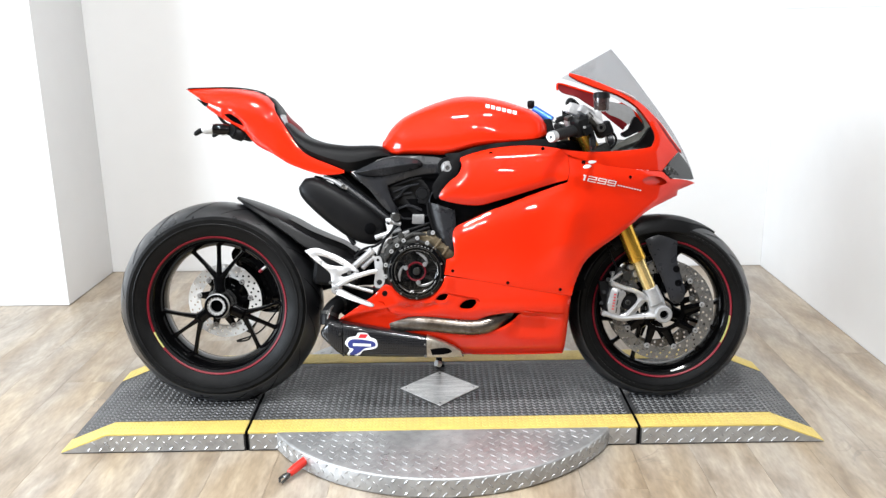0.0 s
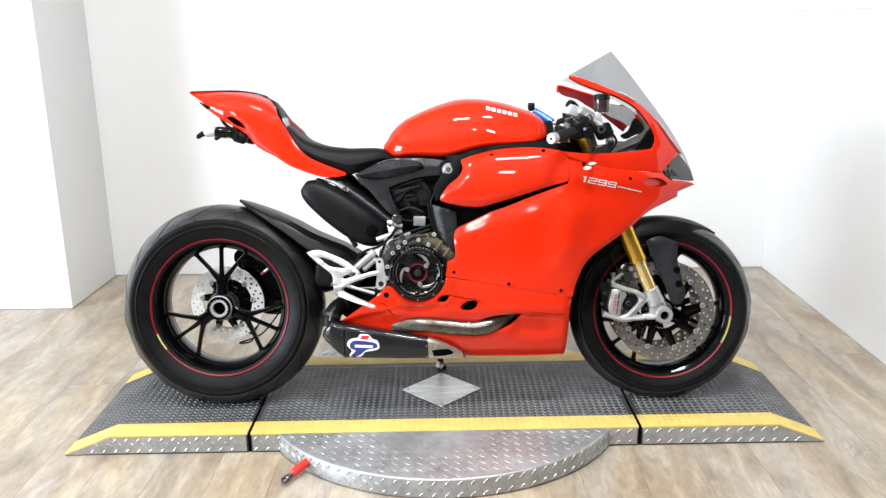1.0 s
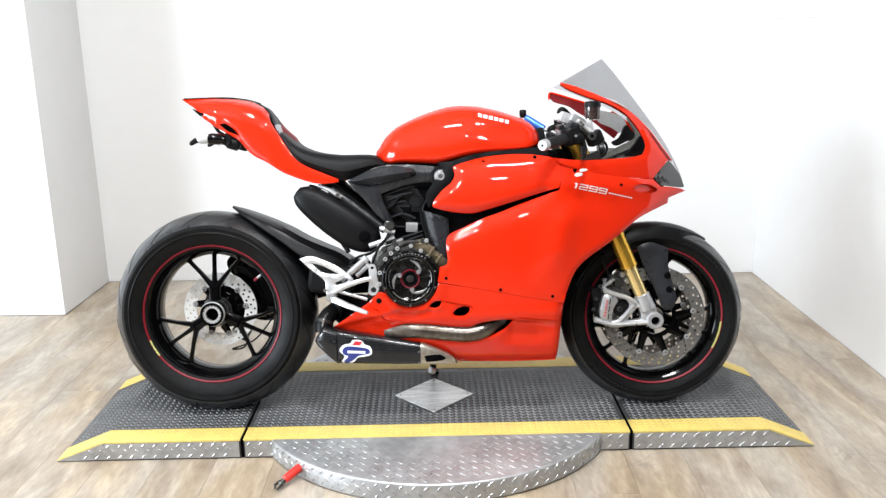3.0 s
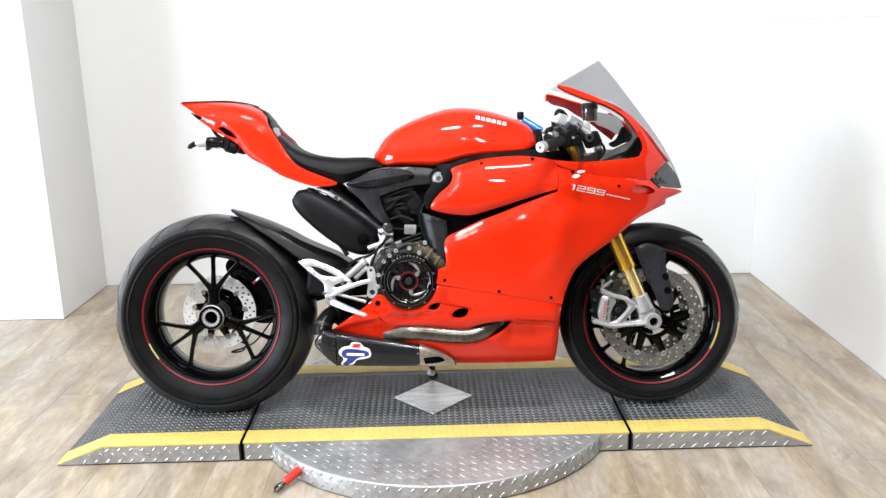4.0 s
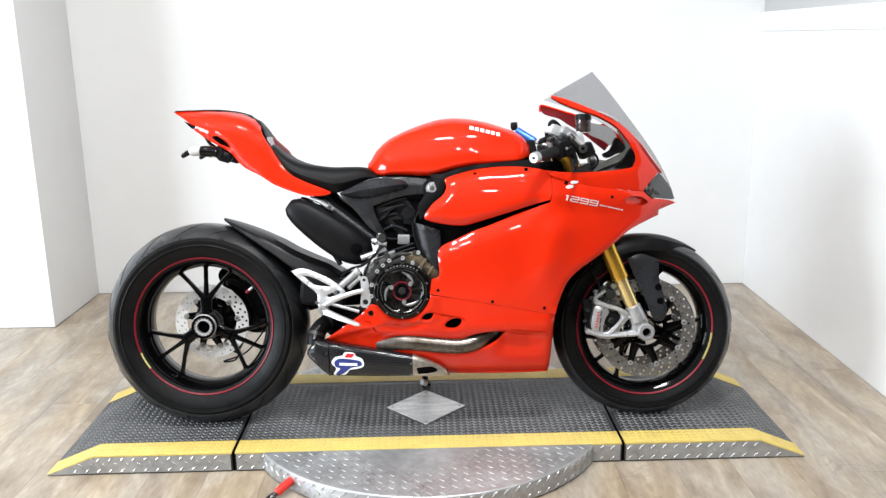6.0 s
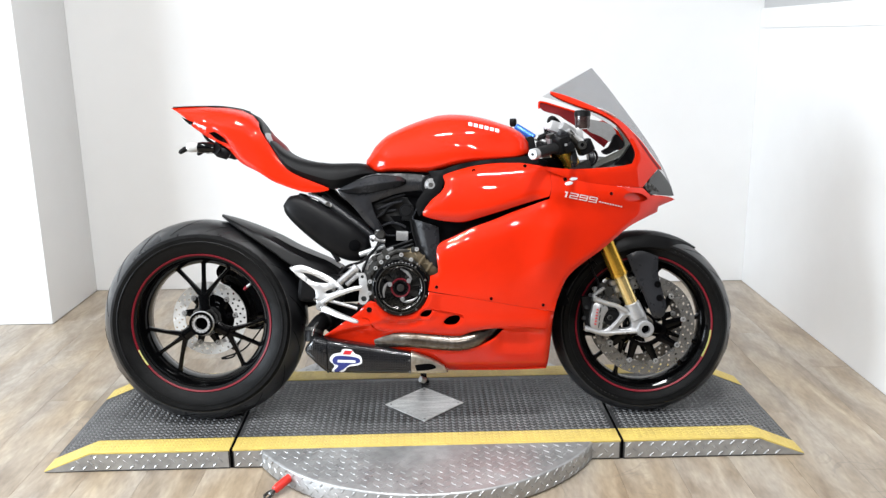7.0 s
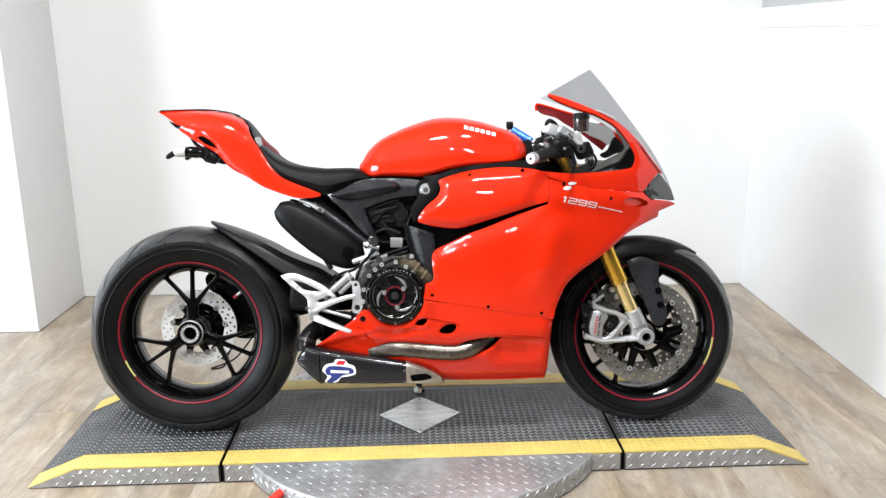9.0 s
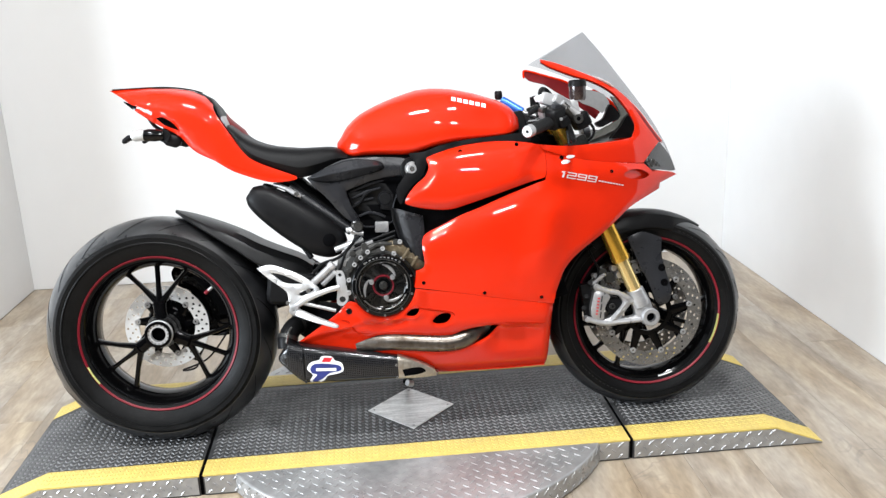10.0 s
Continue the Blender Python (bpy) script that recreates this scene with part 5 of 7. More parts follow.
part("tank_collar", block((0.345, 0, 0.868), (0.035, 0.20, 0.075), (0, -15, 0), 0.014, seg=3), M_BLACK, BIKE, "black front tank cover")

# black strip between tank and fairing
strip = spline([(0.020, 0.800), (0.061, 0.803), (0.105, 0.818), (0.158, 0.828), (0.211, 0.834), (0.264, 0.837), (0.34, 0.842), (0.36, 0.82), (0.311, 0.815), (0.242, 0.816), (0.173, 0.808), (0.121, 0.796), (0.08, 0.782), (0.066, 0.76), (0.055, 0.735), (0.03, 0.715), (0.008, 0.69), (-0.01, 0.66), (-0.02, 0.70), (0.01, 0.745), (0.035, 0.775)], 3)
for side in (1, -1):
    part("tank_flank", skin(strip, lambda x, z: 0.150 + 0.02 * max(0, min(1, (x - 0.05) / 0.2)), 0.006, (), 0.02, 0.003, 0.01, side), M_BLACK, BIKE, "black flank cover under the tank")

# tail
T_TOP = [(-0.813, 1.018), (-0.70, 1.0205), (-0.644, 1.018), (-0.591, 1.010), (-0.556, 0.999), (-0.530, 0.985), (-0.512, 0.960), (-0.49, 1.02), (-0.45, 1.15)]
T_W = [(-0.813, 0.008), (-0.76, 0.045), (-0.70, 0.075), (-0.62, 0.100), (-0.52, 0.118), (-0.42, 0.128), (-0.30, 0.132)]


def tail_w(x, z):
    zt, w = soft(x, T_TOP, 0.01), soft(x, T_W, 0.02)
    k = max(0.0, min(1.0, 1 - (zt - z) / 0.075))
    r = w * (max(0.0, 1 - k * k) ** 0.5 * 0.62 + 0.38 * (1 - k ** 6))
    low = max(0.0, min(1.0, (0.93 + 0.35 * (x + 0.65) * -1 - z) / 0.10))
    return max(0.002, r * (1 - 0.22 * low * max(0.0, min(1.0, (-0.50 - x) / 0.1))))


TAIL_O = spline([(-0.813, 1.017), (-0.763, 1.019), (-0.699, 1.0195), (-0.644, 1.0165), (-0.591, 1.008), (-0.556, 0.997), (-0.530, 0.980), (-0.512, 0.949), (-0.488, 0.907), (-0.472, 0.884), (-0.448, 0.844), (-0.422, 0.813), (-0.387, 0.792), (-0.334, 0.770), (-0.293, 0.753), (-0.293, 0.746), (-0.317, 0.741), (-0.362, 0.740), (-0.400, 0.750), (-0.436, 0.763), (-0.471, 0.778), (-0.515, 0.806), (-0.559, 0.828), (-0.582, 0.846), (-0.608, 0.877), (-0.638, 0.897), (-0.682, 0.920), (-0.708, 0.938), (-0.734, 0.956), (-0.762, 0.985)], 4, True, (0, 14, 15))
T_SLOT = spline([(-0.674, 0.932), (-0.655, 0.934), (-0.637, 0.925), (-0.620, 0.911), (-0.610, 0.895), (-0.628, 0.902), (-0.650, 0.912)], 3, True, (0, 4))
for side in (1, -1):
    tl = part("tail_panel", skin(TAIL_O, tail_w, 0.004, (T_SLOT,), 0.013, 0.003, 0.007, side), M_RED, BIKE, "glossy red pointed tail panel", 60)
    part("tail_fin", skin(spline([(-0.770, 0.985), (-0.740, 0.972), (-0.728, 0.968), (-0.735, 0.958), (-0.748, 0.966)], 3), lambda x, z: tail_w(x, z) + 0.0015, 0.002, (), 0.01, 0, 0, side), M_GLOSSBLACK, tl)
part("tail_top", body([(-0.70, 1.012, 1.0195, 0.010, 0), (-0.66, 1.004, 1.0195, 0.018, 0), (-0.60, 0.985, 1.0110, 0.024, 0), (-0.555, 0.965, 0.999, 0.032, 0), (-0.528, 0.945, 0.984, 0.045, 0), (-0.508, 0.925, 0.957, 0.064, 0), (-0.498, 0.915, 0.935, 0.068, 0)], 20, 0.7), M_BLACK, BIKE, "black tail hump cover")
part("hump_front", body([(-0.506, 0.925, 0.944, 0.055, 0), (-0.498, 0.912, 0.932, 0.068, 0), (-0.490, 0.902, 0.916, 0.073, 0), (-0.486, 0.897, 0.908, 0.070, 0)], 20, 0.7), M_ALU, BIKE, "silver-grey front of the tail hump")
# Far inside of the tail, its shade put into the darker red
part("tail_liner", body([(-0.505, 0.90, 0.940, 0.05, 0.05), (-0.48, 0.86, 0.915, 0.06, 0.055), (-0.455, 0.83, 0.893, 0.06, 0.055), (-0.44, 0.82, 0.87, 0.05, 0.05)], 16), M_RED_SHADE, BIKE)
part("tail_light", body([(-0.752, 0.965, 0.99, 0.03, 0), (-0.70, 0.925, 0.985, 0.045, 0), (-0.62, 0.885, 0.96, 0.06, 0), (-0.56, 0.85, 0.93, 0.07, 0)], 16), M_DEEP, BIKE, "dark tail underside")

part("tail_seam", sweep(spline([(-0.806, 0, 1.0195), (-0.70, 0, 1.0215), (-0.644, 0, 1.0195), (-0.591, 0, 1.0115), (-0.556, 0, 1.0005)], 5, False), (0.0022, 0.006), n=8), M_BLACK, BIKE, "thin black seam along the tail")

# seat
S_TOP = [(-0.478, 0.908), (-0.455, 0.884), (-0.429, 0.862), (-0.393, 0.846), (-0.358, 0.837), (-0.287, 0.828), (-0.215, 0.829), (-0.188, 0.828), (-0.165, 0.818), (-0.148, 0.802)]
S_BOT = [(-0.478, 0.895), (-0.447, 0.838), (-0.421, 0.807), (-0.386, 0.787), (-0.333, 0.765), (-0.285, 0.747), (-0.253, 0.752), (-0.199, 0.774), (-0.152, 0.790)]
S_W = [(-0.478, 0.090), (-0.44, 0.115), (-0.36, 0.131), (-0.28, 0.130), (-0.2, 0.105), (-0.148, 0.080)]
rings = []
for i in range(25):
    x = -0.478 + 0.330 * i / 24
    z0, z1, w = soft(x, S_BOT, 0.012), soft(x, S_TOP, 0.010), soft(x, S_W, 0.02) + 0.004
    rings.append([(x, w * u, z0 + (z1 - z0) * v) for u, v in ((-0.86, 0.0), (-0.985, 0.31), (-1.0, 0.36), (-0.975, 0.60), (-0.90, 0.84), (-0.78, 0.97), (-0.5, 1.02), (0, 1.0), (0.5, 1.02), (0.78, 0.97), (0.90, 0.84), (0.975, 0.60), (1.0, 0.36), (0.985, 0.31), (0.86, 0.0), (0, 0.05))])
part("rider_seat", loft(rings), M_SEAT, BIKE, "black vinyl rider seat", 32)

# subframe cover
COVER_O = spline([(-0.266, 0.746), (-0.214, 0.772), (-0.156, 0.793), (-0.071, 0.795), (0.013, 0.787), (0.048, 0.774), (0.052, 0.754), (0.034, 0.739), (-0.02, 0.741), (-0.073, 0.734), (-0.127, 0.717), (-0.161, 0.705), (-0.154, 0.678), (-0.141, 0.643), (-0.129, 0.610), (-0.147, 0.614), (-0.182, 0.647), (-0.216, 0.690), (-0.250, 0.724)], 4, True, (0, 11, 14))
PAD_O = spline([(-0.262, 0.747), (-0.213, 0.771), (-0.156, 0.789), (-0.106, 0.790), (-0.068, 0.783), (-0.052, 0.770), (-0.063, 0.757), (-0.125, 0.743), (-0.187, 0.732), (-0.231, 0.735)], 4, True, (0,))
PAD_R = [(-0.262, 0.749, 0.747, 0.745), (-0.235, 0.761, 0.749, 0.737), (-0.213, 0.771, 0.753, 0.735), (-0.185, 0.780, 0.757, 0.734), (-0.156, 0.788, 0.761, 0.738), (-0.125, 0.790, 0.766, 0.744), (-0.100, 0.790, 0.769, 0.749), (-0.080, 0.787, 0.772, 0.754), (-0.066, 0.782, 0.772, 0.758), (-0.054, 0.774, 0.770, 0.765)]
for side in (1, -1):
    cov = part("frame_cover", skin(COVER_O, lambda x, z: 0.128 + 0.010 * max(0, x + 0.1), 0.02, (), 0.018, 0.007, 0.012, side), M_GREY, BIKE, "dark grey plastic frame cover")
    # Near-black edging puts the dark of a groove round the pad
    part("pad_groove", skin(shrink(PAD_O, 1.03), flat(0.1295), 0.006, (), 0.014, 0, 0, side), M_DEEP, cov)
    rings = []
    for x, zt, zr, zb in PAD_R:
        d = min(1.0, (x + 0.264) / 0.05, (-0.050 - x) / 0.016)
        yr = 0.133 + 0.016 * d
        rings.append([(x, -side * 0.131, zt), (x, -side * yr, zr + 0.0015), (x, -side * yr, zr - 0.0015), (x, -side * 0.131, zb), (x, -side * 0.124, zb), (x, -side * 0.124, zt)])
    part("cover_pad", loft(rings), M_GREY, cov, "faceted dark grey pad", 14)
    part("pivot_seat", lathe([(0.0005, -side * 0.0), (0.030, -side * 0.0), (0.033, side * 0.003), (0.034, side * 0.016)], (0.0285, -side * 0.1405, 0.757), 32, False), M_BLACK, cov, "black recess round the pivot")
    part("pivot_cap", lathe([(0.0008, -side * 0.004), (0.012, -side * 0.004), (0.0145, -side * 0.002), (0.016, 0.0), (0.020, 0.0), (0.021, side * 0.012)], (0.0275, -side * 0.146, 0.758), 28, False), M_ALU, cov, "machined aluminium pivot bolt")
    part("pivot_socket", lathe([(0.0008, -side * 0.0042), (0.006, -side * 0.0042), (0.006, -side * 0.0052), (0.0072, -side * 0.0052), (0.0075, -side * 0.003)], (0.0275, -side * 0.146, 0.758), 12, False), M_STEEL, cov)
    # battery bay behind the cover
    win = spline([(-0.165, 0.708), (-0.083, 0.733), (0.000, 0.738), (-0.015, 0.693), (-0.030, 0.655), (-0.035, 0.610), (-0.113, 0.600), (-0.134, 0.632)], 3)
    bay = part("battery_cover", skin(win, lambda x, z: 0.097 + 0.004 * math.sin(55 * x + 60 * z), 0.01, (), 0.012, 0.003, 0.008, side), M_SATIN, BIKE, "satin black battery cover")
    part("bay_frame", sweep([(x, -side * 0.112, z) for x, z in win + win[:1]], (0.0030, 0.006), n=6), M_GREY, bay)
    for k, (xa, za, xb, zb) in enumerate(((-0.150, 0.700, -0.036, 0.733), (-0.144, 0.682, -0.062, 0.708), (-0.139, 0.664, -0.085, 0.680))):
        part("bay_rib", sweep([(xa, -side * 0.103, za), ((xa + xb) / 2, -side * 0.107, (za + zb) / 2 + 0.004), (xb, -side * 0.105, zb)], [0.0030, 0.0045, 0.0026], n=8), M_GREY, bay)
    part("bay_cap", lathe([(0.0005, -side * 0.010), (0.016, -side * 0.010), (0.019, -side * 0.007), (0.0205, 0.0), (0.0215, side * 0.012)], (-0.052, -side * 0.106, 0.677), 28, False), M_BLACK, bay, "round black cap")
    part("bay_box", block((-0.047, -side * 0.105, 0.668), (0.034, 0.018, 0.046), (0, 8, 0), 0.005), M_BLACK, bay)
    part("bay_cable", sweep(spline([(-0.150, -side * 0.106, 0.655), (-0.125, -side * 0.112, 0.668), (-0.108, -side * 0.112, 0.690), (-0.090, -side * 0.110, 0.700)], 5, False), 0.0045, n=8), M_BLACK, bay)
    part("bay_cable", sweep(spline([(-0.128, -side * 0.104, 0.630), (-0.10, -side * 0.110, 0.640), (-0.075, -side * 0.110, 0.635), (-0.055, -side * 0.106, 0.625)], 5, False), 0.004, n=8), M_GREY, bay)
part("subframe", sweep(spline([(-0.345, 0.0, 0.752), (-0.31, 0.0, 0.725), (-0.26, 0.0, 0.68), (-0.14, 0.0, 0.60)], 4, False), (0.028, 0.085), n=12, power=0.6), M_BLACK, BIKE, "black rear subframe")
part("subframe_tube", rod((-0.325, -0.085, 0.720), (-0.15, -0.095, 0.590), 0.016), M_GREY, BIKE)
# Added near-black fillers close the see-through gaps under tank and bars
part("airbox", body([(-0.25, 0.74, 0.775, 0.09, 0), (-0.15, 0.72, 0.805, 0.105, 0), (0.05, 0.70, 0.812, 0.125, 0), (0.16, 0.70, 0.845, 0.14, 0), (0.33, 0.74, 0.85, 0.13, 0), (0.40, 0.76, 0.83, 0.11, 0)], 20, 0.5), M_DEEP, BIKE, "added black filler that darkens gaps under the tank")
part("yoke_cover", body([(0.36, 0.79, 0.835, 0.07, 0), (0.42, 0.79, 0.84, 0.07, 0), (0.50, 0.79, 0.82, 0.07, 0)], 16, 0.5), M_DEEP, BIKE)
# Frame and radiator in the same near-black, so gaps read as shaded
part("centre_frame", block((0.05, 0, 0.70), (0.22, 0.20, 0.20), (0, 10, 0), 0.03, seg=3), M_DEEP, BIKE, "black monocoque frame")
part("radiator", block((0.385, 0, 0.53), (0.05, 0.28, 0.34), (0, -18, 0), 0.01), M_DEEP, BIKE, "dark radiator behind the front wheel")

# heat-shielded duct beside the seat
DUCT = spline([(-0.428, 0.713, 0.020, 0.030), (-0.412, 0.702, 0.036, 0.041), (-0.384, 0.684, 0.047, 0.048), (-0.331, 0.646, 0.056, 0.052), (-0.278, 0.608, 0.059, 0.052), (-0.232, 0.577, 0.056, 0.048), (-0.196, 0.556, 0.043, 0.038), (-0.176, 0.545, 0.022, 0.020)], 4, False)
duct = part("exhaust_shield", sweep([(x, -0.10, z) for x, z, _, _ in DUCT], [(a, b) for _, _, a, b in DUCT], n=28, power=0.72), M_BLACK, BIKE, "matt black rounded exhaust heat shield", 50)
mouth = part("shield_mouth", lathe([(0.0005, 0.010), (0.013, 0.010), (0.016, 0.024), (0.0195, 0.024), (0.021, 0.018), (0.022, -0.02)], (0, 0, 0), 28, False, axis="z"), M_BLACK, duct, "round black mouth of the shield")
mouth.matrix_local = pose(-0.378, -0.108, 0.708, 8, 20, 0)
# Near-black disc on the shield, the dark of a hole in its colour
part("shield_hole", lathe([(0.0005, -0.0015), (0.0155, -0.0015), (0.018, 0.0), (0.0185, 0.010)], (-0.214, -0.1485, 0.572), 24, False), M_DEEP, duct)
part("shield_bracket", sweep(spline([(-0.36, -0.10, 0.732), (-0.33, -0.11, 0.722), (-0.305, -0.115, 0.706), (-0.29, -0.11, 0.697)], 4, False), (0.007, 0.010), n=8), M_WHITEALU, BIKE, "bright metal bracket")
bolt((-0.298, -0.124, 0.703), 0.007, 0.004, -1, BIKE)

# ---- engine ----
eng = part("engine_block", body([(-0.20, 0.36, 0.50, 0.10, 0), (-0.16, 0.33, 0.53, 0.15, 0), (-0.08, 0.31, 0.56, 0.165, 0), (0.02, 0.30, 0.57, 0.165, 0), (0.10, 0.28, 0.58, 0.15, 0), (0.30, 0.26, 0.50, 0.12, 0), (0.36, 0.28, 0.45, 0.08, 0)], 28, 0.6), M_ALU_D, BIKE, "grey cast engine cases")
part("rear_cylinder", block((-0.065, 0, 0.60), (0.15, 0.20, 0.12), (0, 12, 0), 0.02, seg=3), M_DEEP, eng)
part("clutch_case", lathe([(0.02, -0.19), (0.086, -0.19), (0.092, -0.182), (0.094, -0.15), (0.02, -0.15)], (CL_X, 0, CL_Z), 64), M_ALU_D, eng, "cast clutch housing")
cov = part("clutch_cover", lathe([(0.0745, -0.206), (0.0765, -0.209), (0.084, -0.208), (0.0875, -0.203), (0.0885, -0.188), (0.0745, -0.188)], (CL_X, 0, CL_Z), 72), M_GLOSSBLACK, BIKE, "gloss black clutch cover ring with clear window")
part("cover_window", lathe([(0.0005, -0.2095), (0.025, -0.209), (0.050, -0.2080), (0.0755, -0.2060)], (CL_X, 0, CL_Z), 48, False), M_CLEAR, cov, "clear round window")
part("cover_lip", lathe([(0.0738, -0.2078), (0.0750, -0.2102), (0.0765, -0.2085)], (CL_X, 0, CL_Z), 64, False), M_ALU_D, cov)
part("pressure_plate", lathe([(0.0005, -0.190), (0.060, -0.190), (0.064, -0.193), (0.0745, -0.194), (0.0745, -0.186)], (CL_X, 0, CL_Z), 48, False), M_GLOSSBLACK, cov, "black clutch pressure plate")
for k in range(3):
    a0 = radians(35 + 120 * k)
    # Bright crescents stand in for reflections on the clear window
    pts = [(CL_X + (0.042 + 0.017 * i / 8) * math.cos(a0 + 0.12 * i), -0.193, CL_Z + (0.042 + 0.017 * i / 8) * math.sin(a0 + 0.12 * i)) for i in range(9)]
    part("plate_vane", sweep(pts, [(0.0018 + 0.0030 * math.sin(math.pi * i / 8), 0.003) for i in range(9)], n=8), M_ALU, cov, "bright crescent for a reflection in the window")
    a1 = radians(40 + 120 * k)
    part("spring_bolt", lathe([(0.0005, -0.204), (0.006, -0.204), (0.007, -0.202), (0.007, -0.19)], (CL_X + 0.034 * math.cos(a1), 0, CL_Z + 0.034 * math.sin(a1)), 14, False), M_ALU, cov)
# Steel arcs trace the broken white reflection round the polished basket edge
for a0, a1 in ((150, 205), (215, 262), (272, 335), (350, 385), (55, 118)):
    pts = [(CL_X + 0.0665 * math.cos(radians(a0 + (a1 - a0) * i / 10)), -0.1985, CL_Z + 0.0665 * math.sin(radians(a0 + (a1 - a0) * i / 10))) for i in range(11)]
    part("basket_edge", sweep(pts, (0.0016, 0.0012), n=8), M_STEEL, cov, "bright polished basket edge")
for k in range(9):
    a = radians(62 + 7.5 * k)
    part("cover_mark", block((CL_X + 0.0805 * math.cos(a), -0.2088, CL_Z + 0.0805 * math.sin(a)), (0.0050, 0.0012, 0.0024), (0, 90 - math.degrees(a), 0), 0), M_ALU, cov)
part("red_ring", lathe([(0.0255, -0.198), (0.0285, -0.199), (0.0300, -0.196), (0.0300, -0.190), (0.0255, -0.190)], (CL_X, 0, CL_Z), 40), M_STRIPE, cov, "red anodised ring")
part("push_rod", lathe([(0.0005, -0.200), (0.009, -0.200), (0.0115, -0.197), (0.0115, -0.19)], (CL_X, 0, CL_Z), 20, False), M_ALU_D, cov)
for k in range(10):
    a = radians(18 + 36 * k)
    bolt((CL_X + 0.0810 * math.cos(a), -0.2080, CL_Z + 0.0810 * math.sin(a)), 0.0032, 0.003, -1, cov, M_STEEL, "cover_bolt")
for k, (dx, dz) in enumerate(((-0.096, -0.016), (-0.094, 0.02), (-0.076, 0.062), (-0.058, 0.080), (-0.038, 0.095), (0.004, 0.102), (0.034, 0.086), (0.052, 0.118), (0.055, 0.068))):
    bolt((CL_X + dx, -0.182, CL_Z + dz), 0.0066, 0.010, -1, eng, M_WHITEALU, "case_bolt")
part("case_boss", plate(spline([(-0.175, 0.42), (-0.17, 0.50), (-0.14, 0.54), (-0.08, 0.56), (-0.03, 0.555), (0.0, 0.53), (0.02, 0.49), (0.02, 0.43), (-0.03, 0.37), (-0.12, 0.37)], 3), -0.182, 0.05, step=0.03, round_by=0.01), M_ALU_D, eng)
for x, z, a, l in ((-0.150, 0.505, 62, 0.050), (-0.128, 0.528, 48, 0.045), (-0.100, 0.546, 28, 0.050), (-0.060, 0.556, 4, 0.040), (-0.168, 0.470, 80, 0.045)):
    part("case_rib", block((x, -0.184, z), (l, 0.012, 0.007), (0, -a, 0), 0.002), M_ALU_D, eng)
for x, z, r in ((-0.118, 0.553, 0.011), (-0.152, 0.535, 0.010), (-0.030, 0.560, 0.010)):
    part("case_lug", rod((x, -0.165, z), (x, -0.190, z), r * 0.8), M_ALU_D, eng)
part("bronze_cover", skin(spline([(-0.067, 0.545), (-0.045, 0.562), (-0.018, 0.556), (0.012, 0.530), (0.044, 0.500), (0.044, 0.486), (0.018, 0.480), (0.0, 0.505), (-0.03, 0.527)], 3), flat(0.190), 0.04, (), 0.02, 0.01, 0.014), M_BRONZE, eng, "bronze coloured cam cover")
part("cover_rib", block((-0.005, -0.192, 0.528), (0.006, 0.01, 0.035), (0, 35, 0), 0.002), M_BRONZE, eng)
part("cover_rib", block((0.018, -0.192, 0.506), (0.006, 0.01, 0.032), (0, 35, 0), 0.002), M_BRONZE, eng)
shield = part("intake_shield", skin(spline([(-0.036, 0.654), (-0.003, 0.646), (0.049, 0.628), (0.051, 0.58), (0.044, 0.500), (0.014, 0.526), (-0.019, 0.571), (-0.031, 0.616)], 4, True, (0, 2, 4)), lambda x, z: 0.186 - 0.55 * max(0.0, (0.008 + 0.2 * (0.60 - z)) - x) - 0.12 * max(0.0, x - (0.008 + 0.2 * (0.60 - z))), 0.006, (), 0.008, 0.002, 0.006), M_GREY, BIKE, "dark grey wedge-shaped shield", 14)
part("shield_edge", sweep([(-0.036, -0.172, 0.654), (-0.031, -0.174, 0.616), (-0.018, -0.174, 0.571), (0.013, -0.175, 0.528)], (0.004, 0.008), n=8), M_BLACK, shield)
part("bracket_plate", block((-0.066, -0.115, 0.598), (0.038, 0.02, 0.030), (0, 2, 0), 0.004), M_ALU, BIKE, "small bright metal bracket")
for za in (0.0, 0.013):
    part("coolant_pipe", rod((-0.150, -0.150, 0.536 + za), (-0.030, -0.150, 0.574 + za), 0.0048), M_BLACK, BIKE, "black hard line")
part("engine_rail", rod((-0.200, -0.14, 0.5425), (-0.120, -0.14, 0.569), 0.0085), M_WHITEALU, BIKE, "bright metal strut")
knob = part("fluid_knob", lathe([(0.0005, -0.168), (0.011, -0.168), (0.014, -0.164), (0.014, -0.14)], (-0.131, 0, 0.606), 20, False), M_ALU_D, BIKE, "grey round fluid fitting")
part("fitting", rod((-0.150, -0.152, 0.592), (-0.118, -0.152, 0.586), 0.0075), M_ALU, knob)
part("fitting", rod((-0.148, -0.158, 0.598), (-0.156, -0.160, 0.594), 0.0068), M_WHITEALU, knob)
for x, z, l, a in ((-0.160, 0.548, 0.030, 20), (-0.104, 0.560, 0.024, 20), (-0.174, 0.508, 0.020, 70), (-0.158, 0.520, 0.022, 40)):
    part("engine_fitting", block((x, -0.160, z), (l, 0.014, 0.009), (0, -a, 0), 0.003), M_ALU, BIKE, "small bright cast fitting")
sensor = part("brake_switch", rod((-0.150, -0.14, 0.602), (-0.128, -0.14, 0.604), 0.015), M_ALU_D, BIKE, "small round brake fluid cap")
part("switch_stem", rod((-0.166, -0.14, 0.596), (-0.150, -0.14, 0.598), 0.007), M_WHITEALU, sensor)
part("switch_stem", rod((-0.141, -0.14, 0.62), (-0.137, -0.14, 0.580), 0.005), M_WHITEALU, sensor)
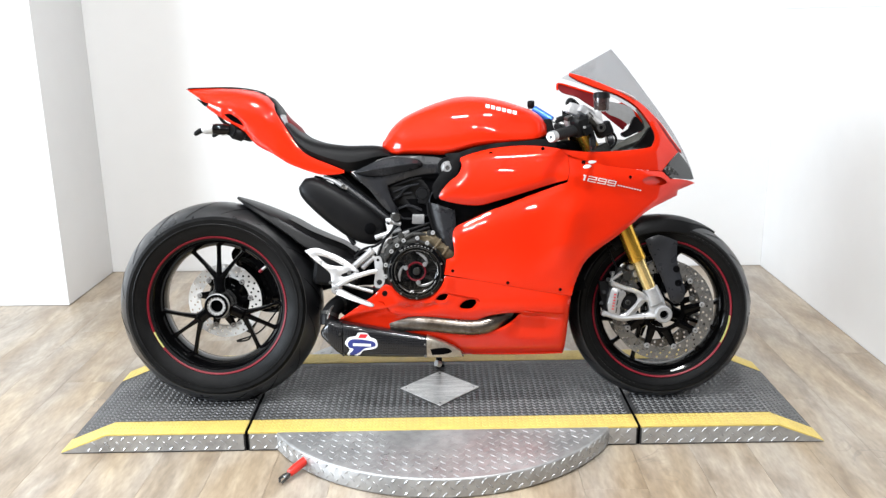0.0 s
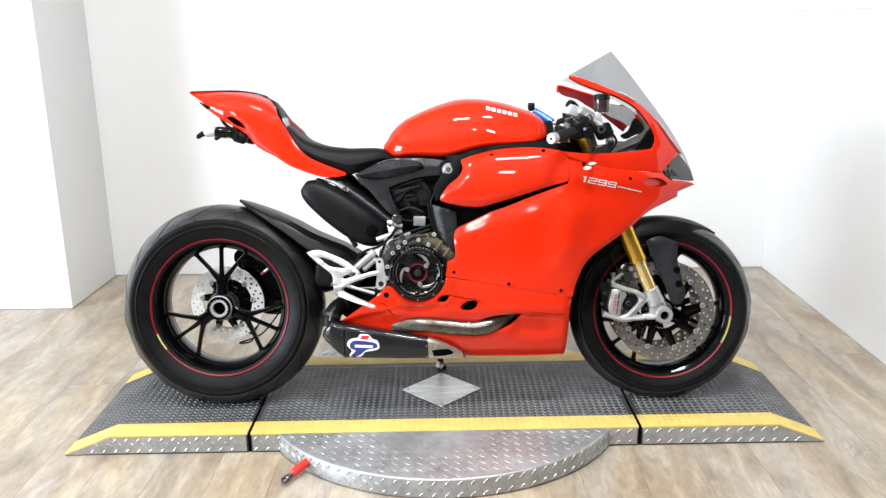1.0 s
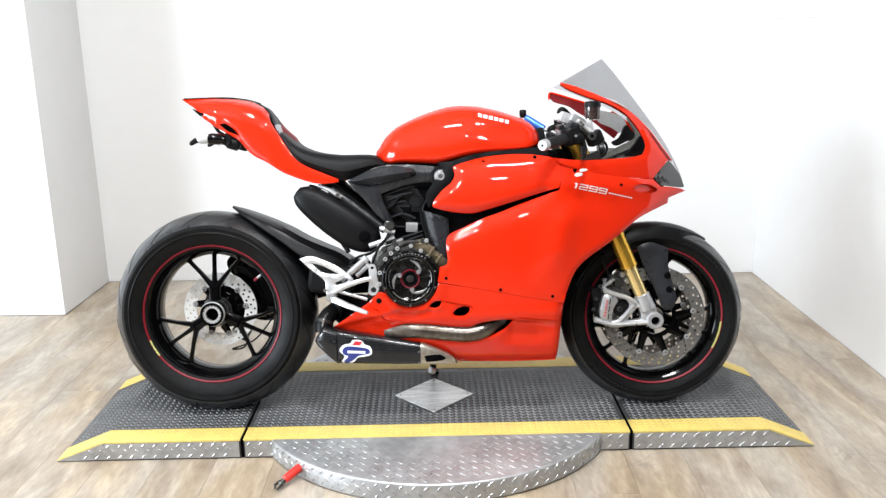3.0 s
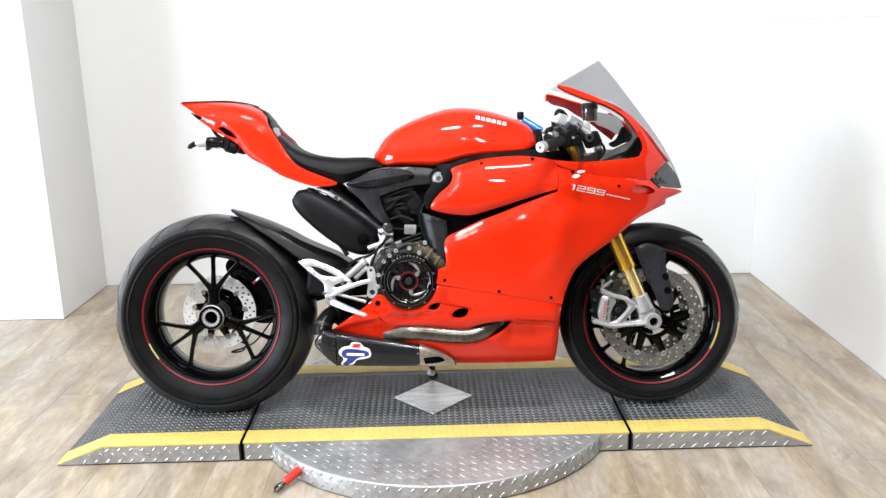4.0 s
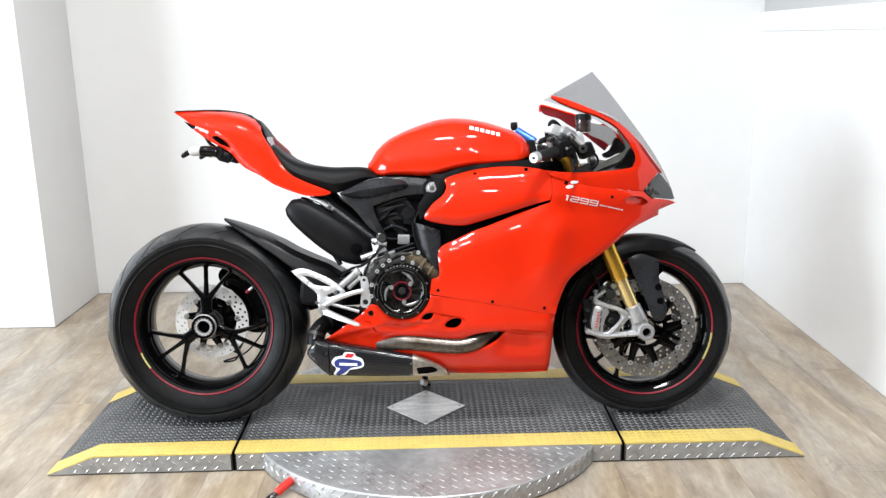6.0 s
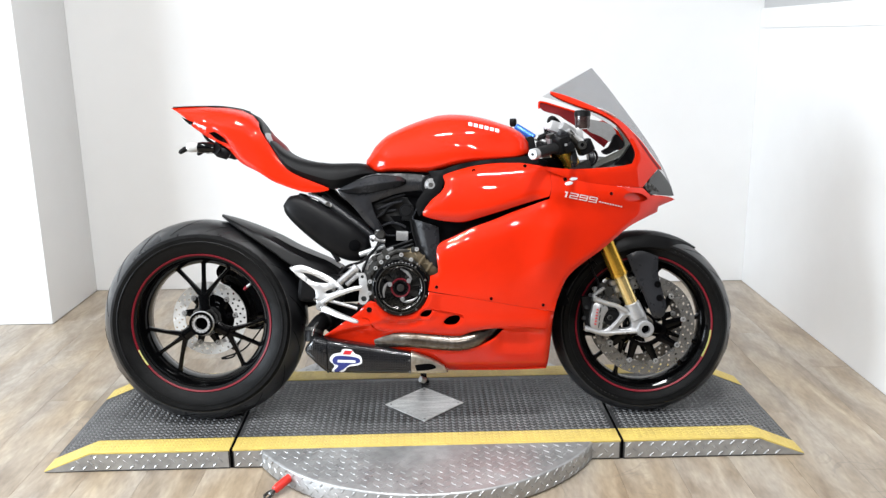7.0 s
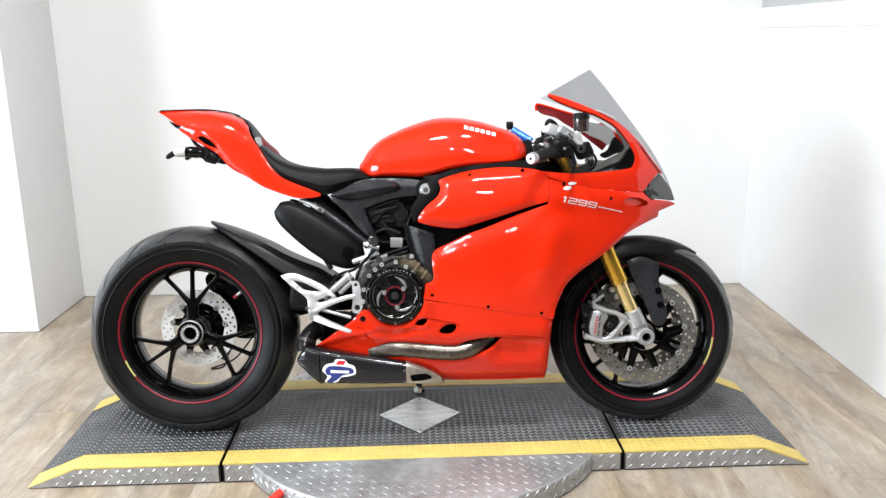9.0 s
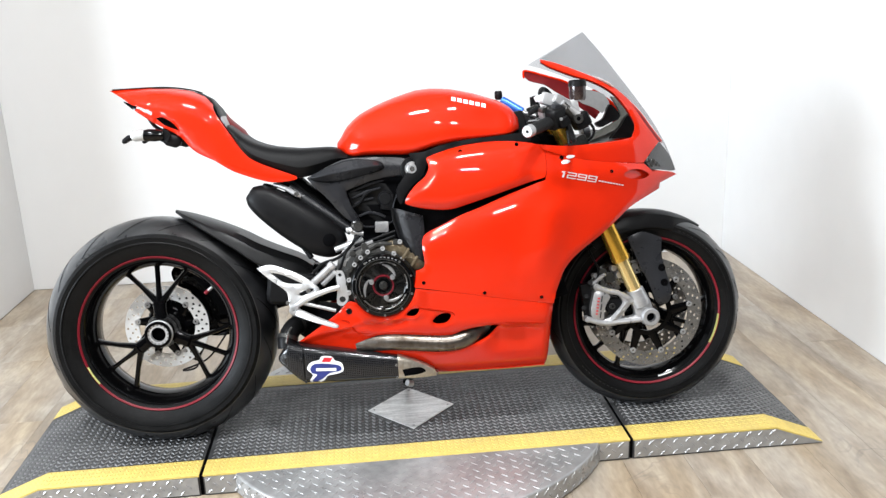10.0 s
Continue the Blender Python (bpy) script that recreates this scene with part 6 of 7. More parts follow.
for pth, r in (([(-0.135, -0.15, 0.590), (-0.15, -0.165, 0.56), (-0.19, -0.17, 0.525), (-0.235, -0.17, 0.510), (-0.262, -0.165, 0.485)], 0.0045), ([(-0.13, -0.16, 0.58), (-0.165, -0.172, 0.545), (-0.185, -0.175, 0.50), (-0.20, -0.17, 0.455)], 0.004), ([(-0.33, -0.06, 0.575), (-0.30, -0.08, 0.56), (-0.27, -0.1, 0.52)], 0.008)):
    part("hose", sweep(spline(pth, 6, False), r, n=8), M_BLACK, BIKE, "thin black rubber hose")

# rear brake master cylinder
for p0, p1, r in (((-0.267, -0.175, 0.455), (-0.206, -0.178, 0.508), 0.0105), ((-0.240, -0.170, 0.452), (-0.200, -0.172, 0.488), 0.0085)):
    cy = part("master_cylinder", rod(p0, p1, r), M_ALU, BIKE, "silver rear brake cylinder")
    part("cylinder_cap", rod(Vector(p0).lerp(Vector(p1), 0.85), Vector(p0).lerp(Vector(p1), 1.02), r * 1.18), M_WHITEALU, cy)

# footrest hanger with heel guard
for side in (1, -1):
    H_O = spline([(-0.414, 0.510), (-0.379, 0.517), (-0.340, 0.5040), (-0.300, 0.486), (-0.2705, 0.4655), (-0.247, 0.441), (-0.262, 0.420), (-0.295, 0.408), (-0.309, 0.388), (-0.325, 0.386), (-0.333, 0.405), (-0.335, 0.437), (-0.355, 0.458), (-0.383, 0.480)], 4, True, (0,))
    H_H = spline([(-0.3785, 0.4965), (-0.3486, 0.4900), (-0.318, 0.4755), (-0.290, 0.4600), (-0.3173, 0.4615), (-0.3463, 0.4680)], 3, True, (0, 3))
    H_G = spline([(-0.304, 0.4335), (-0.284, 0.4425), (-0.2669, 0.4456), (-0.2660, 0.4385), (-0.2949, 0.4265)], 3)
    hang = part("footrest_hanger", skin(H_O, lambda x, z: 0.196 - 0.10 * max(0.0, z - 0.46), 0.010, (H_H, H_G), 0.009, 0.004, 0.006, side), M_WHITEALU, BIKE, "satin silver heel guard and footrest hanger")
    part("footrest", sweep([(-0.318, -side * 0.205, 0.388), (-0.26, -side * 0.235, 0.368), (-0.205, -side * 0.262, 0.352), (-0.198, -side * 0.264, 0.350)], [(0.0115, 0.009), (0.0085, 0.010), (0.006, 0.009), (0.0035, 0.006)], n=10, power=0.7), M_WHITEALU, hang, "knurled silver footrest")
    part("pedal_arm", sweep(spline([(-0.318, -side * 0.20, 0.398), (-0.275, -side * 0.206, 0.423), (-0.22, -side * 0.206, 0.442), (-0.192, -side * 0.20, 0.446)], 4, False), (0.0075, 0.006), n=10), M_WHITEALU, hang, "silver brake pedal arm")
    part("pedal_link", rod((-0.292, -side * 0.20, 0.408), (-0.205, -side * 0.20, 0.382), 0.0052), M_ALU, hang)
    part("hanger_plate", plate(spline([(-0.200, 0.482), (-0.190, 0.490), (-0.178, 0.482), (-0.172, 0.44), (-0.170, 0.41), (-0.185, 0.392), (-0.202, 0.40), (-0.198, 0.44)], 3), -0.188 if side > 0 else 0.182, 0.010, [circle(-0.189, 0.478, 0.005, 12), circle(-0.186, 0.409, 0.009, 14)], step=0.014), M_WHITEALU, hang, "silver mounting plate")
    part("pedal_pivot", lathe([(0.004, -side * 0.218), (0.011, -side * 0.218), (0.014, -side * 0.214), (0.014, -side * 0.19), (0.004, -side * 0.19)], (-0.317, 0, 0.392), 24), M_ALU, hang)
    bolt((-0.277, -side * 0.199, 0.442), 0.006, 0.004, -side, hang)
    bolt((-0.335, -side * 0.199, 0.412), 0.005, 0.004, -side, hang)

# ---- exhaust ----
PIPE = spline([(-0.150, -0.132, 0.272), (-0.10, -0.150, 0.275), (-0.046, -0.164, 0.277), (0.06, -0.171, 0.267), (0.114, -0.171, 0.2655), (0.160, -0.162, 0.276), (0.198, -0.138, 0.296), (0.240, -0.090, 0.322)], 6, False)
pipe = part("exhaust_pipe", sweep(PIPE, [0.0262] * len(PIPE), n=24), M_TITAN, BIKE, "brown heat-tinted titanium exhaust pipe", 60)
for i in (38, 40):
    p, q2 = Vector(PIPE[min(i, len(PIPE) - 2)]), Vector(PIPE[min(i + 1, len(PIPE) - 1)])
    part("weld_bead", sweep([p, p.lerp(q2, 0.3)], 0.0272, n=24), M_TITAN, pipe)
MUF, MP = [(-0.308, 0.175, 0.282, 0.036), (-0.300, 0.1745, 0.2805, 0.041), (-0.21, 0.172, 0.266, 0.045), (-0.12, 0.170, 0.251, 0.045), (-0.040, 0.1695, 0.2365, 0.043)], 0.40
muf = part("silencer", body([(x, a, b, w, -0.142) for x, a, b, w in MUF], 36, MP), M_CARBON, BIKE, "carbon fibre silencer with a bright metal end")
part("end_cap", body([(-0.376, 0.240, 0.252, 0.016, -0.142), (-0.370, 0.232, 0.262, 0.026, -0.142), (-0.346, 0.208, 0.2915, 0.036, -0.142), (-0.340, 0.202, 0.2905, 0.037, -0.142), (-0.325, 0.188, 0.286, 0.0395, -0.142), (-0.306, 0.1745, 0.2825, 0.0415, -0.142)], 32, 0.42), M_CARBON, muf, "dark angular carbon end cap")
part("inlet_cone", body([(-0.043, 0.1680, 0.2395, 0.0450, -0.142), (-0.038, 0.1678, 0.2385, 0.0452, -0.142), (0.006, 0.166, 0.2205, 0.042, -0.138), (0.040, 0.164, 0.203, 0.036, -0.132), (0.060, 0.163, 0.188, 0.028, -0.128), (0.072, 0.162, 0.172, 0.015, -0.125)], 36, MP), M_CONE, muf, "bright titanium cone")
CONE = [(-0.043, 0.1680, 0.2395, 0.0450, 0.142), (-0.038, 0.1678, 0.2385, 0.0452, 0.142), (0.006, 0.166, 0.2205, 0.042, 0.138), (0.040, 0.164, 0.203, 0.036, 0.132), (0.060, 0.163, 0.188, 0.028, 0.128)]


def cone_y(x, z):
    zc, hh = table(x, [(q[0], (q[1] + q[2]) / 2) for q in CONE]), table(x, [(q[0], (q[2] - q[1]) / 2) for q in CONE])
    k = min(0.999, abs(z - zc) / hh) ** (1 / MP)
    return table(x, [(q[0], q[4]) for q in CONE]) + table(x, [(q[0], q[3]) for q in CONE]) * (1 - k * k) ** (MP / 2)


# Opening drawn as a near-black patch laid on the cone
part("cone_port", skin(spline([(-0.032, 0.198), (-0.008, 0.2005), (0.016, 0.200), (0.030, 0.193), (0.034, 0.184), (0.010, 0.180), (-0.026, 0.179)], 3, True, (0, 6)), lambda x, z: cone_y(x, z) + 0.0008, 0.002, (), 0.006, 0, 0), M_DEEP, muf, "near-black patch for the opening in the cone")
for z in (0.212, 0.176):
    bolt((-0.047, -0.186, z), 0.004, 0.003, -1, muf)
for z in (0.248, 0.182):
    bolt((-0.312 + (0.01 if z < 0.2 else 0), -0.184, z), 0.0038, 0.003, -1, muf, M_ALU_D)
part("tail_pipe_bend", sweep(spline([(-0.30, -0.06, 0.33), (-0.33, -0.10, 0.325), (-0.35, -0.13, 0.30), (-0.352, -0.14, 0.27)], 5, False), 0.027, n=16), M_BLACK, BIKE, "sooty black exhaust link pipe")
for p0, p1 in (((-0.318, -0.086, 0.3285), (-0.324, -0.092, 0.3275)), ((-0.349, -0.128, 0.302), (-0.3515, -0.133, 0.293))):
    part("pipe_clamp", sweep([p0, p1], 0.0296, n=20), M_ALU_D, BIKE, "dull steel exhaust clamp")
part("clamp_spring", sweep(spline([(-0.333, -0.128, 0.332), (-0.345, -0.150, 0.318), (-0.352, -0.166, 0.292)], 5, False), 0.0036, n=8), M_STEEL, BIKE, "short steel exhaust spring")
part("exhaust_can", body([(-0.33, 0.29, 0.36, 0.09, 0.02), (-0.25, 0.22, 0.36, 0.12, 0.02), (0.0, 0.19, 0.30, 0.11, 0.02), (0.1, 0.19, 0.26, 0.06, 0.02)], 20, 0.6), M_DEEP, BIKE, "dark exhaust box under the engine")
# silencer badge, plain shapes
tag = spline([(-0.297, 0.218), (-0.286, 0.236), (-0.262, 0.242), (-0.255, 0.252), (-0.228, 0.250), (-0.218, 0.238), (-0.200, 0.230), (-0.196, 0.208), (-0.215, 0.200), (-0.240, 0.196), (-0.252, 0.182), (-0.275, 0.174), (-0.292, 0.182), (-0.282, 0.200)], 3)


def muf_y(x, z):
    zc = (table(x, [(a, (b + c) / 2) for a, b, c, _ in MUF]))
    hh = (table(x, [(a, (c - b) / 2) for a, b, c, _ in MUF]))
    s = min(0.999, abs(z - zc) / hh) ** (1 / MP)
    return 0.142 + table(x, [(a, w) for a, _, _, w in MUF]) * (1 - s * s) ** (MP / 2)


badge = part("badge", skin(tag, lambda x, z: muf_y(x, z) + 0.001, 0.001, (), 0.008, 0, 0), M_WSTICK, muf, "white-edged navy and red emblem sticker")
navy = spline([(-0.288, 0.220), (-0.272, 0.232), (-0.225, 0.228), (-0.205, 0.222), (-0.204, 0.209), (-0.235, 0.203), (-0.252, 0.190), (-0.272, 0.180), (-0.284, 0.184), (-0.270, 0.200), (-0.284, 0.206)], 3)
part("badge_field", skin(navy, lambda x, z: muf_y(x, z) + 0.0018, 0.001, (), 0.008, 0, 0), M_NAVY, badge)
part("badge_bar", skin([(-0.272, 0.211), (-0.216, 0.209), (-0.216, 0.217), (-0.272, 0.219)], lambda x, z: muf_y(x, z) + 0.0026, 0.001, (), 0.008, 0, 0), M_WSTICK, badge)
part("badge_flash", skin([(-0.256, 0.236), (-0.232, 0.235), (-0.224, 0.247), (-0.248, 0.248)], lambda x, z: muf_y(x, z) + 0.0018, 0.001, (), 0.008, 0, 0), M_REDTAG, badge)

# side stand
stand = part("side_stand", rod((-0.02, 0.10, 0.26), (-0.012, 0.235, 0.052), 0.011), M_BLACK, BIKE, "black side stand on the far side, down")
part("stand_foot", block((-0.010, 0.246, 0.044), (0.034, 0.03, 0.012), (9, 0, 0), 0.004), M_BLACK, stand)
peg = part("lower_bracket", rod((-0.008, -0.06, 0.150), (-0.012, -0.02, 0.108), 0.006), M_BLACK, BIKE, "small black bracket below the belly")
part("bracket_tip", rod((-0.018, -0.062, 0.124), (-0.004, -0.050, 0.116), 0.010), M_WHITEALU, peg)

# ---- cockpit ----
bar = part("right_handlebar", rod((0.455, -0.115, 0.872), (0.330, -0.296, 0.846), 0.011), M_BLACK, BIKE, "black clip-on handlebar with controls")
g0, g1 = Vector((0.415, -0.175, 0.868)), Vector((0.335, -0.290, 0.846))
part("grip", sweep([g0, g0.lerp(g1, 0.06), g0.lerp(g1, 0.10), g0.lerp(g1, 0.95), g1], [0.020, 0.020, 0.0165, 0.0165, 0.0155], n=20), M_RUBBER, bar, "black ribbed rubber grip")
part("bar_end", lathe([(0.0045, -0.014), (0.014, -0.014), (0.0165, -0.010), (0.0165, 0.008), (0.0045, 0.008)], (0, 0, 0), 24), M_ALU, bar, "bright aluminium bar end").matrix_local = look(g1, g1 + (g1 - g0)) @ pose(0, 0, 0, 90, 0, 0)
part("switch_pod", block((0.425, -0.165, 0.880), (0.055, 0.060, 0.060), (10, -18, 30), 0.018, seg=3), M_BLACK, bar, "black switch housing")
part("perch", block((0.505, -0.150, 0.868), (0.048, 0.045, 0.044), (0, -25, 10), 0.014, seg=3), M_BLACK, bar)
part("clamp", block((0.419, -0.138, 0.930), (0.046, 0.034, 0.034), (0, 18, 12), 0.009), M_WHITEALU, bar, "bright bar clamp")
part("throttle_cable", sweep(spline([(0.405, -0.15, 0.925), (0.398, -0.13, 0.948), (0.412, -0.10, 0.962), (0.436, -0.08, 0.945), (0.455, -0.07, 0.90)], 5, False), 0.007, n=8), M_BLACK, bar)
part("pod_button", block((0.395, -0.178, 0.902), (0.022, 0.018, 0.014), (10, -18, 30), 0.004), M_ALU_D, bar)
part("pod_side", block((0.400, -0.170, 0.892), (0.03, 0.02, 0.022), (10, -30, 30), 0.004), M_ALU, bar)
part("switch_ridge", block((0.437, -0.178, 0.902), (0.040, 0.022, 0.014), (10, 25, 30), 0.005), M_GREY, bar)
part("switch_lower", block((0.448, -0.172, 0.866), (0.034, 0.040, 0.028), (0, -30, 20), 0.010, seg=3), M_BLACK, bar)
part("pod_screw", rod((0.418, -0.196, 0.886), (0.419, -0.200, 0.886), 0.0042), M_ALU, bar)
part("pod_screw", rod((0.440, -0.196, 0.874), (0.441, -0.200, 0.874), 0.0042), M_ALU, bar)
part("lever_stub", sweep([(0.362, -0.14, 0.894), (0.376, -0.15, 0.902), (0.392, -0.15, 0.912)], [0.006, 0.008, 0.006], n=8), M_BLACK, bar)
part("clamp_top", block((0.398, -0.135, 0.938), (0.030, 0.030, 0.016), (0, -25, 15), 0.005), M_WSTICK, bar, "pale plastic cap")
mast = part("brake_master", rod((0.455, -0.165, 0.905), (0.505, -0.150, 0.870), 0.016), M_ALU_D, BIKE, "grey radial brake master cylinder")
part("master_body", block((0.452, -0.150, 0.922), (0.050, 0.032, 0.026), (0, 30, 15), 0.008, seg=2), M_ALU, mast)
part("master_strut", rod((0.452, -0.168, 0.920), (0.496, -0.172, 0.884), 0.0095), M_ALU, mast, "bright cast strut")
part("master_rib", block((0.470, -0.176, 0.905), (0.040, 0.006, 0.006), (0, 46, 0), 0.002), M_ALU_D, mast)
part("hose_union", lathe([(0.006, -0.182), (0.0125, -0.182), (0.014, -0.178), (0.014, -0.15), (0.006, -0.15)], (0.4932, 0, 0.8732), 24), M_ALU_D, mast, "grey ring union")
part("union_core", rod((0.4932, -0.16, 0.8732), (0.4932, -0.180, 0.8732), 0.0062), M_DEEP, mast)
part("master_nut", rod((0.500, -0.166, 0.876), (0.506, -0.174, 0.872), 0.011), M_BLACK, mast)
part("lever", sweep(spline([(0.470, -0.14, 0.86), (0.468, -0.19, 0.835), (0.460, -0.24, 0.822), (0.452, -0.29, 0.815)], 4, False), [(0.009, 0.006)] * 12 + [(0.006, 0.005)], (0, 0, 1), n=10), M_BLACK, mast, "black brake lever")
part("lever_pivot", rod((0.462, -0.185, 0.842), (0.466, -0.188, 0.805), 0.0075), M_BLACK, mast)
res = part("fluid_reservoir", lathe([(0.0005, 0.924), (0.019, 0.924), (0.0225, 0.930), (0.0235, 0.962), (0.0005, 0.962)], (0.499, -0.150, 0), 28, False, axis="z"), M_RESERV, BIKE, "smoky brake fluid reservoir with black cap")
part("reservoir_cap", lathe([(0.0005, 0.980), (0.022, 0.980), (0.0248, 0.977), (0.0252, 0.962), (0.0005, 0.962)], (0.499, -0.150, 0), 28, False, axis="z"), M_BLACK, res)
part("reservoir_bracket", block((0.489, -0.160, 0.905), (0.020, 0.010, 0.046), (0, -12, 0), 0.003), M_WHITEALU, res, "bright bracket")
lb = part("left_handlebar", rod((0.455, 0.115, 0.872), (0.330, 0.296, 0.846), 0.011), M_BLACK, BIKE, "black clip-on handlebar with controls")
part("grip", rod((0.415, 0.175, 0.868), (0.335, 0.290, 0.846), 0.0165), M_RUBBER, lb, "black ribbed rubber grip")
part("switch_pod", block((0.428, 0.160, 0.874), (0.055, 0.055, 0.058), (-10, -18, -30), 0.012, seg=3), M_BLACK, lb)
part("clutch_lever", sweep(spline([(0.470, 0.14, 0.86), (0.468, 0.19, 0.845), (0.452, 0.29, 0.830)], 4, False), (0.007, 0.005), (0, 0, 1), n=10), M_BLACK, lb)
part("left_reservoir", lathe([(0.0005, 0.915), (0.015, 0.915), (0.016, 0.95), (0.0005, 0.955)], (0.43, 0.13, 0), 20, False, axis="z"), M_BLACK, lb)
part("ignition_barrel", rod((0.405, 0, 0.890), (0.395, 0, 0.918), 0.018), M_ALU_D, BIKE, "grey ignition lock")
damper = part("steering_damper", rod((0.305, -0.01, 0.940), (0.362, -0.03, 0.902), 0.013), M_BLUE, BIKE, "blue anodised steering damper with black knob")
part("damper_knob", lathe([(0.0005, 0.014), (0.009, 0.014), (0.0115, 0.010), (0.0115, -0.004), (0.008, -0.012), (0.0005, -0.012)], (0.297, -0.008, 0.953), 18, False, axis="z"), M_BLACK, damper)
part("damper_rod", rod((0.362, -0.03, 0.902), (0.40, -0.05, 0.888), 0.006), M_ALU, damper)
# Inner face of the far ear, drawn already shaded
inner = part("inner_cowl", skin(spline([(0.399, 1.027), (0.411, 1.034), (0.4846, 1.010), (0.527, 0.994), (0.560, 0.975), (0.600, 0.945), (0.648, 0.905), (0.624, 0.874), (0.591, 0.900), (0.552, 0.932), (0.527, 0.948), (0.494, 0.968), (0.465, 0.987), (0.416, 1.002)], 3, True, (6, 7)), flat(0.155), 0.004, (), 0.02, 0.002, 0.004, -1), M_RED_SHADE, BIKE, "far fairing ear, shaded by a darker red")
# Added grey panel stands in for the wall seen through the tinted screen
part("inner_pane", skin(spline([(0.556, 0.968), (0.605, 0.9575), (0.634, 0.9465), (0.651, 0.9145), (0.627, 0.8897), (0.599, 0.909), (0.5546, 0.9303)], 3, True, (0, 2, 4)), flat(0.078), 0.003, (), 0.02, 0.001, 0.002, -1), M_STAY, inner, "grey panel for the wall seen through the screen")
part("cowl_edge", sweep(spline([(0.4015, 0.150, 1.010), (0.4005, 0.150, 1.024), (0.411, 0.150, 1.032), (0.4846, 0.150, 1.0095), (0.527, 0.150, 0.996), (0.560, 0.150, 0.977)], 4, False), (0.0035, 0.004), n=8), M_RED, inner, "glossy red rim of the far ear")
stay = part("nose_stay", skin(spline([(0.638, 0.914), (0.662, 0.893), (0.668, 0.872), (0.638, 0.859), (0.609, 0.847), (0.594, 0.860), (0.619, 0.875)], 3), flat(0.05), 0.02, (), 0.02, 0.003, 0.006, -1), M_BLACK, BIKE, "black fairing stay inside the nose")
part("stay_arm", skin(spline([(0.641, 0.937), (0.660, 0.926), (0.703, 0.869), (0.682, 0.858), (0.645, 0.835), (0.564, 0.806), (0.542, 0.808), (0.626, 0.850), (0.669, 0.877)], 3, True, (0, 5, 6)), flat(0.04), 0.02, (), 0.02, 0.003, 0.006, -1), M_STAYD, stay, "grey-green stay arm")
part("stay_gusset", skin([(0.628, 0.812), (0.660, 0.848), (0.676, 0.874), (0.700, 0.890), (0.722, 0.850), (0.716, 0.812)], flat(0.02), 0.03, (), 0.02, 0.003, 0.006, -1), M_BLACK, stay)
part("nose_liner", skin(spline([(0.545, 0.846), (0.588, 0.8415), (0.638, 0.8405), (0.6885, 0.863), (0.708, 0.861), (0.700, 0.820), (0.638, 0.806), (0.555, 0.800)], 3, True, (0, 4, 7)), flat(0.055), 0.004, (), 0.02, 0.003, 0.006, -1), M_STAY, stay, "grey liner inside the nose")
part("nose_tray", block((0.575, 0.0, 0.792), (0.17, 0.20, 0.012), (0, -6, 0), 0.004), M_STAYD, BIKE, "grey tray inside the nose")
part("clutch_cap", rod((0.535, -0.04, 0.835), (0.555, -0.04, 0.838), 0.022), M_GREY, BIKE)
# damper hose loop
part("brake_hose", sweep(spline([(0.505, -0.15, 0.865), (0.535, -0.14, 0.858), (0.548, -0.13, 0.835), (0.535, -0.12, 0.812), (0.51, -0.11, 0.80)], 5, False), 0.004, n=8), M_BLACK, BIKE, "thin black brake hose")

# ---- tail tidy with indicators ----
tidy = part("tail_tidy", sweep([(-0.66, 0, 0.905), (-0.668, 0, 0.895), (-0.66, 0, 0.875), (-0.635, 0, 0.862)], [(0.012, 0.03), (0.012, 0.03), (0.014, 0.035), (0.016, 0.03)], n=10), M_BLACK, BIKE, "black tail tidy bracket")
for side in (1, -1):
    stalk = part("indicator", sweep([(-0.640, -side * 0.03, 0.876), (-0.648, -side * 0.07, 0.880), (-0.652, -side * 0.095, 0.883)], [0.012, 0.014, 0.018], (0, 0, 1), n=12), M_BLACK, tidy, "black indicator with a pale lens")
    part("lens", sweep([(-0.703, -side * 0.098, 0.887), (-0.712, -side * 0.099, 0.887), (-0.730, -side * 0.101, 0.885), (-0.738, -side * 0.102, 0.882)], [0.0150, 0.0160, 0.0150, 0.009], n=14), M_LAMPW, stalk, "white lens")
    part("lens_collar", sweep([(-0.652, -side * 0.096, 0.884), (-0.672, -side * 0.097, 0.885), (-0.690, -side * 0.098, 0.886), (-0.704, -side * 0.098, 0.886)], [0.013, 0.0175, 0.0175, 0.0155], n=14), M_GLOSSBLACK, stalk)
    part("lens_tip", sweep([(-0.736, -side * 0.10, 0.883), (-0.746, -side * 0.101, 0.880), (-0.758, -side * 0.102, 0.872), (-0.762, -side * 0.102, 0.868)], [0.009, 0.0085, 0.0075, 0.004], n=12), M_BLACK, stalk)
    part("rear_lamp_box", sweep([(-0.655, -side * 0.065, 0.878), (-0.645, -side * 0.068, 0.874), (-0.622, -side * 0.068, 0.866), (-0.612, -side * 0.066, 0.862)], [(0.014, 0.016), (0.020, 0.018), (0.019, 0.018), (0.010, 0.012)], n=14, power=0.7), M_BLACK, tidy)
part("plate_arm", sweep(spline([(-0.705, -0.02, 0.932), (-0.690, -0.03, 0.912), (-0.672, -0.03, 0.900)], 4, False), (0.005, 0.012), n=8), M_BLACK, tidy)

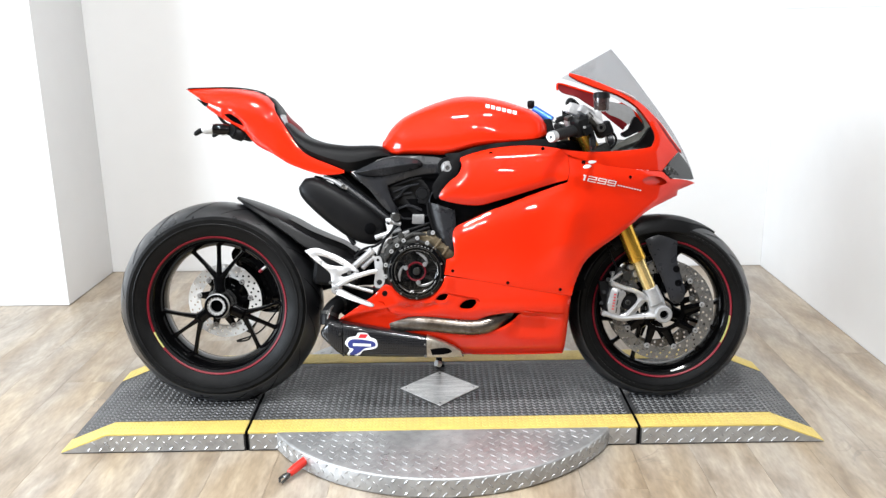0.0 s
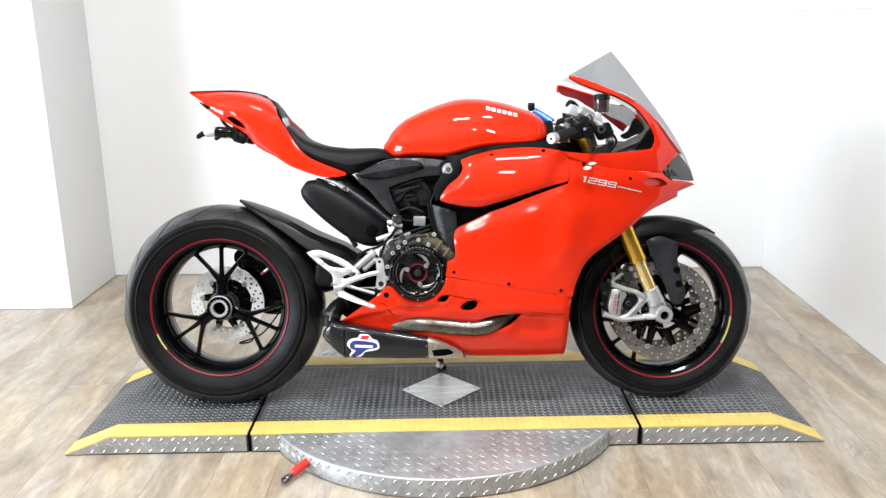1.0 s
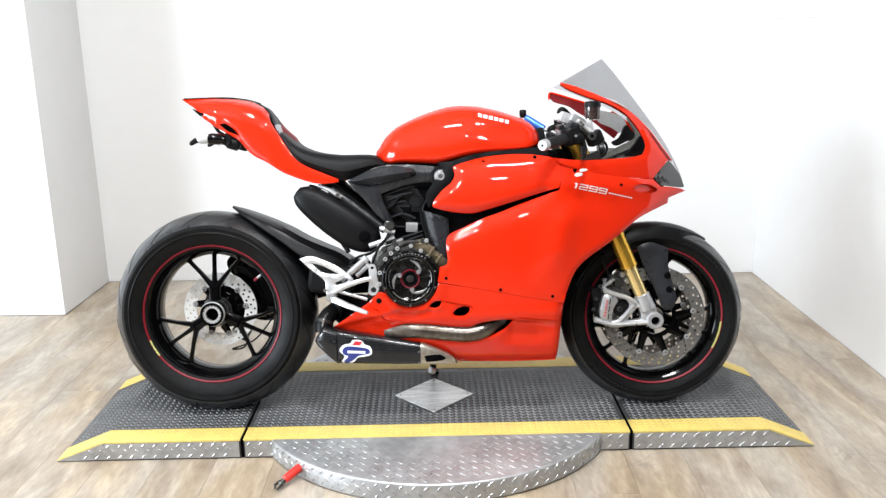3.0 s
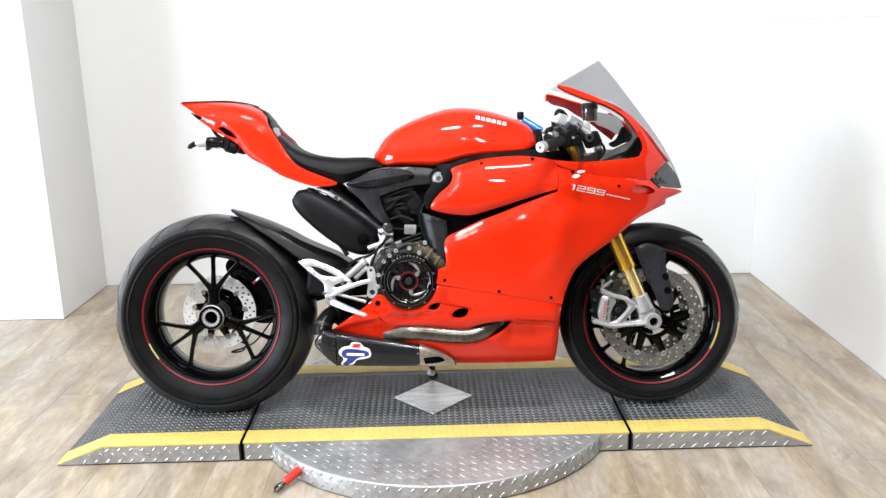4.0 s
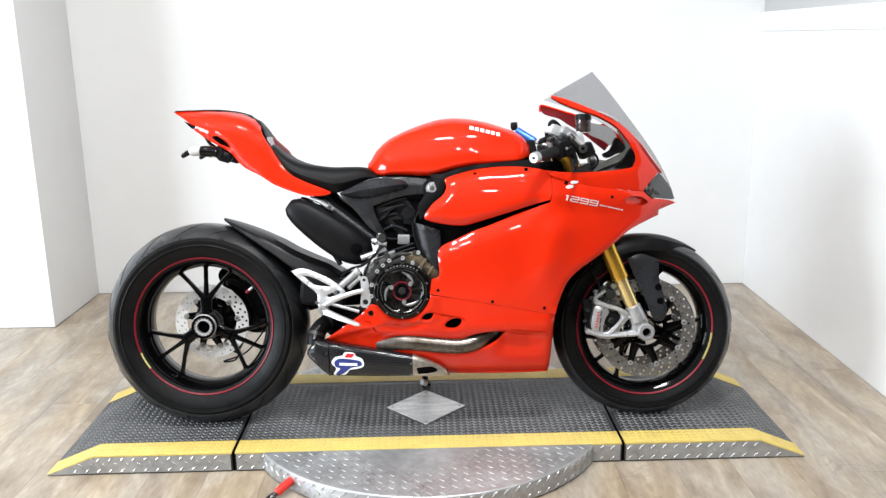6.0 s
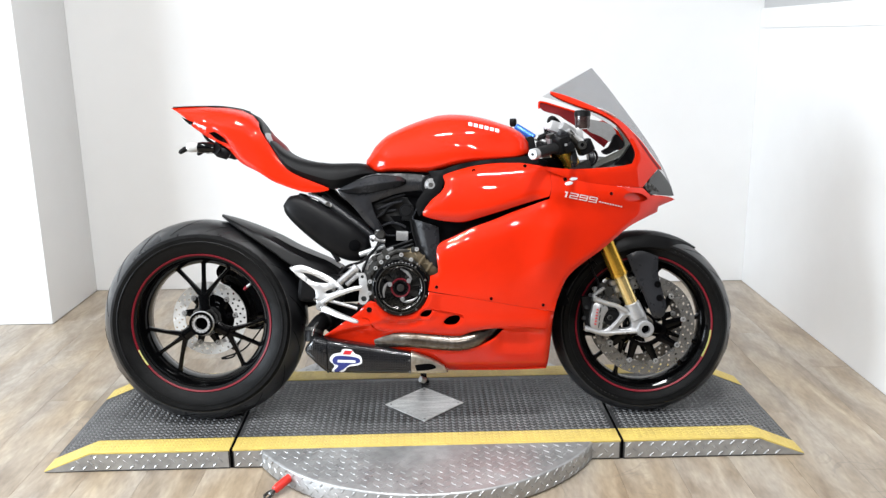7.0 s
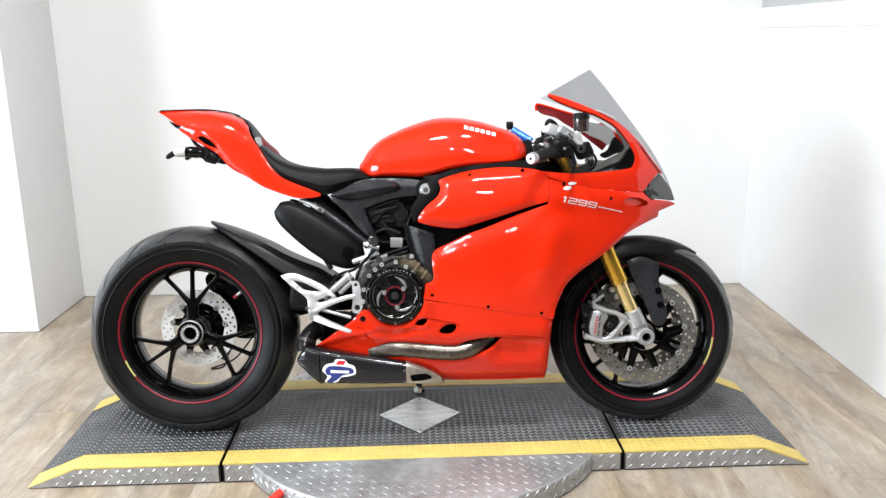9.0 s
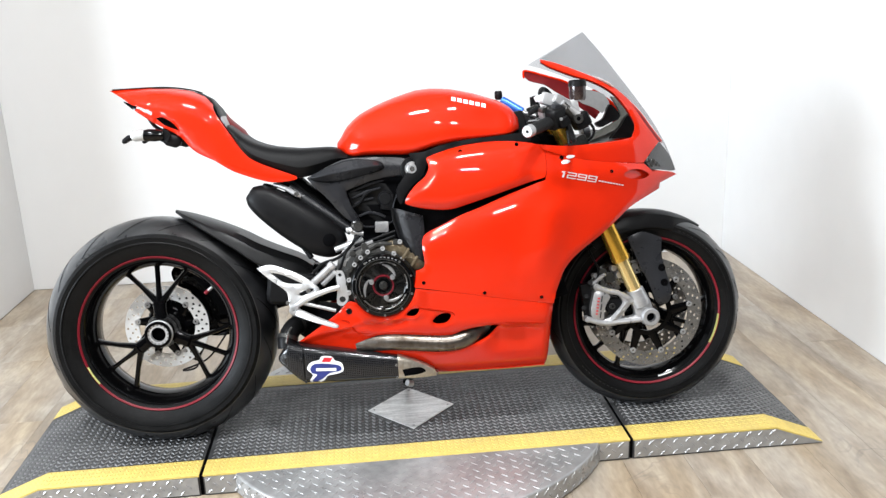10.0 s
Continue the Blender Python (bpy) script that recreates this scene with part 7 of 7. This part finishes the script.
# model figures on the fairing: wide square digits built from strokes
DIGIT = {"1": [(0.30, 0, 0.72, 1), (0.0, 0.78, 0.30, 1)], "2": [(0, 0.84, 1, 1), (0.87, 0.58, 1, 0.84), (0, 0.42, 1, 0.58), (0, 0.16, 0.13, 0.42), (0, 0, 1, 0.16)], "9": [(0, 0.84, 1, 1), (0, 0.58, 0.13, 0.84), (0, 0.42, 0.87, 0.58), (0.87, 0.16, 1, 0.84), (0, 0, 1, 0.16)]}


def figures(text, x, z, height, slope, lean, yfun, parent):
    bm, u = bmesh.new(), 0.0
    ca, sa = math.cos(slope), math.sin(slope)
    for ch in text:
        w = 0.0125 if ch == "1" else 0.0270
        for a0, b0, a1, b1 in DIGIT[ch]:
            quad = []
            for a, b in ((a0, b0), (a1, b0), (a1, b1), (a0, b1)):
                du, dv = u + a * w + lean * b * height, b * height
                quad.append((x + du * ca - dv * sa, z + du * sa + dv * ca))
            skin(quad, lambda p, q: yfun(p, q) + 0.0016, 0.001, (), 0.008, 0, 0, 1, bm)
        u += w + 0.0042
    return part("figures", bm, M_DECAL, parent, "white square model figures")


fair = [o for o in BIKE.children if o.name.startswith("side_fairing")][0]
figures("1299", 0.431, 0.7165, 0.0172, -0.206, 0.12, fairing_w, fair)
for k in range(9):
    x, z = 0.543 + 0.0090 * k, 0.6990 - 0.0021 * k
    part("script_mark", skin([(x, z - 0.0014), (x + 0.0068, z - 0.0030), (x + 0.0073, z + 0.0004), (x + 0.0005, z + 0.0020)], lambda a, b: fairing_w(a, b) + 0.0014, 0.001, (), 0.006, 0, 0), M_DECAL, fair)

# ---- floor boards ----
PW, PL = 0.18, 1.22
bm = block((0, 0, 0), (PW - 0.0005, PL - 0.0006, 0.006), bevel=0.0004, seg=1)
board_mesh = bpy.data.meshes.new("plank")
bm.to_mesh(board_mesh)
bm.free()
board_mesh.materials.append(M_PLANK)
x = X_R - PW / 2 - 0.002
row = 0
while x > X_FAR + PW / 2:
    y = Y_B - 0.004 - PL * (0.5 - (row * 0.37) % 1.0 * 0.9)
    while y > -3.7:
        lo, hi = max(-9, y - PL / 2), min(Y_B - 0.004, y + PL / 2)
        if not (x < X_L and lo > Y_P):
            if x - PW / 2 < X_L and hi > Y_P - 0.004:
                hi = Y_P - 0.004
            ob = new("plank", board_mesh)
            ob.scale = (1, (hi - lo) / PL, 1)
            ob.location = (x, (lo + hi) / 2, GZ - 0.003)
            ob.parent = FLOOR
        y -= PL
    x -= PW
    row += 1
